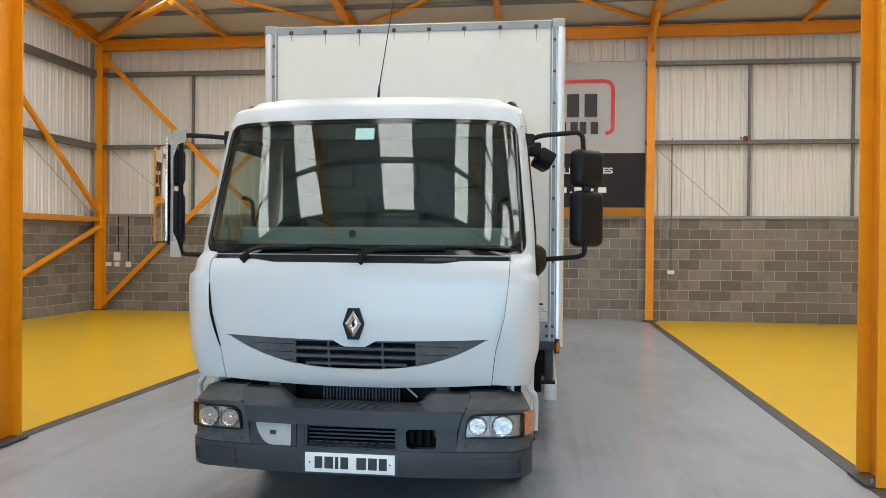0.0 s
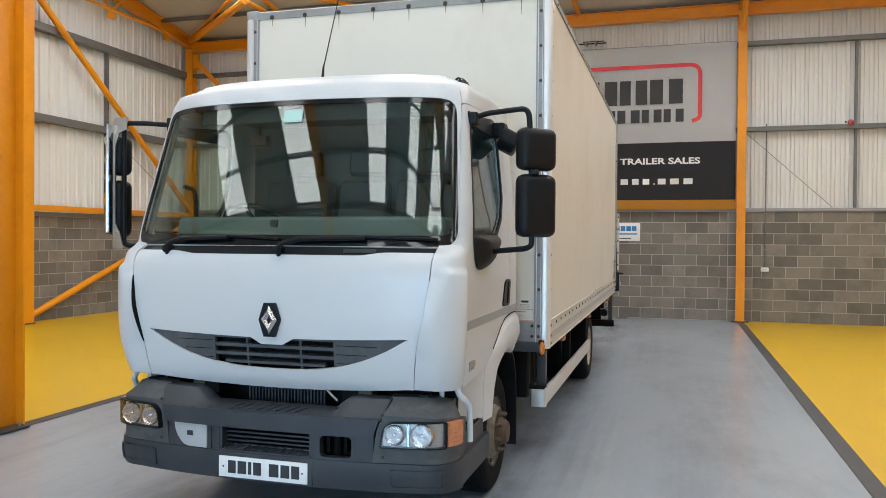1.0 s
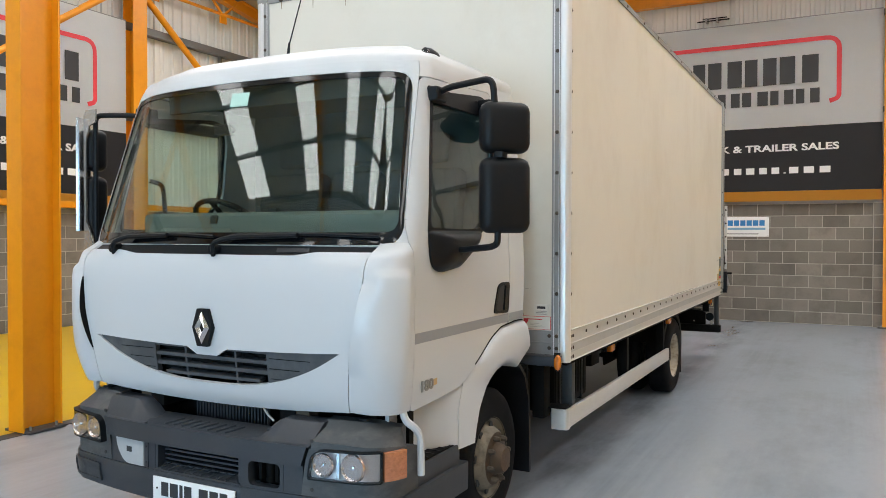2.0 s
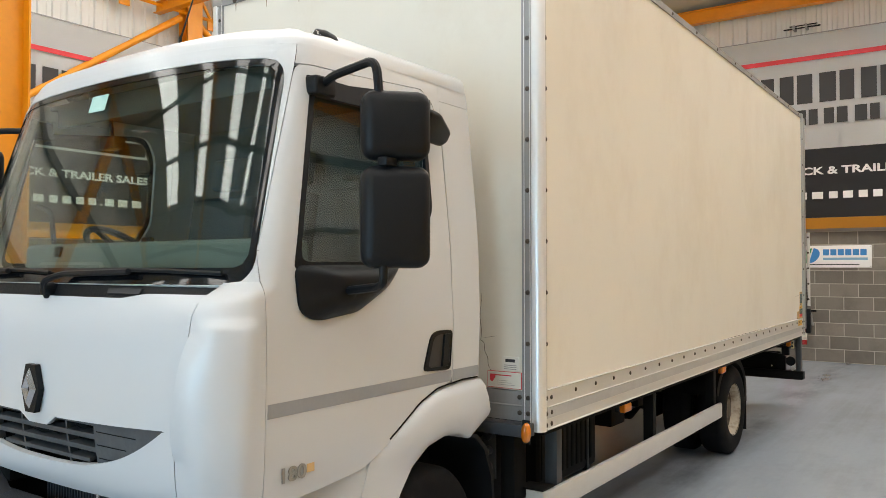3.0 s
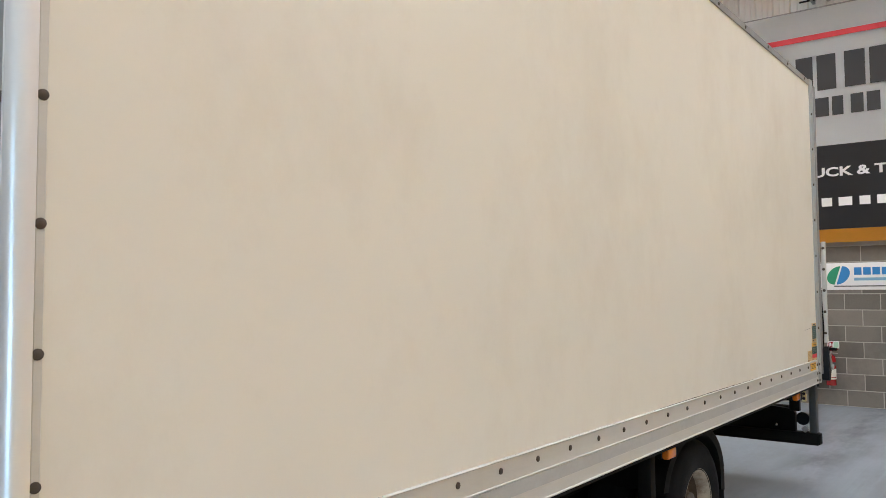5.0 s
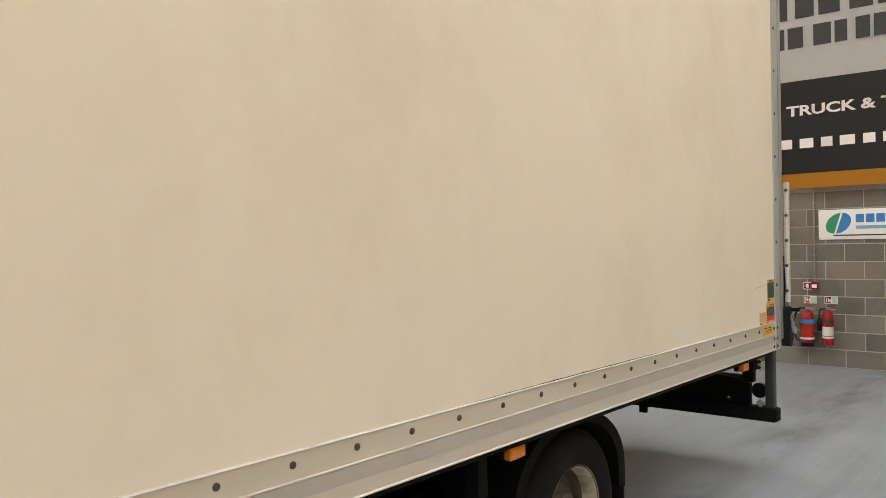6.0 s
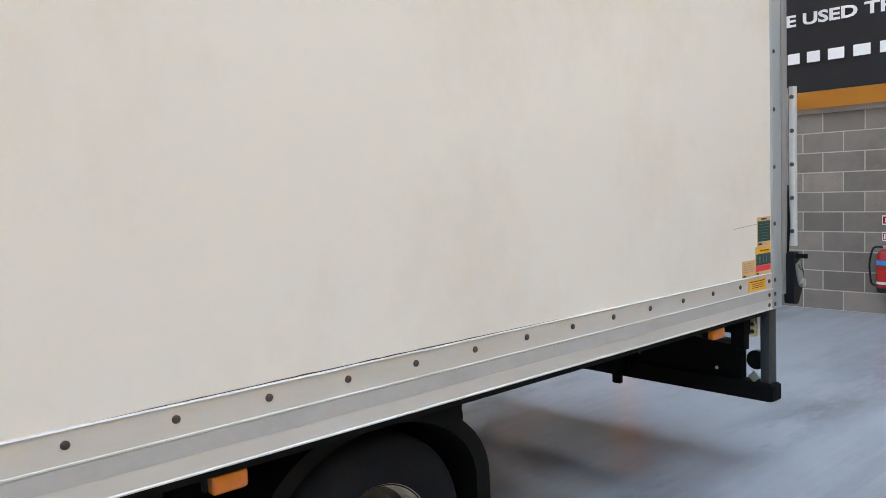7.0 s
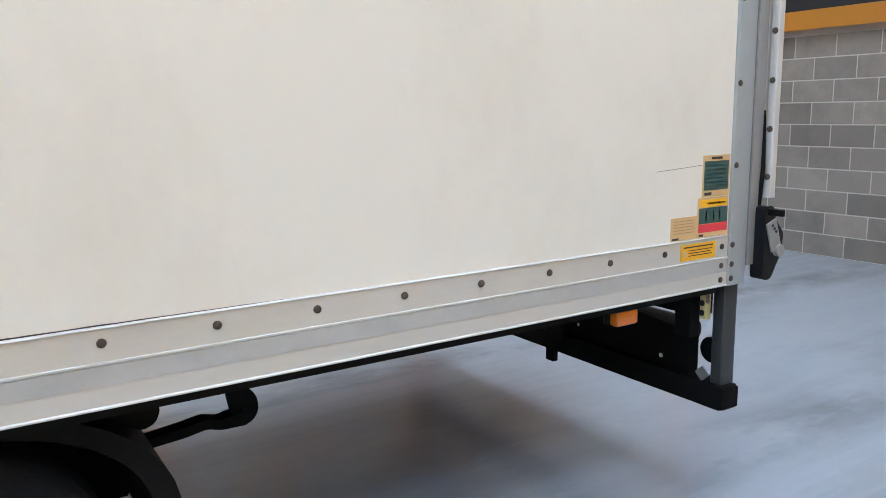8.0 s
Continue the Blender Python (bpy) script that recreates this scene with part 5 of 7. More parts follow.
# cowl and wipers under the windscreen
cowl = part("cowl", skin([[by_x(x, z) for x in zs(-0.885, 0.885, 40)] for z in zs(1.523, 1.602, 5)], 0.02, off=-0.009), M_BLACKP, truck, "black plastic scuttle under the windscreen")
for x0, x1, z in ((-0.80, -0.66, 1.572), (0.40, 0.58, 1.57)):
    part("cowl_slot", skin([[by_x(x, zz) for x in zs(x0, x1, 4)] for zz in (z - 0.009, z + 0.009)], 0.006, off=-0.001), M_INK, cowl)
for xa, xb in ((-0.68, -0.02), (0.03, 0.84)):
    p = cab_pt(*by_x(xa, 1.57))
    path = [p + Vector((0, -0.012, -0.03)), p + Vector((0.02, -0.045, 0.03))]
    path += [cab_pt(*by_x(xa + (xb - xa) * s, 1.625 + 0.02 * s)) + Vector((0, -0.028, 0)) for s in (0.12, 0.35, 0.6)]
    wiper = part("wiper", tube(rounded(path, 0.05), 0.012, 8), M_BLACKP, truck, "black wiper arm and blade")
    blade = [cab_pt(*by_x(xa + (xb - xa) * s, 1.632 + 0.012 * math.sin(3 * s))) + Vector((0, -0.016, 0)) for s in (0.12, 0.3, 0.5, 0.7, 0.9, 1.06)]
    part("blade", tube(blade, 0.008, 6), M_BLACKP, wiper)
    part("pivot", lathe([(-0.03, 0.028), (0.02, 0.024), (0.03, 0.0)], p + Vector((0.0, -0.01, 0.0)), "y", 12, -1), M_BLACKP, wiper)


# mirrors on the passenger side
def mirror_head(x0, x1, y0, y1, z0, z1):
    bm = box(x0, x1, y0, y1, z0, z1)
    bmesh.ops.bevel(bm, geom=bm.edges[:], offset=0.045, segments=4, affect="EDGES", profile=0.5)
    return bm


def wedge_head():
    """Kerb mirror case: a rounded wedge, tall at the back edge."""
    bm = prism([(-0.135, -0.005), (-0.125, 0.075), (-0.02, 0.075), (0.135, 0.02), (0.14, -0.035), (0.10, -0.062), (-0.09, -0.06)], "x", -0.06, 0.06)
    bmesh.ops.bevel(bm, geom=bm.edges[:], offset=0.02, segments=3, affect="EDGES", profile=0.5)
    return bm


arms = part("mirror_arm", tube(rounded([(-0.11, 4.93, 2.31), (-0.03, 4.905, 2.335), (0.222, 4.85, 2.347), (0.235, 4.87, 2.10), (0.24, 4.87, 1.60), (0.20, 4.89, 1.585), (-0.03, 4.97, 1.565)], 0.05, 6), 0.0155, 10), M_BLACKP, truck, "black bent mirror arm")
part("arm_foot", box(-0.135, -0.07, 4.87, 4.98, 2.275, 2.345, 0.015, 3), M_BLACKP, arms)
part("arm_socket", lathe([(0, 0.03), (0.06, 0.026), (0.07, 0.0)], (-0.05, 4.975, 1.563), "x", 14), M_BLACKP, arms)
hm = pose(0.250, 4.915, 0, 0, 0, 46)
up_head = part("upper_mirror", placed(mirror_head(-0.115, 0.12, -0.056, 0.056, 2.012, 2.245), hm), M_BLACKP, arms, "black upper mirror housing", smooth=40)
lo_head = part("lower_mirror", placed(mirror_head(-0.115, 0.12, -0.056, 0.056, 1.648, 1.992), hm), M_BLACKP, arms, "black lower mirror housing", smooth=40)
for head, z0, z1 in ((up_head, 2.035, 2.222), (lo_head, 1.68, 1.967)):
    part("mirror_glass", placed(box(-0.08, 0.085, 0.055, 0.060, z0 + 0.015, z1 - 0.015, 0.003), hm), M_ROUGH_MIRROR, head, "mirror glass")
part("clamp", box(0.235, 0.275, 4.84, 4.90, 1.988, 2.016, 0.005), M_BLACKP, arms)
kerb = part("kerb_mirror", placed(wedge_head(), pose(-0.02, 5.475, 2.238, 0, 28, 10) @ Matrix.Scale(0.95, 4)), M_BLACKP, truck, "black kerb mirror above the door window", smooth=50)
part("bracket", box(-0.11, -0.03, 5.40, 5.52, 2.27, 2.36, 0.015, 2), M_BLACKP, kerb)
# mirrors on the driver side, with the bright guard bracket
LX = -2.33
arm2 = part("mirror_arm", tube(rounded([(-2.03, 4.90, 2.335), (-2.2, 4.84, 2.345), (-2.33, 4.80, 2.345), (-2.33, 4.80, 1.58), (-2.03, 4.92, 1.57)], 0.04, 5), 0.0155, 10), M_BLACKP, truck, "black bent mirror arm")
part("arm_foot", box(-2.07, -1.99, 4.86, 4.97, 2.29, 2.38, 0.015, 3), M_BLACKP, arm2)
for z0, z1 in ((2.02, 2.27), (1.63, 1.99)):
    head = part("mirror_housing", mirror_head(-2.44, -2.335, 4.775, 4.91, z0, z1), M_BLACKP, arm2, "black mirror housing seen edge-on", smooth=40)
part("inner_bracket", prism([(-2.378, 1.56), (-2.30, 1.56), (-2.33, 1.66), (-2.36, 1.72), (-2.36, 2.20), (-2.33, 2.28), (-2.275, 2.30), (-2.275, 2.375), (-2.36, 2.375), (-2.378, 2.34)], "y", 4.755, 4.765), M_SILVER, arm2, "bright metal bracket plate")
part("outer_bracket", placed(box(-0.006, 0.006, -0.10, 0.10, 1.66, 2.33, 0.002), pose(-2.425, 4.80, 0, 0, 0, 26)), M_SILVER, arm2, "bright metal guard plate")
part("mirror_glass", placed(box(-0.003, 0.003, -0.09, 0.09, 1.66, 2.28, 0.001), pose(-2.50, 4.86, 0, 0, 0, 53)), M_MIRROR, arm2, "mirror glass turned outwards")
part("mirror_back", placed(box(0.006, 0.03, -0.095, 0.095, 1.65, 2.29, 0.01), pose(-2.50, 4.86, 0, 0, 0, 53)), M_BLACKP, arm2)


# ---- bumper ----
def bump_pt(y0, hw=1.03, r=0.18, bow=0.07):
    def f(a, z):
        lean = 0.02 * max(0.0, (0.42 - z) / 0.1)
        sg, t = (1 if a >= 0 else -1), abs(a)
        xf = hw - r
        yy = y0 + lean
        if t <= xf:
            x, y = t, yy + bow * (t / xf) ** 2.4
        elif t <= xf + r * math.pi / 2:
            th = (t - xf) / r
            x, y = xf + r * math.sin(th), yy + bow + r * (1 - math.cos(th))
        else:
            x, y = hw - lean * 0.6, yy + bow + r + t - xf - r * math.pi / 2
        return Vector((XC + sg * x, y, z))
    return f


low = bump_pt(4.335, 1.022)
SIDE_A = 0.842 + 0.267 + 0.63
bumper = part("bumper", skin([[(a, z) for a in zs(-SIDE_A, SIDE_A, 90)] for z in (0.338, 0.347, 0.37, 0.42, 0.47, 0.482, 0.488)], 0.05, surf=low), M_PLASTIC, truck, "dark grey plastic bumper", smooth=40)
for sg in (-1, 1):
    rim_o = [tuple(p) for p in round_poly([(0.69, 0.362), (0.975, 0.362), (0.975, 0.458), (0.69, 0.458)], 0.014, 3)]
    rim_i = [tuple(p) for p in round_poly([(0.703, 0.373), (0.962, 0.373), (0.962, 0.447), (0.703, 0.447)], 0.010, 3)]
    ro, ri = [(sg * a, z) for a, z in resample(rim_o, 60)], [(sg * a, z) for a, z in resample(rim_i, 60)]
    frame_ = part("bumper_panel", skin(ring(ro, ri, 1), 0.012, surf=low, off=0.011, closed=True), M_PLASTIC, bumper, "raised panel on the bumper", smooth=30)
    part("panel_inlay", skin(disc(ri, 3), 0.006, surf=low, off=0.0025, closed=True), M_PLASTIC, frame_)
mid = bump_pt(4.345)
# middle band: pieces round the air slot, cover and towing opening
for x0, x1 in ((-0.606, -0.45), (-0.318, -0.272), (0.272, 0.302), (0.505, 0.606)):
    part("mid_band", skin([[(a, z) for a in zs(x0, x1, 4)] for z in (0.488, 0.55, 0.625)], 0.05, surf=mid), M_PLASTIC, bumper, smooth=40)
part("plate_back", box(XC - 0.28, XC + 0.28, 4.338, 4.40, 0.345, 0.478, 0.006), M_PLASTIC, bumper)
part("slot_back", box(XC - 0.30, XC + 0.30, 4.50, 4.52, 0.47, 0.64), M_BLACK, bumper, "dark air slot")
for k in range(5):
    z = 0.512 + k * 0.023
    part("slot_bar", box(XC - 0.27, XC + 0.27, 4.40, 4.45, z - 0.005, z + 0.005, 0.002), M_PLASTIC, bumper)
for sgx in (-1, 1):
    part("slot_cheek", box(XC + sgx * 0.268 - 0.012, XC + sgx * 0.268 + 0.012, 4.352, 4.5, 0.488, 0.628, 0.004), M_PLASTIC, bumper)
part("slot_lip", prism([(4.345, 0.482), (4.345, 0.497), (4.42, 0.515), (4.44, 0.515), (4.44, 0.482)], "x", XC - 0.27, XC + 0.27), M_PLASTIC, bumper)
for k in range(9):
    x = XC - 0.225 + k * 0.052
    part("tread_rib", placed(box(-0.006, 0.006, -0.035, 0.035, 0, 0.008, 0.002), pose(x, 4.385, 0.505, 14, 0, -22)), M_PLASTIC, bumper)
cover = [tuple(p) for p in round_poly([(-0.568, 0.618), (-0.555, 0.56), (-0.50, 0.492), (-0.352, 0.492), (-0.352, 0.618)], [0.008, 0.03, 0.04, 0.006, 0.006], 5)]
part("side_cover", skin(disc(resample(cover, 60), 5), 0.02, surf=mid, off=0.003, closed=True), M_COVER, bumper, "pale grey cover plate", smooth=40)
part("cover_strip", skin([[(a, z) for a in zs(-0.348, -0.322, 3)] for z in (0.49, 0.55, 0.618)], 0.02, surf=mid, off=0.001), M_PLASTIC, bumper, smooth=40)
for z in (0.515, 0.593):
    part("cover_screw", lathe([(0, 0.006), (0.003, 0.006), (0.004, 0.0)], mid(-0.335, z) + Vector((0, -0.001, 0)), "y", 8, -1), M_INK, bumper)
part("cover_notch", skin([[(a, z) for a in (-0.478, -0.46, -0.442)] for z in (0.552, 0.565, 0.578)], 0.003, surf=mid, off=0.006), M_INK, bumper)
rim_o = [tuple(p) for p in round_poly([(0.300, 0.487), (0.508, 0.487), (0.508, 0.626), (0.300, 0.626)], 0.012, 3)]
rim_i = [tuple(p) for p in round_poly([(0.318, 0.502), (0.490, 0.502), (0.490, 0.612), (0.318, 0.612)], 0.028, 5)]
part("tow_frame", skin(ring(resample(rim_o, 72), resample(rim_i, 72), 2), 0.045, surf=mid, off=0.002, closed=True), M_PLASTIC, bumper, "rounded frame of the towing recess", smooth=35)
tow = part("tow_recess", box(XC + 0.295, XC + 0.51, 4.46, 4.48, 0.48, 0.63), M_BLACK, bumper, "open towing eye recess")
part("tow_pin", lathe([(-0.05, 0.022), (0.05, 0.022), (0.055, 0.0)], (XC + 0.385, 4.43, 0.555), "z", 12), M_BLACK, tow)
for x in (0.335, 0.43):
    part("tow_bolt", lathe([(0, 0.016), (0.02, 0.016), (0.024, 0.0)], (XC + x + 0.05, 4.445, 0.57), "y", 10, -1), M_RUSTY, tow)
    part("tow_lug", box(XC + x, XC + x + 0.02, 4.40, 4.46, 0.515, 0.60, 0.005), M_BLACK, tow)
# upper beam with steps, its ends slanting to the headlamp housings
upb = bump_pt(4.325, 1.02, 0.17, 0.06)
joint = lambda z: curve_at([(0.49, 0.600), (0.64, 0.618), (0.82, 0.682)], z)
beam = part("upper_beam", skin([[(u * (joint(z) - 0.0025), z) for u in zs(-1, 1, 50)] for z in (0.622, 0.628, 0.634, 0.67, 0.704, 0.712)], 0.12, surf=upb), M_PLASTIC, bumper, "dark grey upper bumper beam", smooth=40)
part("beam_top", prism([(4.345, 0.709), (4.36, 0.714), (4.42, 0.722), (4.52, 0.732), (4.52, 0.69), (4.345, 0.69)], "x", XC - 0.42, XC + 0.42), M_PLASTIC, beam)
for sg in (-1, 1):
    # rising shoulder at each end of the beam
    bm = bmesh.new()
    rows = []
    for k in range(13):
        u = k / 12
        xa = 0.33 + (joint(0.735) - 0.003 - 0.33) * u
        top = 0.716 + 0.088 * ease(u / 0.40)
        xt = 0.33 + (joint(top) - 0.003 - 0.33) * u
        f = upb(sg * xa, 0.711)
        g = upb(sg * xt, 0.711)
        rows.append([bm.verts.new(v) for v in (f, f + Vector((0, 0.018, 0.006)), Vector((g.x, g.y + 0.07, top - 0.012)), Vector((g.x, g.y + 0.085, top)), Vector((g.x, g.y + 0.17, top + 0.004)), Vector((g.x, g.y + 0.17, 0.70)), Vector((f.x, f.y + 0.02, 0.70)))])
    for p, q in zip(rows, rows[1:]):
        for k in range(7):
            bm.faces.new((p[k], p[(k + 1) % 7], q[(k + 1) % 7], q[k]))
    bm.faces.new(rows[0])
    bm.faces.new(rows[-1][::-1])
    part("beam_shoulder", bm, M_PLASTIC, beam, "raised end of the bumper beam", smooth=35)
for k in range(8):
    x = XC - 0.20 + k * 0.055
    part("tread_rib", placed(box(-0.007, 0.007, -0.05, 0.05, 0, 0.010, 0.003), pose(x, 4.41, 0.7185, 6, 0, -22)), M_PLASTIC, beam)
part("step_eye", tube(rounded([(XC + 0.385, 4.42, 0.735), (XC + 0.39, 4.40, 0.752), (XC + 0.465, 4.40, 0.756), (XC + 0.47, 4.42, 0.742)], 0.012), 0.007, 6), M_PLASTIC, beam)
# headlamp housings
for sg in (-1, 1):
    hs = bump_pt(4.338, 1.008, 0.18, 0.07)
    top_of = lambda a: curve_at([(0.60, 0.735), (0.75, 0.730), (1.0, 0.722), (1.2, 0.69), (1.45, 0.64)], a)
    rows = [[(sg * ((joint(0.49 + (0.73 - 0.49) * i / 6) + 0.0025) + (1.22 - joint(0.49 + (0.73 - 0.49) * i / 6)) * j / 26), 0.49 + (top_of(0.60 + 0.62 * j / 26) - 0.49) * i / 6) for j in range(27)] for i in range(7)]
    hous = part("headlamp_housing", skin(rows, 0.05, surf=hs), M_FADED, bumper, "sun-faded dark grey headlamp surround", smooth=40)
    # brow sloping back from the lamp to the cab's underside
    bm = bmesh.new()
    prev = []
    for j in range(19):
        u = j / 18
        a = joint(0.73) + 0.0025 + (1.10 - joint(0.73)) * u
        f = hs(sg * a, top_of(a))
        crest = 0.815 - 0.03 * ease((u - 0.55) / 0.45)
        at = joint(0.81) + 0.003 + (1.04 - joint(0.81)) * u
        g = hs(sg * at, 0.8)
        prev.append([bm.verts.new(v) for v in (f, f + Vector((0, 0.012, 0.006)), Vector((g.x * 0.98 + XC * 0.02, g.y + 0.075, crest - 0.030)), Vector((g.x * 0.97 + XC * 0.03, g.y + 0.10, crest - 0.004)), Vector((g.x * 0.96 + XC * 0.04, g.y + 0.16, crest)), Vector((g.x * 0.96 + XC * 0.04, g.y + 0.16, 0.68)), f + Vector((0, 0.03, -0.04)))])
    for p, q in zip(prev, prev[1:]):
        for k in range(7):
            bm.faces.new((p[k], p[(k + 1) % 7], q[(k + 1) % 7], q[k]))
    bm.faces.new(prev[0])
    bm.faces.new(prev[-1][::-1])
    brow = part("housing_brow", bm, M_FADED, hous, "faded plastic brow above the headlamp", smooth=35)
    part("brow_slot", box(min(XC + sg * 0.80, XC + sg * 0.85), max(XC + sg * 0.80, XC + sg * 0.85), 4.52, 4.60, 0.80, 0.822, 0.004), M_BLACKP, brow)
    outline = [tuple(p) for p in round_poly([(0.650, 0.578), (0.967, 0.578), (0.967, 0.704), (0.70, 0.700), (0.664, 0.672)], [0.012, 0.006, 0.006, 0.03, 0.03], 4)]
    lp = [(sg * a, z) for a, z in resample(outline, 90)]
    grow_ = [(sg * (0.81 + (abs(a) - 0.81) * 1.035), 0.64 + (z - 0.64) * 1.09) for a, z in lp]
    headlamp = part("headlamp", skin(disc(lp, 4), 0.004, surf=hs, off=0.002, closed=True), M_BOWL, hous, "clear twin-reflector headlamp", smooth=40)
    for cx, rr in ((0.722, 0.050), (0.862, 0.058)):
        c = hs(sg * cx, 0.64)
        part("reflector", lathe([(0.0, 0.0), (0.001, 0.012), (0.002, 0.022), (0.006, 0.034), (0.012, rr - 0.008), (0.022, rr), (0.012, rr + 0.004)], c + Vector((0, -0.006, 0)), "y", 26, -1), M_FACET, headlamp)
        part("bulb_cap", lathe([(0.0, 0.010), (0.016, 0.010), (0.022, 0.0)], c + Vector((0, -0.008, 0)), "y", 14, -1), M_CHROME, headlamp)
    part("divider", skin([[(sg * a, z) for a in (0.782, 0.788, 0.794)] for z in zs(0.585, 0.695, 4)], 0.02, surf=hs, off=0.022), M_CHROME, headlamp)
    part("lens", skin(disc(lp, 4), 0.003, surf=hs, off=0.03, closed=True), M_LENS, headlamp, "clear lens", smooth=40)
    part("bezel", skin(ring(grow_, lp, 1), 0.034, surf=hs, off=0.031, closed=True), M_BLACKP, headlamp, "black lamp rim", smooth=30)
    part("indicator", skin([[(sg * a, z) for a in zs(0.981, 1.085, 8)] for z in zs(0.580, 0.703, 3)], 0.03, surf=hs, off=0.026), M_TURN, hous, "orange indicator lens", smooth=40)
    for k in range(5):
        part("lens_rib", skin([[(sg * a, z) for a in zs(0.985, 1.081, 6)] for z in (0.592 + 0.023 * k, 0.600 + 0.023 * k)], 0.004, surf=hs, off=0.0285), M_TURN, hous)
    for a, z in ((0.655, 0.735), (0.655, 0.52)):
        c = hs(sg * a, z)
        part("bolt_hole", lathe([(0, 0.009), (0.003, 0.009), (0.004, 0.0)], c, "y", 8, -1), M_INK, hous)
    # step on the bumper's side end, and the white skirt above it
    xo = XC + sg * 1.0
    lo_x, hi_x = sorted((XC + sg * 0.72, XC + sg * 1.0))
    step = part("side_step", box(lo_x, hi_x, 4.66, 5.15, 0.43, 0.582, 0.012), M_PLASTIC, bumper, "grey plastic step behind the headlamp")
    part("step_tread", box(lo_x + 0.01, hi_x - 0.012, 4.70, 5.14, 0.583, 0.590, 0.002), M_BLACK, step, "black tread plate")
    for k in range(6):
        part("tread_rib", box(lo_x + 0.02, hi_x - 0.02, 4.78 + k * 0.058, 4.79 + k * 0.058, 0.5902, 0.594, 0.001), M_BLACKP, step)
    part("edge_strip", tube(rounded([(XC + sg * 0.985, 4.60, 0.865), (XC + sg * 0.998, 4.60, 0.815), (XC + sg * 1.032, 4.625, 0.785), (XC + sg * 1.04, 4.665, 0.74), (XC + sg * 1.038, 4.675, 0.56)], 0.03), 0.017, 8), M_PAINT, truck, "white trim strip beside the headlamp")

# number plate with plain marks
plate = part("number_plate", box(XC - 0.26, XC + 0.26, 4.326, 4.333, 0.356, 0.467, 0.002), M_WHITE_INK, truck, "white front number plate")
x = XC - 0.203
for w in (0.045, 0.05, 0.018, 0.045, None, 0.055, 0.05, 0.045):
    if w is None:
        x += 0.035
        continue
    part("plate_mark", box(x, x + w, 4.3235, 4.3258, 0.379, 0.446), M_INK, plate)
    x += w + 0.0125
for x in (-0.232, 0.232):
    part("plate_screw", lathe([(0, 0.005), (0.003, 0.005), (0.004, 0)], (XC + x, 4.3258, 0.412), "y", 8, -1), M_INK, plate)

# radiator and clutter behind the bumper's upper gap
rad = part("radiator", box(XC - 0.24, XC + 0.24, 4.60, 4.66, 0.55, 0.90), M_BLACK, truck, "black radiator")
for k in range(24):
    part("fin", box(XC - 0.23 + k * 0.02, XC - 0.222 + k * 0.02, 4.585, 4.60, 0.70, 0.86), M_PLASTIC, rad)
# added black sheet in place of the shade behind the radiator
part("front_dark", box(XC - 0.95, XC + 0.95, 4.72, 4.76, 0.42, 1.05), M_BLACK, truck)
for sg in (-1, 1):
    part("front_bracket", box(XC + sg * 0.42 - 0.05, XC + sg * 0.42 + 0.05, 4.50, 4.74, 0.76, 0.86, 0.02), M_BLACK, truck)
    part("hinge_pad", lathe([(-0.03, 0.045), (0.03, 0.05), (0.03, 0.0)], (XC + sg * 0.50, 4.54, 0.80), "y", 14), M_RUSTY, truck)
part("pipe", tube(rounded([(XC + 0.26, 4.50, 0.85), (XC + 0.33, 4.47, 0.80), (XC + 0.36, 4.48, 0.77)], 0.03), 0.006, 8), M_GALV, truck)

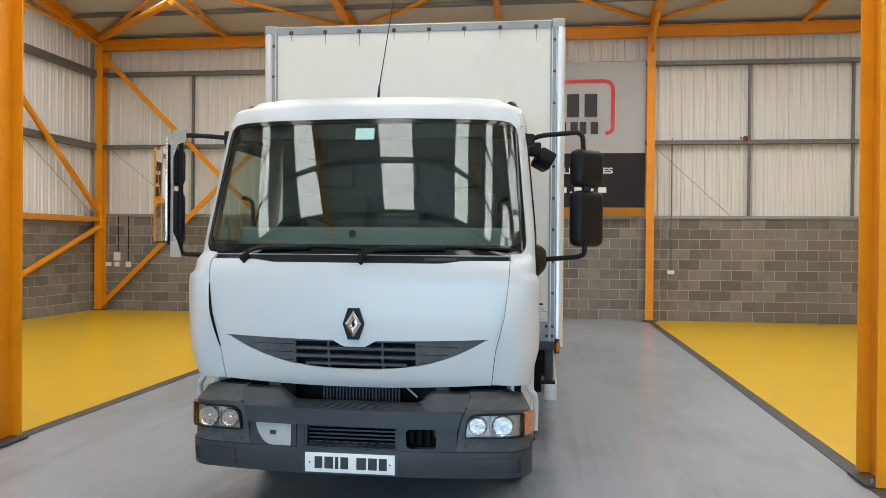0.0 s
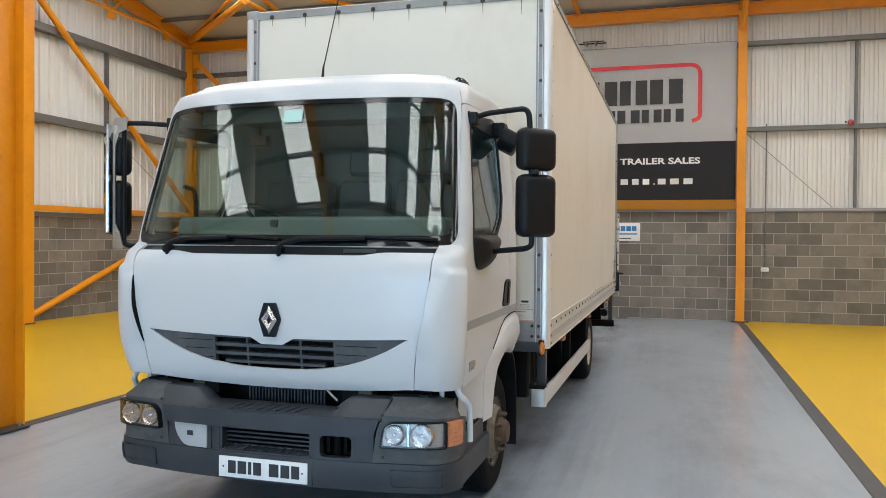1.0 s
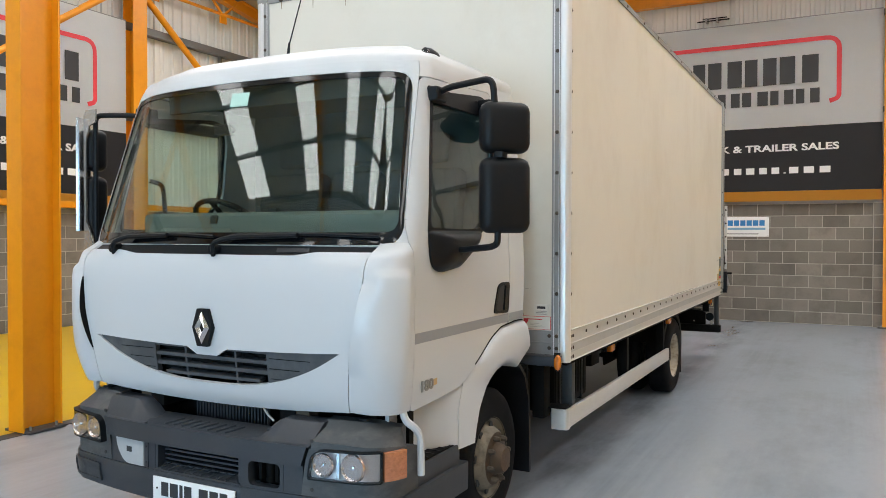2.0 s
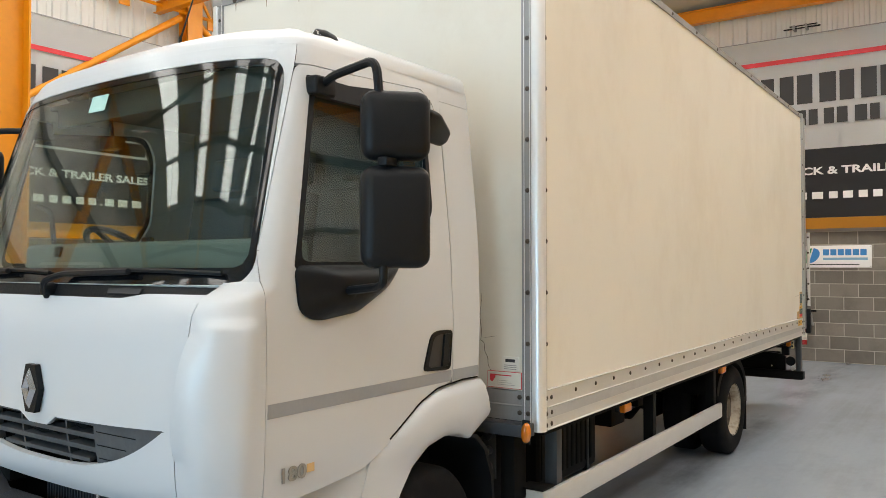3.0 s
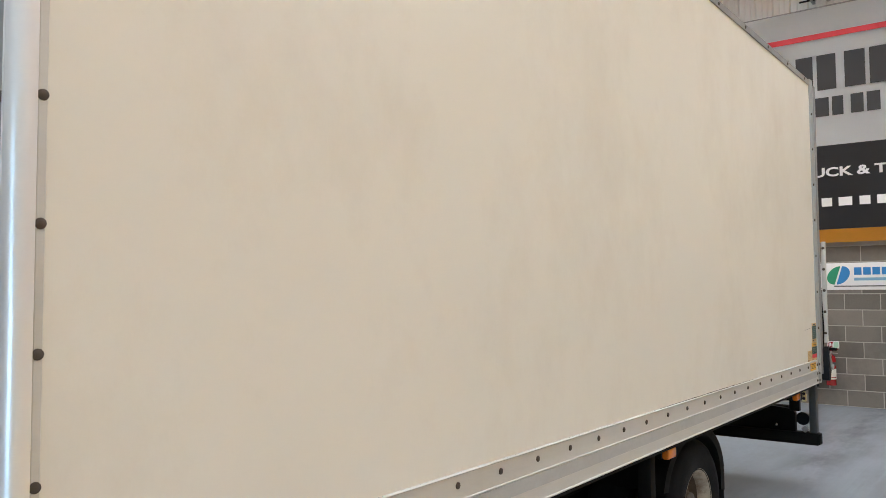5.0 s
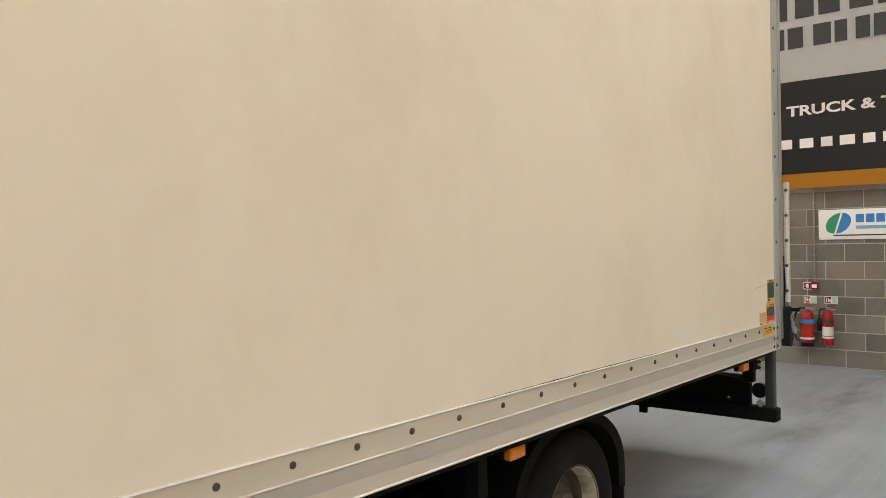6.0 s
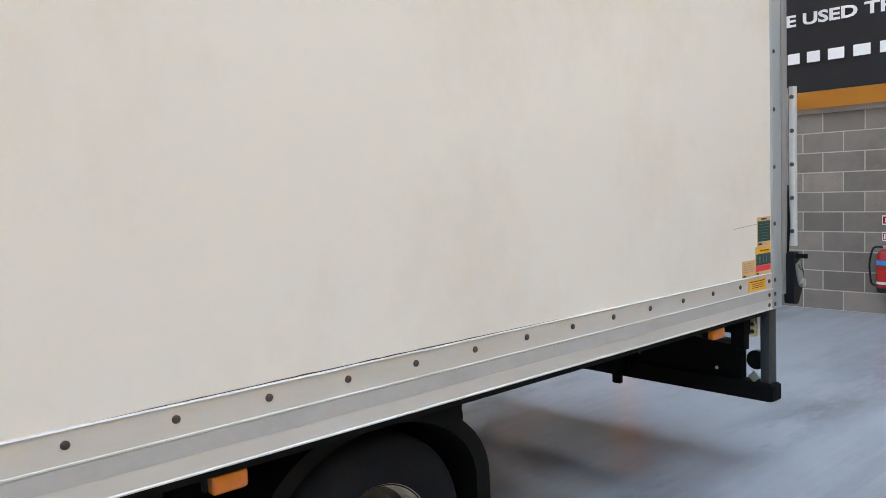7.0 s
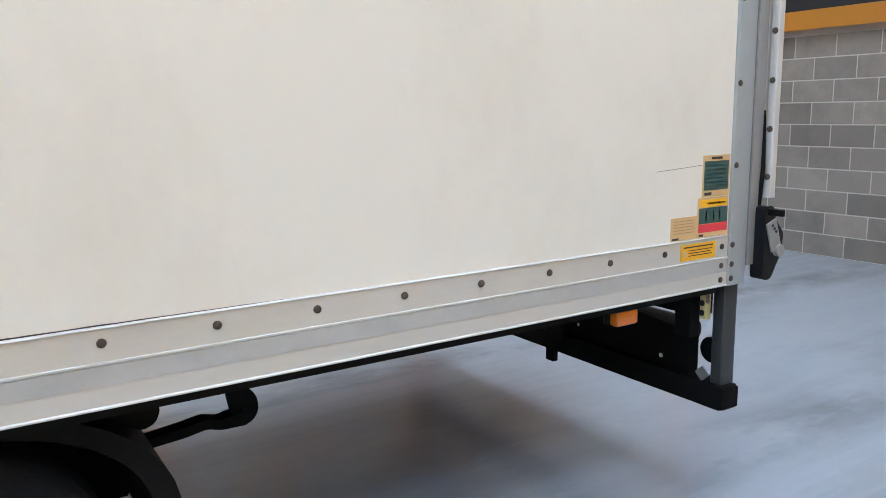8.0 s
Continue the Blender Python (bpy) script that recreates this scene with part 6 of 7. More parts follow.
# lower cab sides: white step wells and wheel arch fenders
ARCH = [(5.285, 0.56), (5.30, 0.62), (5.345, 0.73), (5.43, 0.83), (5.54, 0.893), (5.665, 0.915), (5.77, 0.905), (5.86, 0.868), (5.93, 0.902), (6.02, 0.945)]
UPPER = [(5.13, 0.56), (5.135, 0.78), (5.19, 0.912), (5.33, 0.994), (5.475, 1.083), (5.60, 1.128), (5.80, 1.143), (5.945, 1.140)]
for sg in (-1, 1):
    xo = XC + sg * 1.02

    def along(pts, s):
        ds = [0.0]
        for p, q in zip(pts, pts[1:]):
            ds.append(ds[-1] + math.hypot(q[0] - p[0], q[1] - p[1]))
        d = s * ds[-1]
        for j in range(len(pts) - 1):
            if d <= ds[j + 1] + 1e-9:
                return lerp2(pts[j], pts[j + 1], (d - ds[j]) / (ds[j + 1] - ds[j]))
        return pts[-1]
    bm = bmesh.new()
    NS = 40
    cols_ = []
    for i in range(NS + 1):
        s = i / NS
        p, q = along(ARCH, s), along(UPPER, s)
        ring_ = []
        for k in range(7):
            t = (0.0, 0.06, 0.2, 0.5, 0.8, 0.95, 1.0)[k]
            y, z = lerp2(p, q, t)
            bul = 0.032 * ease((s - 0.22) / 0.3) * (1 - abs(2 * t - 1) ** 4) - 0.018 * (1 if t == 1 else t * (1 - ease((s - 0.22) / 0.3)))
            ring_.append(Vector((xo + sg * bul, y, z)))
        ring_.append(Vector((xo - sg * 0.12, q[0], q[1])))
        ring_.append(Vector((xo - sg * 0.12, p[0], p[1])))
        cols_.append([bm.verts.new(v) for v in ring_])
    for a, b in zip(cols_, cols_[1:]):
        for k in range(9):
            bm.faces.new((a[k], a[(k + 1) % 9], b[(k + 1) % 9], b[k]))
    bm.faces.new(cols_[0])
    bm.faces.new(cols_[-1][::-1])
    fender = part("wheel_fender", bm, M_PAINT, truck, "white wheel arch fender", smooth=45)
    # black tube on the skin paints the shade of the fender joint
    part("fender_gap", tube([(XC + sg * (smooth_at(WIDTH, z) + 0.001), y, z + 0.005) for y, z in [along(UPPER, 0.4 + 0.6 * i / 24) for i in range(25)] if y < REAR_Y - 0.02], 0.0038, 6), M_BLACK, fender, "black strip painting the shade between fender and door")
# step well: a panel that swings out from the lamp to the fender's front edge
    well = [(xo - sg * (0.135 - 0.115 * ease((y - 4.86) / 0.30) - 0.03 * ease((4.68 - y) / 0.07)), y) for y in zs(4.60, 5.165, 18)]
    well += [(x - sg * 0.02, y) for x, y in well[::-1]]
    part("step_well", prism(well, "z", 0.585, 0.90), M_PAINT, truck, "white step well panel", smooth=60)
    # inner arch and black mudflap behind the wheel
    inner = [(5.95 + 0.0, 0.87), (6.03, 0.80), (6.09, 0.66), (6.11, 0.45), (6.115, 0.20)]
    bm = bmesh.new()
    x0, x1 = xo - sg * 0.01, xo - sg * 0.36
    rr = []
    for y, z in [(5.86, 0.895)] + inner:
        rr.append([bm.verts.new((x0, y, z)), bm.verts.new((x1, y, z)), bm.verts.new((x1, y - 0.02, z - 0.012)), bm.verts.new((x0, y - 0.02, z - 0.012))])
    for a, b in zip(rr, rr[1:]):
        for k in range(4):
            bm.faces.new((a[k], a[(k + 1) % 4], b[(k + 1) % 4], b[k]))
    bm.faces.new(rr[0])
    bm.faces.new(rr[-1][::-1])
    part("mudflap", bm, M_BLACKP, truck, "black plastic inner arch and mudflap", smooth=50)
    part("arch_liner", box(min(xo - sg * 0.40, xo - sg * 0.38), max(xo - sg * 0.40, xo - sg * 0.38), 5.15, 6.1, 0.35, 1.05), M_BLACK, truck)


# ---- wheels ----
def wheel(x, y, sg, front, r=0.388):
    """sg: the side the outer face looks to."""
    w = 0.225
    xin = x - sg * w
    hub = part("wheel", lathe([(0, 0.0), (0, 0.12), (0.05, 0.13), (0.06, 0.0)], (x - sg * (0.10 if front else 0.16), y, r), "x", 24, sg), M_RUSTY, truck, "road wheel with rusty rim")
    tp = [(-0.004, 0.219), (0.0, 0.235), (0.012, 0.30), (0.006, 0.345), (-0.012, 0.372), (-0.035, r), (-w + 0.035, r), (-w + 0.012, 0.372), (-w, 0.33), (-w, 0.222)]
    part("tyre", lathe([(-0.012 + a, b) for a, b in tp], (x, y, r), "x", 56, sg, False), M_RUBBER, hub, "worn black rubber tyre", smooth=40)
    for k in range(4):
        g = -0.06 - k * 0.036
        part("tread_band", lathe([(g, r + 0.001), (g - 0.024, r + 0.001)], (x, y, r), "x", 56, sg, False), M_RUBBER, hub)
    if front:
        rp = [(-0.022, 0.220), (-0.012, 0.226), (-0.03, 0.213), (-0.05, 0.19), (-0.005, 0.165), (0.018, 0.145), (0.02, 0.09), (0.055, 0.08), (0.078, 0.065), (0.085, 0.0)]
        nx, nr, nl = 0.02, 0.118, 0.038
    else:
        rp = [(-0.022, 0.220), (-0.012, 0.226), (-0.03, 0.213), (-0.09, 0.200), (-0.135, 0.185), (-0.14, 0.15), (-0.14, 0.10), (-0.06, 0.085), (-0.05, 0.0)]
        nx, nr, nl = -0.14, 0.135, 0.03
    cut_at = 5 if front else 3
    part("rim", lathe(rp[:cut_at + 1], (x, y, r), "x", 48, sg, False), M_SCALE if front else M_RIM, hub, "flaking cream and brown steel rim" if front else "rust-stained cream steel rim", smooth=35)
    part("rim_centre", lathe(rp[cut_at:], (x, y, r), "x", 48, sg, False), M_HUB if front else M_RUSTY, hub, "tan rusty hub" if front else "dark rusty wheel centre", smooth=35)
    if front:
        for k in range(8):
            a = 2 * math.pi * (k + 0.8) / 8
            part("hand_hole", placed(lathe([(-0.004, 0.023), (0.004, 0.021), (0.005, 0.0)], (0, 0, 0), "x", 14, sg), pose(x - sg * 0.026, y + 0.18 * math.cos(a), r + 0.18 * math.sin(a))), M_INK, hub, "dark hole in the rim")
    nut = finish(lathe([(0, 0.016), (nl * 0.6, 0.016), (nl, 0.010), (nl, 0.0)], (0, 0, 0), "x", 6, sg), "nut", M_RUSTY, 30)
    for k in range(8):
        a = 2 * math.pi * (k + 0.3) / 8
        mesh_part("nut", nut, hub, (x + sg * nx, y + nr * math.cos(a), r + nr * math.sin(a)))


FY, RY = 5.63, 10.03
wheel(-0.115, FY, 1, True)
wheel(2 * XC + 0.115, FY, -1, True)
wheel(0.04, RY, 1, False)
wheel(0.04 - 0.30, RY, 1, False)
wheel(2 * XC - 0.04, RY, -1, False)
wheel(2 * XC - 0.04 + 0.30, RY, -1, False)
part("front_axle", box(XC - 0.75, XC + 0.75, FY - 0.05, FY + 0.05, 0.30, 0.42, 0.03), M_BLACK, truck, "black front axle")
axle = part("rear_axle", lathe([(-0.75, 0.07), (-0.25, 0.08), (-0.16, 0.19), (0.16, 0.19), (0.25, 0.08), (0.75, 0.07)], (XC, RY, 0.388), "x", 20), M_BLACK, truck, "black rear axle")
for sg in (-1, 1):
    # black mudguard over the rear wheels
    bm = bmesh.new()
    rr = []
    xa, xb = XC + sg * 1.085, XC + sg * 0.46
    for k in range(23):
        a = radians(-20 + 190 * k / 22)
        ca = 1.0 if a < 0 else math.cos(a)
        y, z = RY + 0.053 + 0.497 * ca, 0.50 + 0.345 * math.sin(a)
        y2, z2 = RY + 0.053 + 0.43 * ca, 0.50 + 0.295 * math.sin(a)
        rr.append([bm.verts.new((xa, y, z)), bm.verts.new((xb, y, z)), bm.verts.new((xb, y2, z2)), bm.verts.new((xa, y2, z2))])
    for a, b in zip(rr, rr[1:]):
        for k in range(4):
            bm.faces.new((a[k], a[(k + 1) % 4], b[(k + 1) % 4], b[k]))
    bm.faces.new(rr[0])
    bm.faces.new(rr[-1][::-1])
    guard = part("mudguard", bm, M_BLACK, truck, "black plastic rear mudguard", smooth=40)
    part("mudguard_flap", box(min(xa, xb), max(xa, xb), RY + 0.530, RY + 0.543, 0.12, 0.42, 0.004), M_BLACKP, guard)
    inner = [(RY + 0.053 + 0.49 * math.cos(a), 0.43 + 0.41 * math.sin(a)) for a in zs(radians(-20), radians(200), 28)]
    part("inner_wall", prism(inner, "x", XC + sg * 0.475 - 0.008, XC + sg * 0.475 + 0.008), M_BLACK, guard)
    part("mudguard_catch", box(XC + sg * 1.0 - 0.02, XC + sg * 1.0 + 0.02, RY + 0.28, RY + 0.35, 0.79, 0.83, 0.008), M_BLACKP, guard)
    # chassis rail, spring
    part("chassis_rail", box(XC + sg * 0.40 - 0.035, XC + sg * 0.40 + 0.035, 4.75, 12.72, 0.60, 0.82, 0.01), M_BLACK, truck, "black chassis rail")
    for k in range(4):
        part("spring_leaf", box(XC + sg * 0.50 - 0.035, XC + sg * 0.50 + 0.035, RY - 0.70 + k * 0.14, RY + 0.58 - k * 0.12, 0.47 + k * 0.018 - 0.02, 0.486 + k * 0.018 - 0.02, 0.003), M_BLACK, truck)
    # rear spring shackle: hanger plate with a round eye, and the spring's end
    hx = XC + sg * 0.475
    stay = part("spring_hanger", prism(round_poly([(10.86, 0.72), (10.945, 0.72), (10.948, 0.60), (10.995, 0.55), (11.002, 0.49), (10.97, 0.448), (10.92, 0.448), (10.905, 0.50), (10.89, 0.585)], 0.024, 4), "x", hx - 0.02, hx + 0.02), M_BLACK, truck, "black spring hanger with a round eye")
    part("spring_end", prism(round_poly([(10.955, 0.508), (10.86, 0.487), (10.81, 0.502), (10.73, 0.489), (10.5, 0.464), (10.5, 0.435), (10.74, 0.455), (10.81, 0.468), (10.86, 0.453), (10.955, 0.451)], 0.012, 3), "x", hx - 0.035, hx + 0.035), M_BLACK, stay)
    part("eye_bolt", lathe([(0, 0.013), (0.007, 0.013), (0.01, 0.006), (0.01, 0.0)], (hx + sg * 0.02, 10.945, 0.495), "x", 12, sg), M_BLACKP, stay)
    part("mudguard_bracket", prism(round_poly([(RY + 0.38, 0.83), (RY + 0.49, 0.79), (RY + 0.54, 0.745), (RY + 0.525, 0.705), (RY + 0.49, 0.69), (RY + 0.40, 0.73)], 0.015, 3), "x", XC + sg * 0.93 - 0.03, XC + sg * 0.93 + 0.03), M_BLACK, guard)
for y in (6.4, 7.6, 8.8, 9.4, 10.7, 11.6, 12.5):
    part("cross_member", box(XC - 0.38, XC + 0.38, y - 0.04, y + 0.04, 0.62, 0.80, 0.01), M_BLACK, truck)
for y in [6.5 + 0.47 * i for i in range(13)]:
    part("bearer", box(XC - 1.0, XC + 1.0, y - 0.03, y + 0.03, 0.80, 0.875, 0.006), M_BLACK, truck, "dark cross bearer under the box")
part("gearbox", box(XC - 0.22, XC + 0.22, 5.7, 6.7, 0.42, 0.80, 0.08, 3), M_BLACK, truck)
part("prop_shaft", tube([(XC, 6.7, 0.55), (XC, RY - 0.2, 0.42)], 0.05, 12), M_BLACK, truck)
tank = part("fuel_tank", box(-0.62, -0.10, 6.60, 7.36, 0.44, 0.845, 0.04, 3), M_BLACK, truck, "black tank behind the side guard")
for y in (6.72, 7.20):
    part("strap", box(-0.63, -0.094, y, y + 0.03, 0.435, 0.85, 0.004), M_BLACKP, tank)
for k in range(11):
    part("tank_rib", box(-0.103, -0.095, 6.63 + 0.062 * k, 6.67 + 0.062 * k, 0.50, 0.79, 0.004), M_BLACK, tank)
# added far-side boxes, unseen, that keep light off the floor below
part("battery_box", box(2 * XC + 0.10, 2 * XC + 0.60, 6.5, 7.5, 0.31, 0.82, 0.02), M_BLACK, truck)
part("spare_tank", box(2 * XC + 0.10, 2 * XC + 0.62, 7.62, 9.1, 0.30, 0.80, 0.06, 3), M_BLACK, truck)
part("air_tank", lathe([(-0.35, 0.0), (-0.34, 0.08), (-0.3, 0.12), (0.3, 0.12), (0.34, 0.08), (0.35, 0.0)], (-0.55, 7.6, 0.66), "y", 20), M_BLACK, truck)
for i, (x, y, z, dx, dy, dz) in enumerate(((-0.28, 6.30, 0.62, 0.1, 0.08, 0.16), (-0.36, 6.20, 0.56, 0.05, 0.03, 0.12), (-0.3, 8.0, 0.66, 0.08, 0.12, 0.1), (-0.5, 8.6, 0.66, 0.1, 0.2, 0.12), (-0.25, 8.35, 0.72, 0.06, 0.06, 0.08))):
    part("valve_block", box(x - dx, x + dx, y - dy, y + dy, z - dz, z + dz, 0.015), M_BLACK, truck)
for i, (y0, y1) in enumerate(((6.2, 6.9), (7.1, 8.3), (8.2, 9.3))):
    part("hose", tube(rounded([(-0.35, y0, 0.78), (-0.3, (y0 + y1) / 2, 0.66 - 0.02 * i), (-0.38, y1, 0.77)], 0.3, 8), 0.012, 6), M_BLACK, truck)
part("valve_bracket", box(-0.20, -0.13, 6.20, 6.212, 0.60, 0.85, 0.003), M_LEG, truck, "dull steel valve bracket")
for z in (0.66, 0.74, 0.81):
    part("valve", lathe([(0.0, 0.022), (0.03, 0.022), (0.036, 0.012), (0.06, 0.011), (0.062, 0.0)], (-0.165, 6.20, z), "y", 12, -1), M_LEG, truck, "small dirty air valve")
# side guards
for sg in (1, -1):
    xo = XC + sg * 1.19
    lo_, hi_ = sorted((xo, xo - sg * 0.03))
    g = part("side_guard", box(lo_, hi_, 6.32, 9.38, 0.43, 0.548, 0.012), M_ALU, truck, "silver side guard rail")
    ends = sorted((xo - sg * 0.16, xo))
    part("end_cap", prism(round_poly([(xo - sg * 0.105, 6.272), (xo - sg * 0.012, 6.272), (xo, 6.285), (xo, 6.34), (xo - sg * 0.03, 6.34), (xo - sg * 0.03, 6.31), (xo - sg * 0.105, 6.31)], 0.008, 2), "z", 0.425, 0.551), M_ALU, g, "square silver rail end")
    part("end_plate", box(min(xo - sg * 0.15, xo - sg * 0.012), max(xo - sg * 0.15, xo - sg * 0.012), 6.28, 6.40, 0.552, 0.562, 0.003), M_BLACK, g, "black plate on the rail end")
    for y in (6.50, 7.9, 9.28):
        a_, b_ = sorted((xo - sg * 0.10, xo - sg * 0.032))
        part("guard_bracket", box(a_, b_, y - 0.03, y + 0.03, 0.44, 0.86, 0.004), M_LEG if y < 7 else M_BLACK, g, "dark guard bracket")


# ---- box body ----
BX0, BX1, BY0, BY1, BZ0, BZ1 = -2.283, 0.135, 6.19, 12.715, 0.862, 3.42
body = part("box_floor", box(BX0 + 0.03, BX1 - 0.03, BY0 + 0.05, BY1 - 0.03, 0.88, 1.0), M_BLACK, truck, "box floor")
front_wall = part("front_wall", box(BX0 + 0.10, BX1 - 0.10, BY0 + 0.006, BY0 + 0.04, 1.05, BZ1 - 0.07), M_GRP, truck, "off-white box front wall")
part("front_rail", prism([(BY0 + 0.03, 0.905), (BY0 - 0.004, 0.905), (BY0 - 0.004, 0.975), (BY0 - 0.010, 0.978), (BY0 - 0.004, 0.983), (BY0 - 0.004, 1.048), (BY0 + 0.03, 1.048)], "x", BX0 + 0.10, BX1 - 0.105), M_DULL, truck, "dull aluminium rail along the box front")
side_r = part("side_wall", box(BX1 - 0.034, BX1 - 0.006, BY0 + 0.052, BY1 - 0.105, 1.05, BZ1 - 0.05), M_GRP, truck, "cream-white box side panel, faintly stained")
side_l = part("side_wall", box(BX0 + 0.006, BX0 + 0.034, BY0 + 0.052, BY1 - 0.105, 1.05, BZ1 - 0.05), M_GRP, truck, "cream-white box side panel")
part("box_roof", box(BX0 + 0.03, BX1 - 0.03, BY0 + 0.04, BY1 - 0.03, BZ1 - 0.04, BZ1 - 0.012), M_GRP, truck, "white box roof")
part("rear_door", box(BX0 + 0.08, BX1 - 0.08, BY1 - 0.05, BY1 - 0.015, 0.95, BZ1 - 0.12), M_GRP, truck, "white rear shutter")


def rail_profile(sg):
    x = BX1 if sg > 0 else BX0
    return [(x - sg * 0.03, 0.862), (x - sg * 0.002, 0.862), (x + sg * 0.006, 0.864), (x + sg * 0.006, 0.868), (x + sg * 0.001, 0.871), (x + sg * 0.001, 0.915), (x, 0.922), (x, 0.966),
            (x + sg * 0.004, 0.971), (x + sg * 0.004, 0.975), (x, 0.977), (x, 1.053), (x + sg * 0.003, 1.055), (x + sg * 0.003, 1.057), (x - sg * 0.004, 1.060), (x - sg * 0.03, 1.060)]


rivet_y = finish(lathe([(0.0, 0.0115), (0.003, 0.011), (0.006, 0.0055), (0.0065, 0.0)], (0, 0, 0), "x", 12, 1), "rivet", M_RIVET, 40)
rivet_yl = finish(lathe([(0.0, 0.0115), (0.003, 0.011), (0.006, 0.0055), (0.0065, 0.0)], (0, 0, 0), "x", 12, -1), "rivet", M_RIVET, 40)
rivet_f = finish(lathe([(0.0, 0.012), (0.004, 0.011), (0.0075, 0.006), (0.008, 0.0)], (0, 0, 0), "y", 12, -1), "rivet", M_RIVET, 40)
for sg, rv in ((1, rivet_y), (-1, rivet_yl)):
    xr = BX1 if sg > 0 else BX0
    rail = part("bottom_rail", prism(rail_profile(sg), "y", BY0 + 0.054, BY1 - 0.108), M_ALU, truck, "weathered aluminium bottom rail with rivets", smooth=0)
    # added strip that paints the floor's grey reflection along the rail
    part("rail_band", box(min(xr - sg * 0.012, xr + sg * 0.0022), max(xr - sg * 0.012, xr + sg * 0.0022), BY0 + 0.056, BY1 - 0.11, 0.919, 0.967), M_REFLECT_BAND, rail, "dull grey band painting the floor's reflection in the rail")
    y = BY0 + 0.10
    mesh_part("rivet", rv, rail, (xr, y, 1.018))
    for z in (0.945, 0.89):
        mesh_part("rivet", rv, rail, (xr + sg * 0.001, y, z))
    for y in [6.565 + 0.25 * k for k in range(10)] + [9.065 + 0.2665 * k for k in range(13)]:
        mesh_part("rivet", rv, rail, (xr, y, 1.021))
    for z in (1.018, 0.945, 0.89):
        mesh_part("rivet", rv, rail, (xr + sg * 0.001, 12.572, z))
    # dented upper lip of the rail
    bm, gb = bmesh.new(), bmesh.new()
    rows, seal, n_y = [], [], 220
    for i in range(n_y + 1):
        y = BY0 + 0.06 + (BY1 - 0.12 - BY0 - 0.06) * i / n_y
        hit = max(0.0, noise.noise(Vector((y * 0.55, 3.0 + sg, 0.0)))) * 2.2 * ease((y - 7.6) / 0.8)
        dx = sg * (0.0045 + 0.003 * hit * abs(noise.noise(Vector((y * 5.0, 7.0, 0.5)))))
        dz = 0.004 * hit * noise.noise(Vector((y * 6.5, 1.0, 2.0)))
        rows.append([bm.verts.new((xr + dx, y, 1.0555 + dz)), bm.verts.new((xr + dx + sg * 0.001, y, 1.057 + dz)), bm.verts.new((xr + dx, y, 1.0585 + dz)), bm.verts.new((xr - sg * 0.008, y, 1.0615)), bm.verts.new((xr - sg * 0.008, y, 1.048))])
        gz = 1.0605 + 0.0045 * min(1.0, hit * (0.4 + abs(noise.noise(Vector((y * 9.0, 2.0, 4.0))))))
        seal.append([gb.verts.new(v) for v in ((xr - sg * 0.0035, y, 1.0585), (xr - sg * 0.0035, y, gz), (xr - sg * 0.0075, y, gz), (xr - sg * 0.0075, y, 1.0585))])
    for mesh_, strip in ((bm, rows), (gb, seal)):
        m_ = len(strip[0])
        for p, q in zip(strip, strip[1:]):
            for k in range(m_):
                mesh_.faces.new((p[k], p[(k + 1) % m_], q[(k + 1) % m_], q[k]))
        mesh_.faces.new(strip[0])
        mesh_.faces.new(strip[-1][::-1])
    part("rail_lip", bm, M_ALU, rail, "bent and dented bright lip", smooth=30)
    part("rail_sealant", gb, M_RIVET, rail, "dark uneven sealant above the lip", smooth=30)
    part("runner", box(min(xr - sg * 0.065, xr - sg * 0.035), max(xr - sg * 0.065, xr - sg * 0.035), BY0 + 0.09, BY1 - 0.115, 0.828, 0.862, 0.004), M_BLACK, truck, "black runner under the box edge")
    # front corner post, rounded
    s = sg
    po = [(xr - s * 0.052, BY0 + 0.032), (xr - s * 0.052, BY0 - 0.004), (xr - s * 0.044, BY0 - 0.010)]
    po += [(xr - s * 0.028 + s * 0.038 * math.sin(a), BY0 + 0.028 - 0.038 * math.cos(a)) for a in zs(0.0, math.pi / 2, 8)]
    po += [(xr + s * 0.010, BY0 + 0.030), (xr + s * 0.004, BY0 + 0.032)]
    post = part("corner_post", prism(po if s > 0 else po[::-1], "z", BZ0, BZ1 - 0.06), M_POLISH, truck, "polished rounded aluminium corner post with riveted flanges", smooth=30)
    fl = sorted((xr - s * 0.105, xr - s * 0.0535))
    part("front_flange", box(fl[0], fl[1], BY0 - 0.0035, BY0 + 0.03, BZ0, BZ1 - 0.06, 0.002, 1), M_DULL, post, "dirty grey flange")
    for g0 in (0.092, 0.060):
        gl = sorted((xr - s * g0, xr - s * (g0 - 0.004)))
        part("flange_bead", box(gl[0], gl[1], BY0 - 0.0065, BY0 - 0.003, BZ0, BZ1 - 0.06, 0.001, 1), M_POLISH, post)
    fl = sorted((xr - s * 0.03, xr + s * 0.004))
    part("side_flange", box(fl[0], fl[1], BY0 + 0.033, BY0 + 0.052, BZ0, BZ1 - 0.06, 0.002, 1), M_ALU, post, "flange against the side panel")
    z = 1.28
    while z < 3.35:
        mesh_part("rivet", rivet_f, post, (xr - s * 0.072, BY0 - 0.003, z))
        mesh_part("rivet", rv, post, (xr + s * 0.004, BY0 + 0.042, z))
        z += 0.2475
    for z in (1.02, 0.945, 0.89):
        mesh_part("rivet", rivet_f, post, (xr - s * 0.072, BY0 - 0.003, z))
        mesh_part("rivet", rv, post, (xr + s * 0.004, BY0 + 0.042, z))
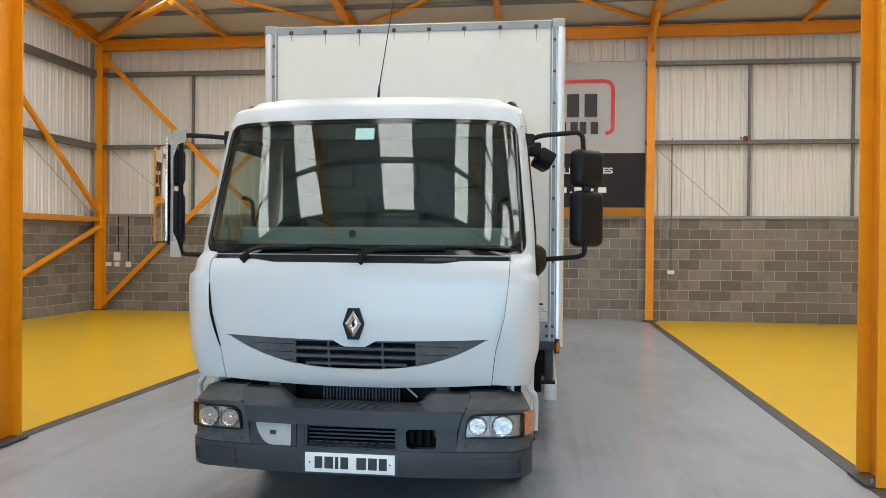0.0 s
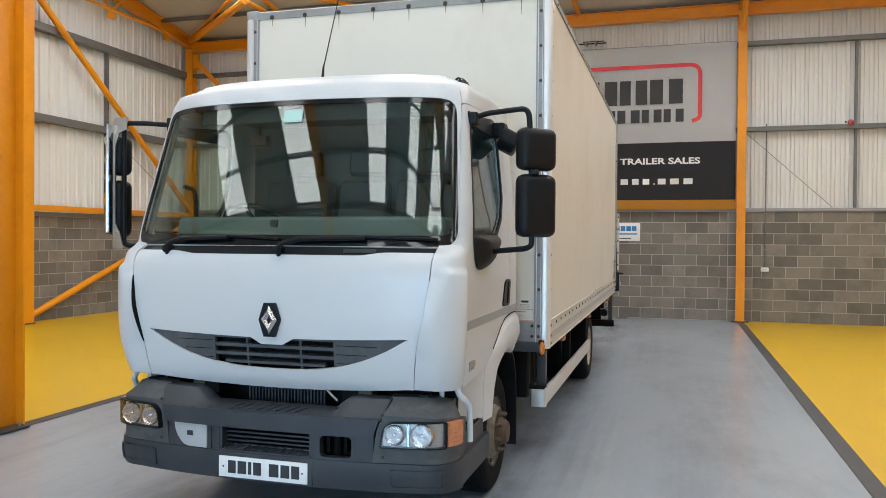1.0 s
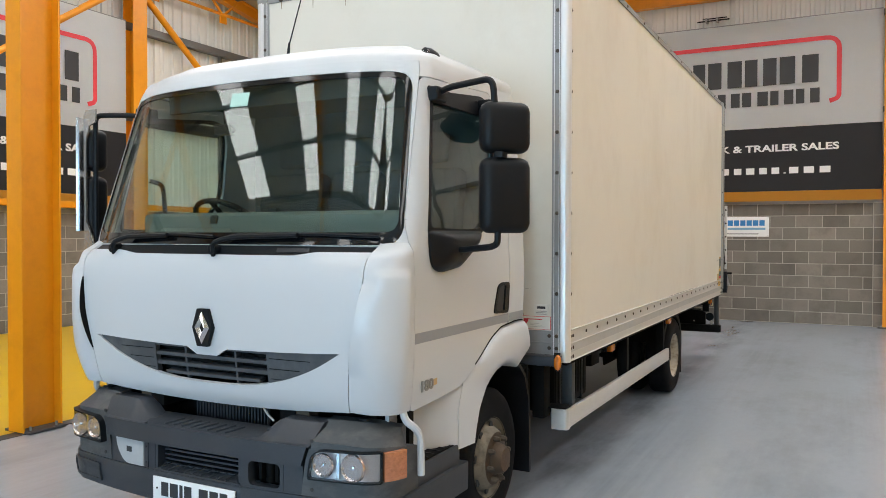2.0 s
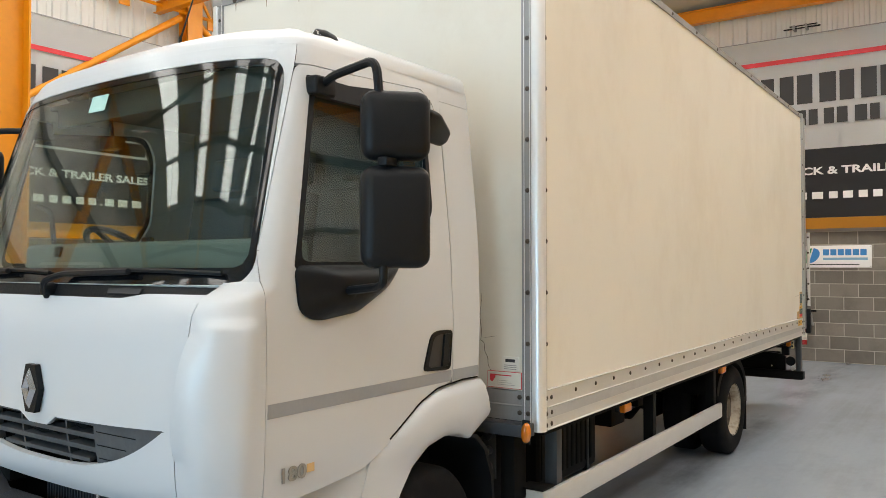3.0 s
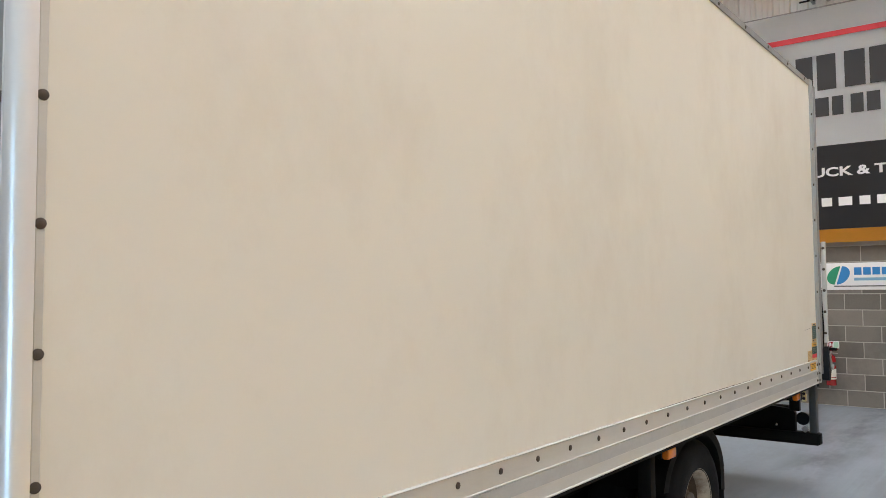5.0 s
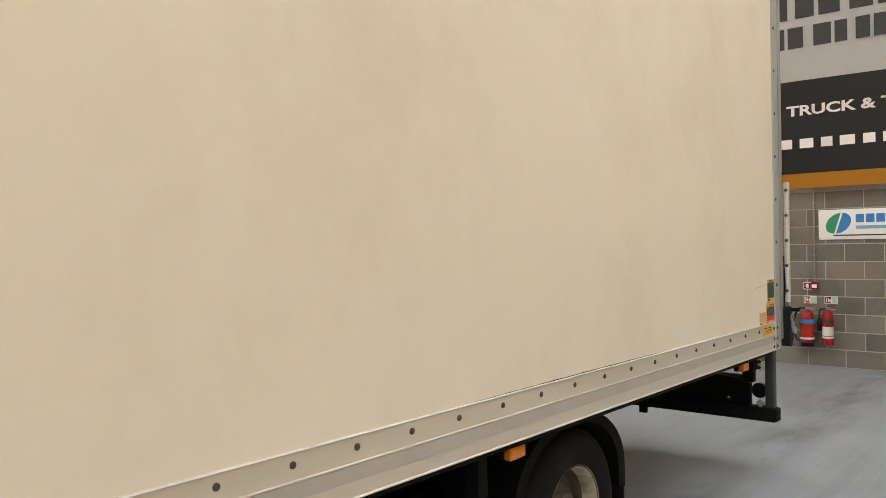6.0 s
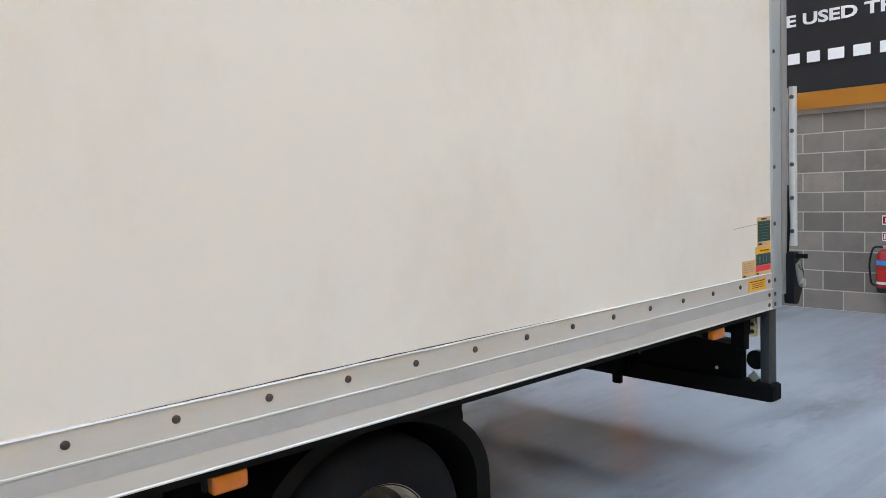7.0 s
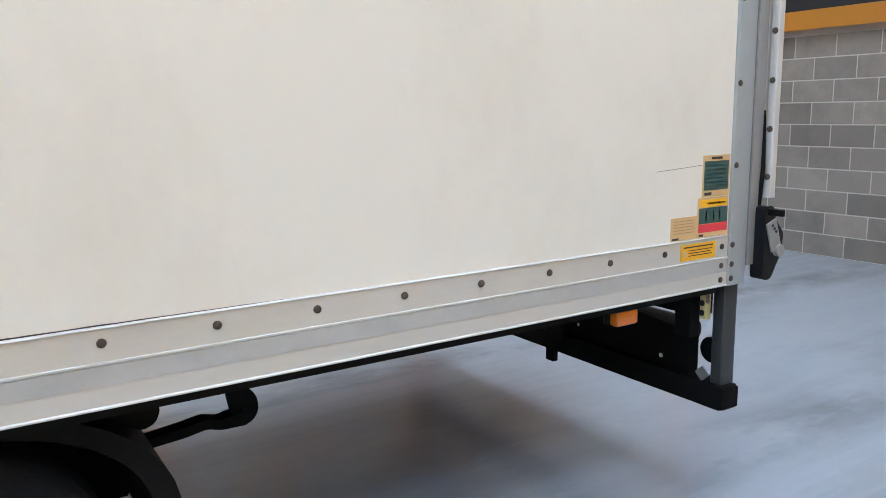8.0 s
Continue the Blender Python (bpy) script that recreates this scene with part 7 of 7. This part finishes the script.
        mesh_part("rivet", rivet_f, post, (xr - s * 0.118, BY0 - 0.004, z))
    # top side rail; the darker aluminium also paints its unlit tone
    tr = part("top_rail", prism([(xr - s * 0.05, BZ1 - 0.012), (xr - s * 0.012, BZ1), (xr + s * 0.002, BZ1 - 0.012), (xr + s * 0.003, BZ1 - 0.055), (xr - s * 0.03, BZ1 - 0.055)], "y", BY0 + 0.05, BY1 - 0.02), M_DULL, truck, "grey aluminium top rail, its shade put into the colour", smooth=0)
    y = 6.5
    while y < 12.5:
        mesh_part("rivet", rv, tr, (xr + s * 0.003, y, BZ1 - 0.035))
        y += 0.54
    # rear post
    rp = part("rear_post", prism(round_poly([(xr - s * 0.06, BY1 - 0.105), (xr + s * 0.006, BY1 - 0.105), (xr + s * 0.006, BY1), (xr - s * 0.06, BY1)], 0.012, 3), "z", BZ0, BZ1), M_POST, truck, "grey steel rear post", smooth=30)
    z = 1.02
    while z < 3.4:
        mesh_part("rivet", rv, rp, (xr + s * 0.006, BY1 - 0.088, z))
        z += 0.30
    for z in (0.945, 0.89):
        mesh_part("rivet", rv, rp, (xr + s * 0.006, BY1 - 0.088, z))
    part("corner_cap", box(min(xr - s * 0.10, xr + s * 0.008), max(xr - s * 0.10, xr + s * 0.008), BY0 - 0.008, BY0 + 0.09, BZ1 - 0.075, BZ1 + 0.008, 0.02, 3), M_GALV, truck, "dark grey box corner cap")
rivet_b = finish(lathe([(0.0, 0.018), (0.006, 0.016), (0.011, 0.008), (0.012, 0.0)], (0, 0, 0), "y", 12, -1), "rivet", M_RIVET, 40)
top_front = part("top_front_rail", prism([(BY0 - 0.004, BZ1 - 0.07), (BY0 - 0.004, BZ1 - 0.015), (BY0 + 0.02, BZ1), (BY0 + 0.06, BZ1), (BY0 + 0.06, BZ1 - 0.07)], "x", BX0 + 0.10, BX1 - 0.10), M_DULL, truck, "dirty aluminium front top rail", smooth=0)
for k in range(8):
    mesh_part("rivet", rivet_b, top_front, (BX0 + 0.22 + k * 0.283, BY0 - 0.004, BZ1 - 0.055))
    d_ = 0.05 + 0.05 * ((k * 7) % 5) / 4
    part("rust_drip", prism([(BX0 + 0.216 + k * 0.283, BZ1 - 0.072), (BX0 + 0.224 + k * 0.283, BZ1 - 0.072), (BX0 + 0.2215 + k * 0.283, BZ1 - 0.072 - d_), (BX0 + 0.2185 + k * 0.283, BZ1 - 0.072 - d_)], "y", BY0 + 0.0045, BY0 + 0.0062), M_RUST, front_wall, "faint rust drip")
# front bearer bar with amber side lamp
fb = part("front_bearer", box(BX0 + 0.03, BX1 - 0.035, 6.10, 6.185, 0.845, 0.905, 0.008), M_PLASTIC, truck, "dark blue-grey bar under the box front")
part("side_lamp", placed(lathe([(0.0, 1.0), (0.4, 0.98), (0.75, 0.85), (0.95, 0.5), (1.0, 0.0)], (0, 0, 0), "y", 24, -1), Matrix.Translation((0.104, 6.10, 0.874)) @ Matrix.Diagonal((0.021, 0.034, 0.048, 1))), M_AMBER, fb, "oval amber side lamp")
part("lamp_back", box(0.078, 0.118, 6.10, 6.108, 0.82, 0.932, 0.003), M_BLACKP, fb)
part("side_lamp", box(2 * XC - 0.128, 2 * XC - 0.092, 6.075, 6.10, 0.822, 0.935, 0.011, 3), M_AMBER, fb)
part("front_bracket", box(-0.10, -0.02, 6.20, 6.32, 0.50, 0.86, 0.01), M_BLACK, truck)
# amber side markers
for y in (7.39, 9.49, 12.13):
    mk = part("side_marker", box(0.055, 0.095, y - 0.055, y + 0.055, 0.772, 0.83, 0.014, 3), M_AMBER, truck, "amber side marker lamp")
    part("marker_back", box(0.03, 0.056, y - 0.06, y + 0.06, 0.775, 0.875, 0.004), M_BLACKP, mk)
# stickers on the box front
st = part("bulletin", box(-0.083, 0.010, BY0 - 0.0005, BY0 + 0.006, 1.143, 1.212), M_LABEL, truck, "small white label on the box front")
part("label_mark", box(-0.064, -0.010, BY0 - 0.0015, BY0 - 0.0006, 1.185, 1.200), M_INK, st)
for k in range(3):
    part("label_line", box(-0.072, -0.002, BY0 - 0.0015, BY0 - 0.0006, 1.150 + k * 0.009, 1.1535 + k * 0.009), M_GALV, st)
st = part("warning_label", box(-0.166, 0.022, BY0 - 0.0005, BY0 + 0.006, 1.058, 1.135), M_LABEL, truck, "pale warning label with red mark and rim")
part("label_rim", box(-0.1685, 0.0245, BY0 + 0.001, BY0 + 0.006, 1.0555, 1.1375), M_RED_INK, st, "thin red rim")
part("label_mark", prism([(-0.152, 1.122), (-0.152, 1.092), (-0.140, 1.083), (-0.122, 1.106), (-0.122, 1.122)], "y", BY0 - 0.0015, BY0 - 0.0006), M_RED_INK, st)
part("label_line", box(-0.122, -0.03, BY0 - 0.0015, BY0 - 0.0006, 1.116, 1.121), M_RED_INK, st)
for k in range(3):
    part("label_line", box(-0.11, -0.01 - 0.02 * k, BY0 - 0.0015, BY0 - 0.0006, 1.072 + k * 0.010, 1.0735 + k * 0.010), M_GALV, st)
# star-shaped crack in the front panel
random.seed(11)


def crack(pts, w):
    bm = bmesh.new()
    rows = []
    for i, (x, z) in enumerate(pts):
        ww = w * (0.4 + 0.6 * math.sin(math.pi * (i + 0.6) / (len(pts) + 0.2)))
        rows.append([bm.verts.new((x - ww, BY0 + 0.0048, z)), bm.verts.new((x + ww, BY0 + 0.0048, z + ww))])
    for a, b in zip(rows, rows[1:]):
        bm.faces.new((a[0], a[1], b[1], b[0]))
    bmesh.ops.solidify(bm, geom=bm.faces[:], thickness=0.0015)
    part("crack", bm, M_RUSTY, front_wall, "dark brown hairline crack")


cx, cz = -0.198, 1.282
crack([(cx - 0.012 + 0.004 * math.sin(9 * s), cz + 0.24 * s) for s in zs(0, 1, 12)], 0.0016)
crack([(cx + 0.045 * s + 0.004 * math.sin(14 * s), cz - 0.15 * s) for s in zs(0, 1, 10)], 0.0016)
crack([(cx - 0.075 * s, cz - 0.006 + 0.008 * math.sin(7 * s)) for s in zs(0, 1, 6)], 0.0022)
crack([(cx + 0.085 * s, cz + 0.012 + 0.016 * s) for s in zs(0, 1, 6)], 0.0018)
# print labels at the rear of the side panel
F = BX1 - 0.006


def label_set(y0, y1, z0, z1, base, bars, name="notice"):
    n_ = part(name, box(F - 0.002, F + 0.0012, y0, y1, z0, z1), base, truck, "weathered printed notice on the box side")
    for a, b, c, d, mt in bars:
        w, h = y1 - y0, z1 - z0
        part("print", box(F + 0.0013, F + 0.002, y0 + a * w, y0 + b * w, z0 + c * h, z0 + d * h), mt, n_)
    return n_


label_set(12.455, 12.605, 1.210, 1.362, M_BUFF, [(0.05, 0.95, 0.16, 0.86, M_TEAL), (0.3, 0.7, 0.90, 0.96, M_INK), (0.08, 0.34, 0.04, 0.11, M_INK)] + [(0.14, 0.86, 0.24 + 0.1 * k, 0.26 + 0.1 * k, M_GALV) for k in range(6)])
label_set(12.435, 12.605, 1.062, 1.208, M_BUFF, [(0.04, 0.98, 0.34, 0.74, M_TEAL), (0.04, 0.98, 0.12, 0.33, M_RED_INK), (0.06, 0.96, 0.77, 0.95, M_OCHRE), (0.3, 0.9, 0.83, 0.87, M_INK), (0.06, 0.2, 0.02, 0.08, M_INK), (0.25, 0.3, 0.42, 0.66, M_LABEL), (0.5, 0.54, 0.42, 0.66, M_LABEL), (0.7, 0.74, 0.42, 0.66, M_LABEL)])
label_set(12.295, 12.433, 1.062, 1.145, M_BUFF, [(0.05, 0.3, 0.03, 0.12, M_INK)] + [(0.1, 0.9, 0.3 + 0.13 * k, 0.33 + 0.13 * k, mat("faded_print", (0.36, 0.25, 0.13), 0.5)) for k in range(5)])
F = BX1
label_set(12.345, 12.535, 0.984, 1.044, M_OCHRE, [(0.08, 0.92, 0.78, 0.86, M_INK), (0.22, 0.9, 0.58, 0.63, M_INK), (0.22, 0.85, 0.42, 0.47, M_INK), (0.22, 0.9, 0.26, 0.31, M_INK), (0.06, 0.18, 0.25, 0.6, M_BUFF)])
part("scratch", placed(box(-0.0005, 0.0008, -0.125, 0.125, -0.0012, 0.0012), pose(BX1 - 0.0062, 12.34, 1.322, 3)), M_GALV, side_r)

# rear frame: leg, underrun bar, folded tail lift, catch
leg = part("rear_leg", prism(round_poly([(0.04, 12.655), (0.10, 12.655), (0.10, 12.735), (0.04, 12.735)], 0.015, 3), "z", 0.36, 0.855), M_LEG, truck, "dark grey rear frame leg")
part("rear_leg", prism(round_poly([(2 * XC - 0.10, 12.655), (2 * XC - 0.04, 12.655), (2 * XC - 0.04, 12.735), (2 * XC - 0.10, 12.735)], 0.015, 3), "z", 0.36, 0.855), M_LEG, truck)
bar_ = part("underrun_bar", box(2 * XC - 0.12, 0.116, 12.63, 12.735, 0.342, 0.442, 0.012), M_BLACK, truck, "black rear underrun bar")
part("bar_end", box(0.114, 0.122, 12.634, 12.73, 0.348, 0.436, 0.01), M_BLACK, bar_)
lift = part("lift_housing", prism([(-1.0, 0.43), (-1.0, 0.675), (-0.45, 0.66), (-0.10, 0.625), (-0.07, 0.595), (-0.07, 0.43)], "y", 12.665, 12.72), M_BLACK, truck, "black tail lift plate")
# pale discs on the plate paint daylight seen through its holes
for x, z, r in ((-0.88, 0.60, 0.012), (-0.66, 0.57, 0.018), (-0.74, 0.46, 0.008), (-0.22, 0.44, 0.01), (-0.83, 0.52, 0.01), (-0.70, 0.50, 0.007), (-0.5, 0.58, 0.008)):
    part("hole", lathe([(0, r), (0.003, r), (0.0035, 0)], (x, 12.665, z + 0.045), "y", 10, -1), M_LABEL, lift, "pale disc painting the light through a hole")
# grey patch paints the light seen through a gap
part("lift_gap", box(-0.93, -0.87, 12.661, 12.6645, 0.60, 0.66), M_COVER, lift)
part("lift_bracket", prism(round_poly([(-0.905, 0.84), (-0.79, 0.84), (-0.79, 0.40), (-0.84, 0.40), (-0.845, 0.30), (-0.905, 0.30)], 0.006, 2), "y", 12.60, 12.625), M_BLACK, lift, "black hanging bracket plate")
part("lift_ram", lathe([(-0.45, 0.055), (0.45, 0.055), (0.46, 0.03), (0.46, 0.0)], (-0.60, 12.78, 0.59), "x", 16), M_BLACK, lift)
part("tail_lamp", lathe([(0, 0.055), (0.03, 0.055), (0.045, 0.045), (0.05, 0.0)], (-0.03, 12.75, 0.54), "y", 18, 1), M_BLACKP, lift, "round dark tail lamp")
part("tie_plate", placed(box(-0.024, 0.024, -0.004, 0.004, -0.024, 0.024, 0.003), pose(0.01, 12.65, 0.47, 0, 45, 0)), M_GALV, leg, "small steel plate with a hole")
sill = part("rear_sill", box(2 * XC - 0.05, -0.02, 12.64, 12.74, 0.70, 0.85, 0.01), M_BLACK, truck, "black rear sill beam")
part("sill_end", box(-0.10, -0.02, 12.60, 12.66, 0.62, 0.80, 0.006), M_BLACK, sill)
sw = part("switch_box", box(0.0, 0.027, 12.63, 12.665, 0.70, 0.81, 0.004), mat("pale_yellow_plate", (0.70, 0.62, 0.30), 0.5), leg, "pale yellow control plate")
for z in (0.715, 0.755):
    part("button", lathe([(0, 0.012), (0.006, 0.012), (0.007, 0.0)], (0.013, 12.63, z + 0.012), "y", 12, -1), M_INK, sw)
for k in range(4):
    part("chain_link", lathe([(-0.003, 0.006), (0.003, 0.006), (0.003, 0.01), (-0.003, 0.01)], (0.03, 12.64, 0.83 - k * 0.018), "x", 8), M_GALV, leg)
platform = part("lift_platform", box(2 * XC - 0.14, 0.14, 12.775, 12.80, 1.20, 2.04, 0.004), M_ALU, truck, "folded aluminium tail lift platform")
edge = part("platform_edge", prism(round_poly([(0.148, 12.782), (0.182, 12.782), (0.182, 12.815), (0.148, 12.815)], 0.006, 2), "z", 1.19, 2.045), M_ALU, platform, "aluminium edge with bolts")
for z in zs(1.27, 1.99, 4):
    mesh_part("bolt", rivet_f, edge, (0.166, 12.782, z))
part("rear_channel", box(0.055, 0.146, 12.716, 12.774, 0.93, 3.38, 0.006), M_DULL, truck, "dirty grey shutter channel")
catch = part("latch", prism(round_poly([(12.75, 0.875), (12.80, 0.87), (12.86, 0.97), (12.87, 1.05), (12.82, 1.10), (12.80, 1.16), (12.75, 1.16)], 0.02, 3), "x", 0.135, 0.19), M_BLACKP, truck, "dark greasy tail lift catch")
part("catch_arm", box(0.12, 0.25, 12.765, 12.785, 1.125, 1.15, 0.004), M_BLACK, catch)
part("catch_spring", tube([(0.14, 12.77, 1.15), (0.15, 12.775, 1.30), (0.146, 12.775, 1.52)], [0.012, 0.009, 0.004], 8), M_BLACK, catch)
part("catch_bolt", lathe([(0, 0.024), (0.02, 0.024), (0.026, 0.0)], (0.19, 12.83, 0.985), "x", 14), M_GALV, catch)
part("catch_plate", placed(box(-0.004, 0.004, -0.03, 0.03, -0.06, 0.06, 0.003), pose(0.195, 12.80, 1.045, 20)), M_DULL, catch)
for k in range(3):
    part("catch_hole", lathe([(0, 0.006), (0.002, 0.006), (0.0025, 0.0)], (0.199, 12.785 + 0.012 * k, 1.085 - 0.012 * k), "x", 8), M_INK, catch)
part("cable", tube(rounded([(0.13, 12.76, 1.9), (0.125, 12.765, 1.6), (0.15, 12.78, 1.35), (0.13, 12.77, 1.1)], 0.2, 6), 0.006, 6), M_BLACK, platform)


# ---- concrete blocks of the walls, each its own piece ----
def block_mesh(w, h, d=0.03):
    bm = bmesh.new()
    x0, x1, z0, z1, b = -w / 2, w / 2, -h / 2, h / 2, 0.0025
    back = [bm.verts.new((x, d, z)) for x, z in ((x0, z0), (x1, z0), (x1, z1), (x0, z1))]
    mid_ = [bm.verts.new((x, b, z)) for x, z in ((x0, z0), (x1, z0), (x1, z1), (x0, z1))]
    fr = [bm.verts.new((x, 0, z)) for x, z in ((x0 + b, z0 + b), (x1 - b, z0 + b), (x1 - b, z1 - b), (x0 + b, z1 - b))]
    for a, c in ((back, mid_), (mid_, fr)):
        for i in range(4):
            bm.faces.new((a[i], a[(i + 1) % 4], c[(i + 1) % 4], c[i]))
    bm.faces.new(fr)
    return bm


def lay_blocks(wall, length, courses, h, place, near, phase=0.0, w=0.45, joint=0.012):
    """Stretcher bond; place(s, z) gives the pose at the distance s along the wall; near(s) picks the blocks that are single pieces."""
    full = finish(block_mesh(w - joint, h - joint), "block", M_BLOCK, 0)
    rest, count = bmesh.new(), 0
    for c in range(courses):
        s = phase - (w / 2 if c % 2 else w)
        z = (c + 0.5) * h
        while s < length:
            a, b = max(s, 0.0), min(s + w, length)
            if b - a > 0.999 * w and near(s) and count < 300:
                ob = mesh_part("block", full, wall)
                ob.matrix_basis = place(s + w / 2, z)
                count += 1
            elif b - a > 0.04:
                merge(rest, placed(block_mesh(b - a - joint, h - joint), place((a + b) / 2, z)))
            s += w
    r = part("blockwork", rest, M_BLOCK, wall, "grey concrete blocks", smooth=0)
    r["kind"] = "stuff"


PIER = (2.035, 2.515)
lay_blocks(wall_north, PIER[0] - XL, 10, 0.225, lambda s, z: pose(XL + s, YB + 0.004, z), lambda s: s > 5.0, 0.253)
lay_blocks(wall_north, XR - PIER[1], 10, 0.225, lambda s, z: pose(PIER[1] + s, YB + 0.004, z), lambda s: s < 5.2, 0.176)
lay_blocks(wall_west, YB - YF, 9, 0.225, lambda s, z: pose(XL - 0.004, YF + s, z, 0, 0, 90), lambda s: s > 12.5)
ph = 0.225
for c in range(10):
    if c % 2:
        wv = finish(block_mesh(0.465, ph - 0.012), "block", M_BLOCK, 0)
        mesh_part("block", wv, pier, (2.275, YB - 0.072, (c + 0.5) * ph))
    else:
        wv = finish(block_mesh(0.225, ph - 0.012), "block", M_BLOCK, 0)
        for x in (2.155, 2.395):
            mesh_part("block", wv, pier, (x, YB - 0.072, (c + 0.5) * ph))
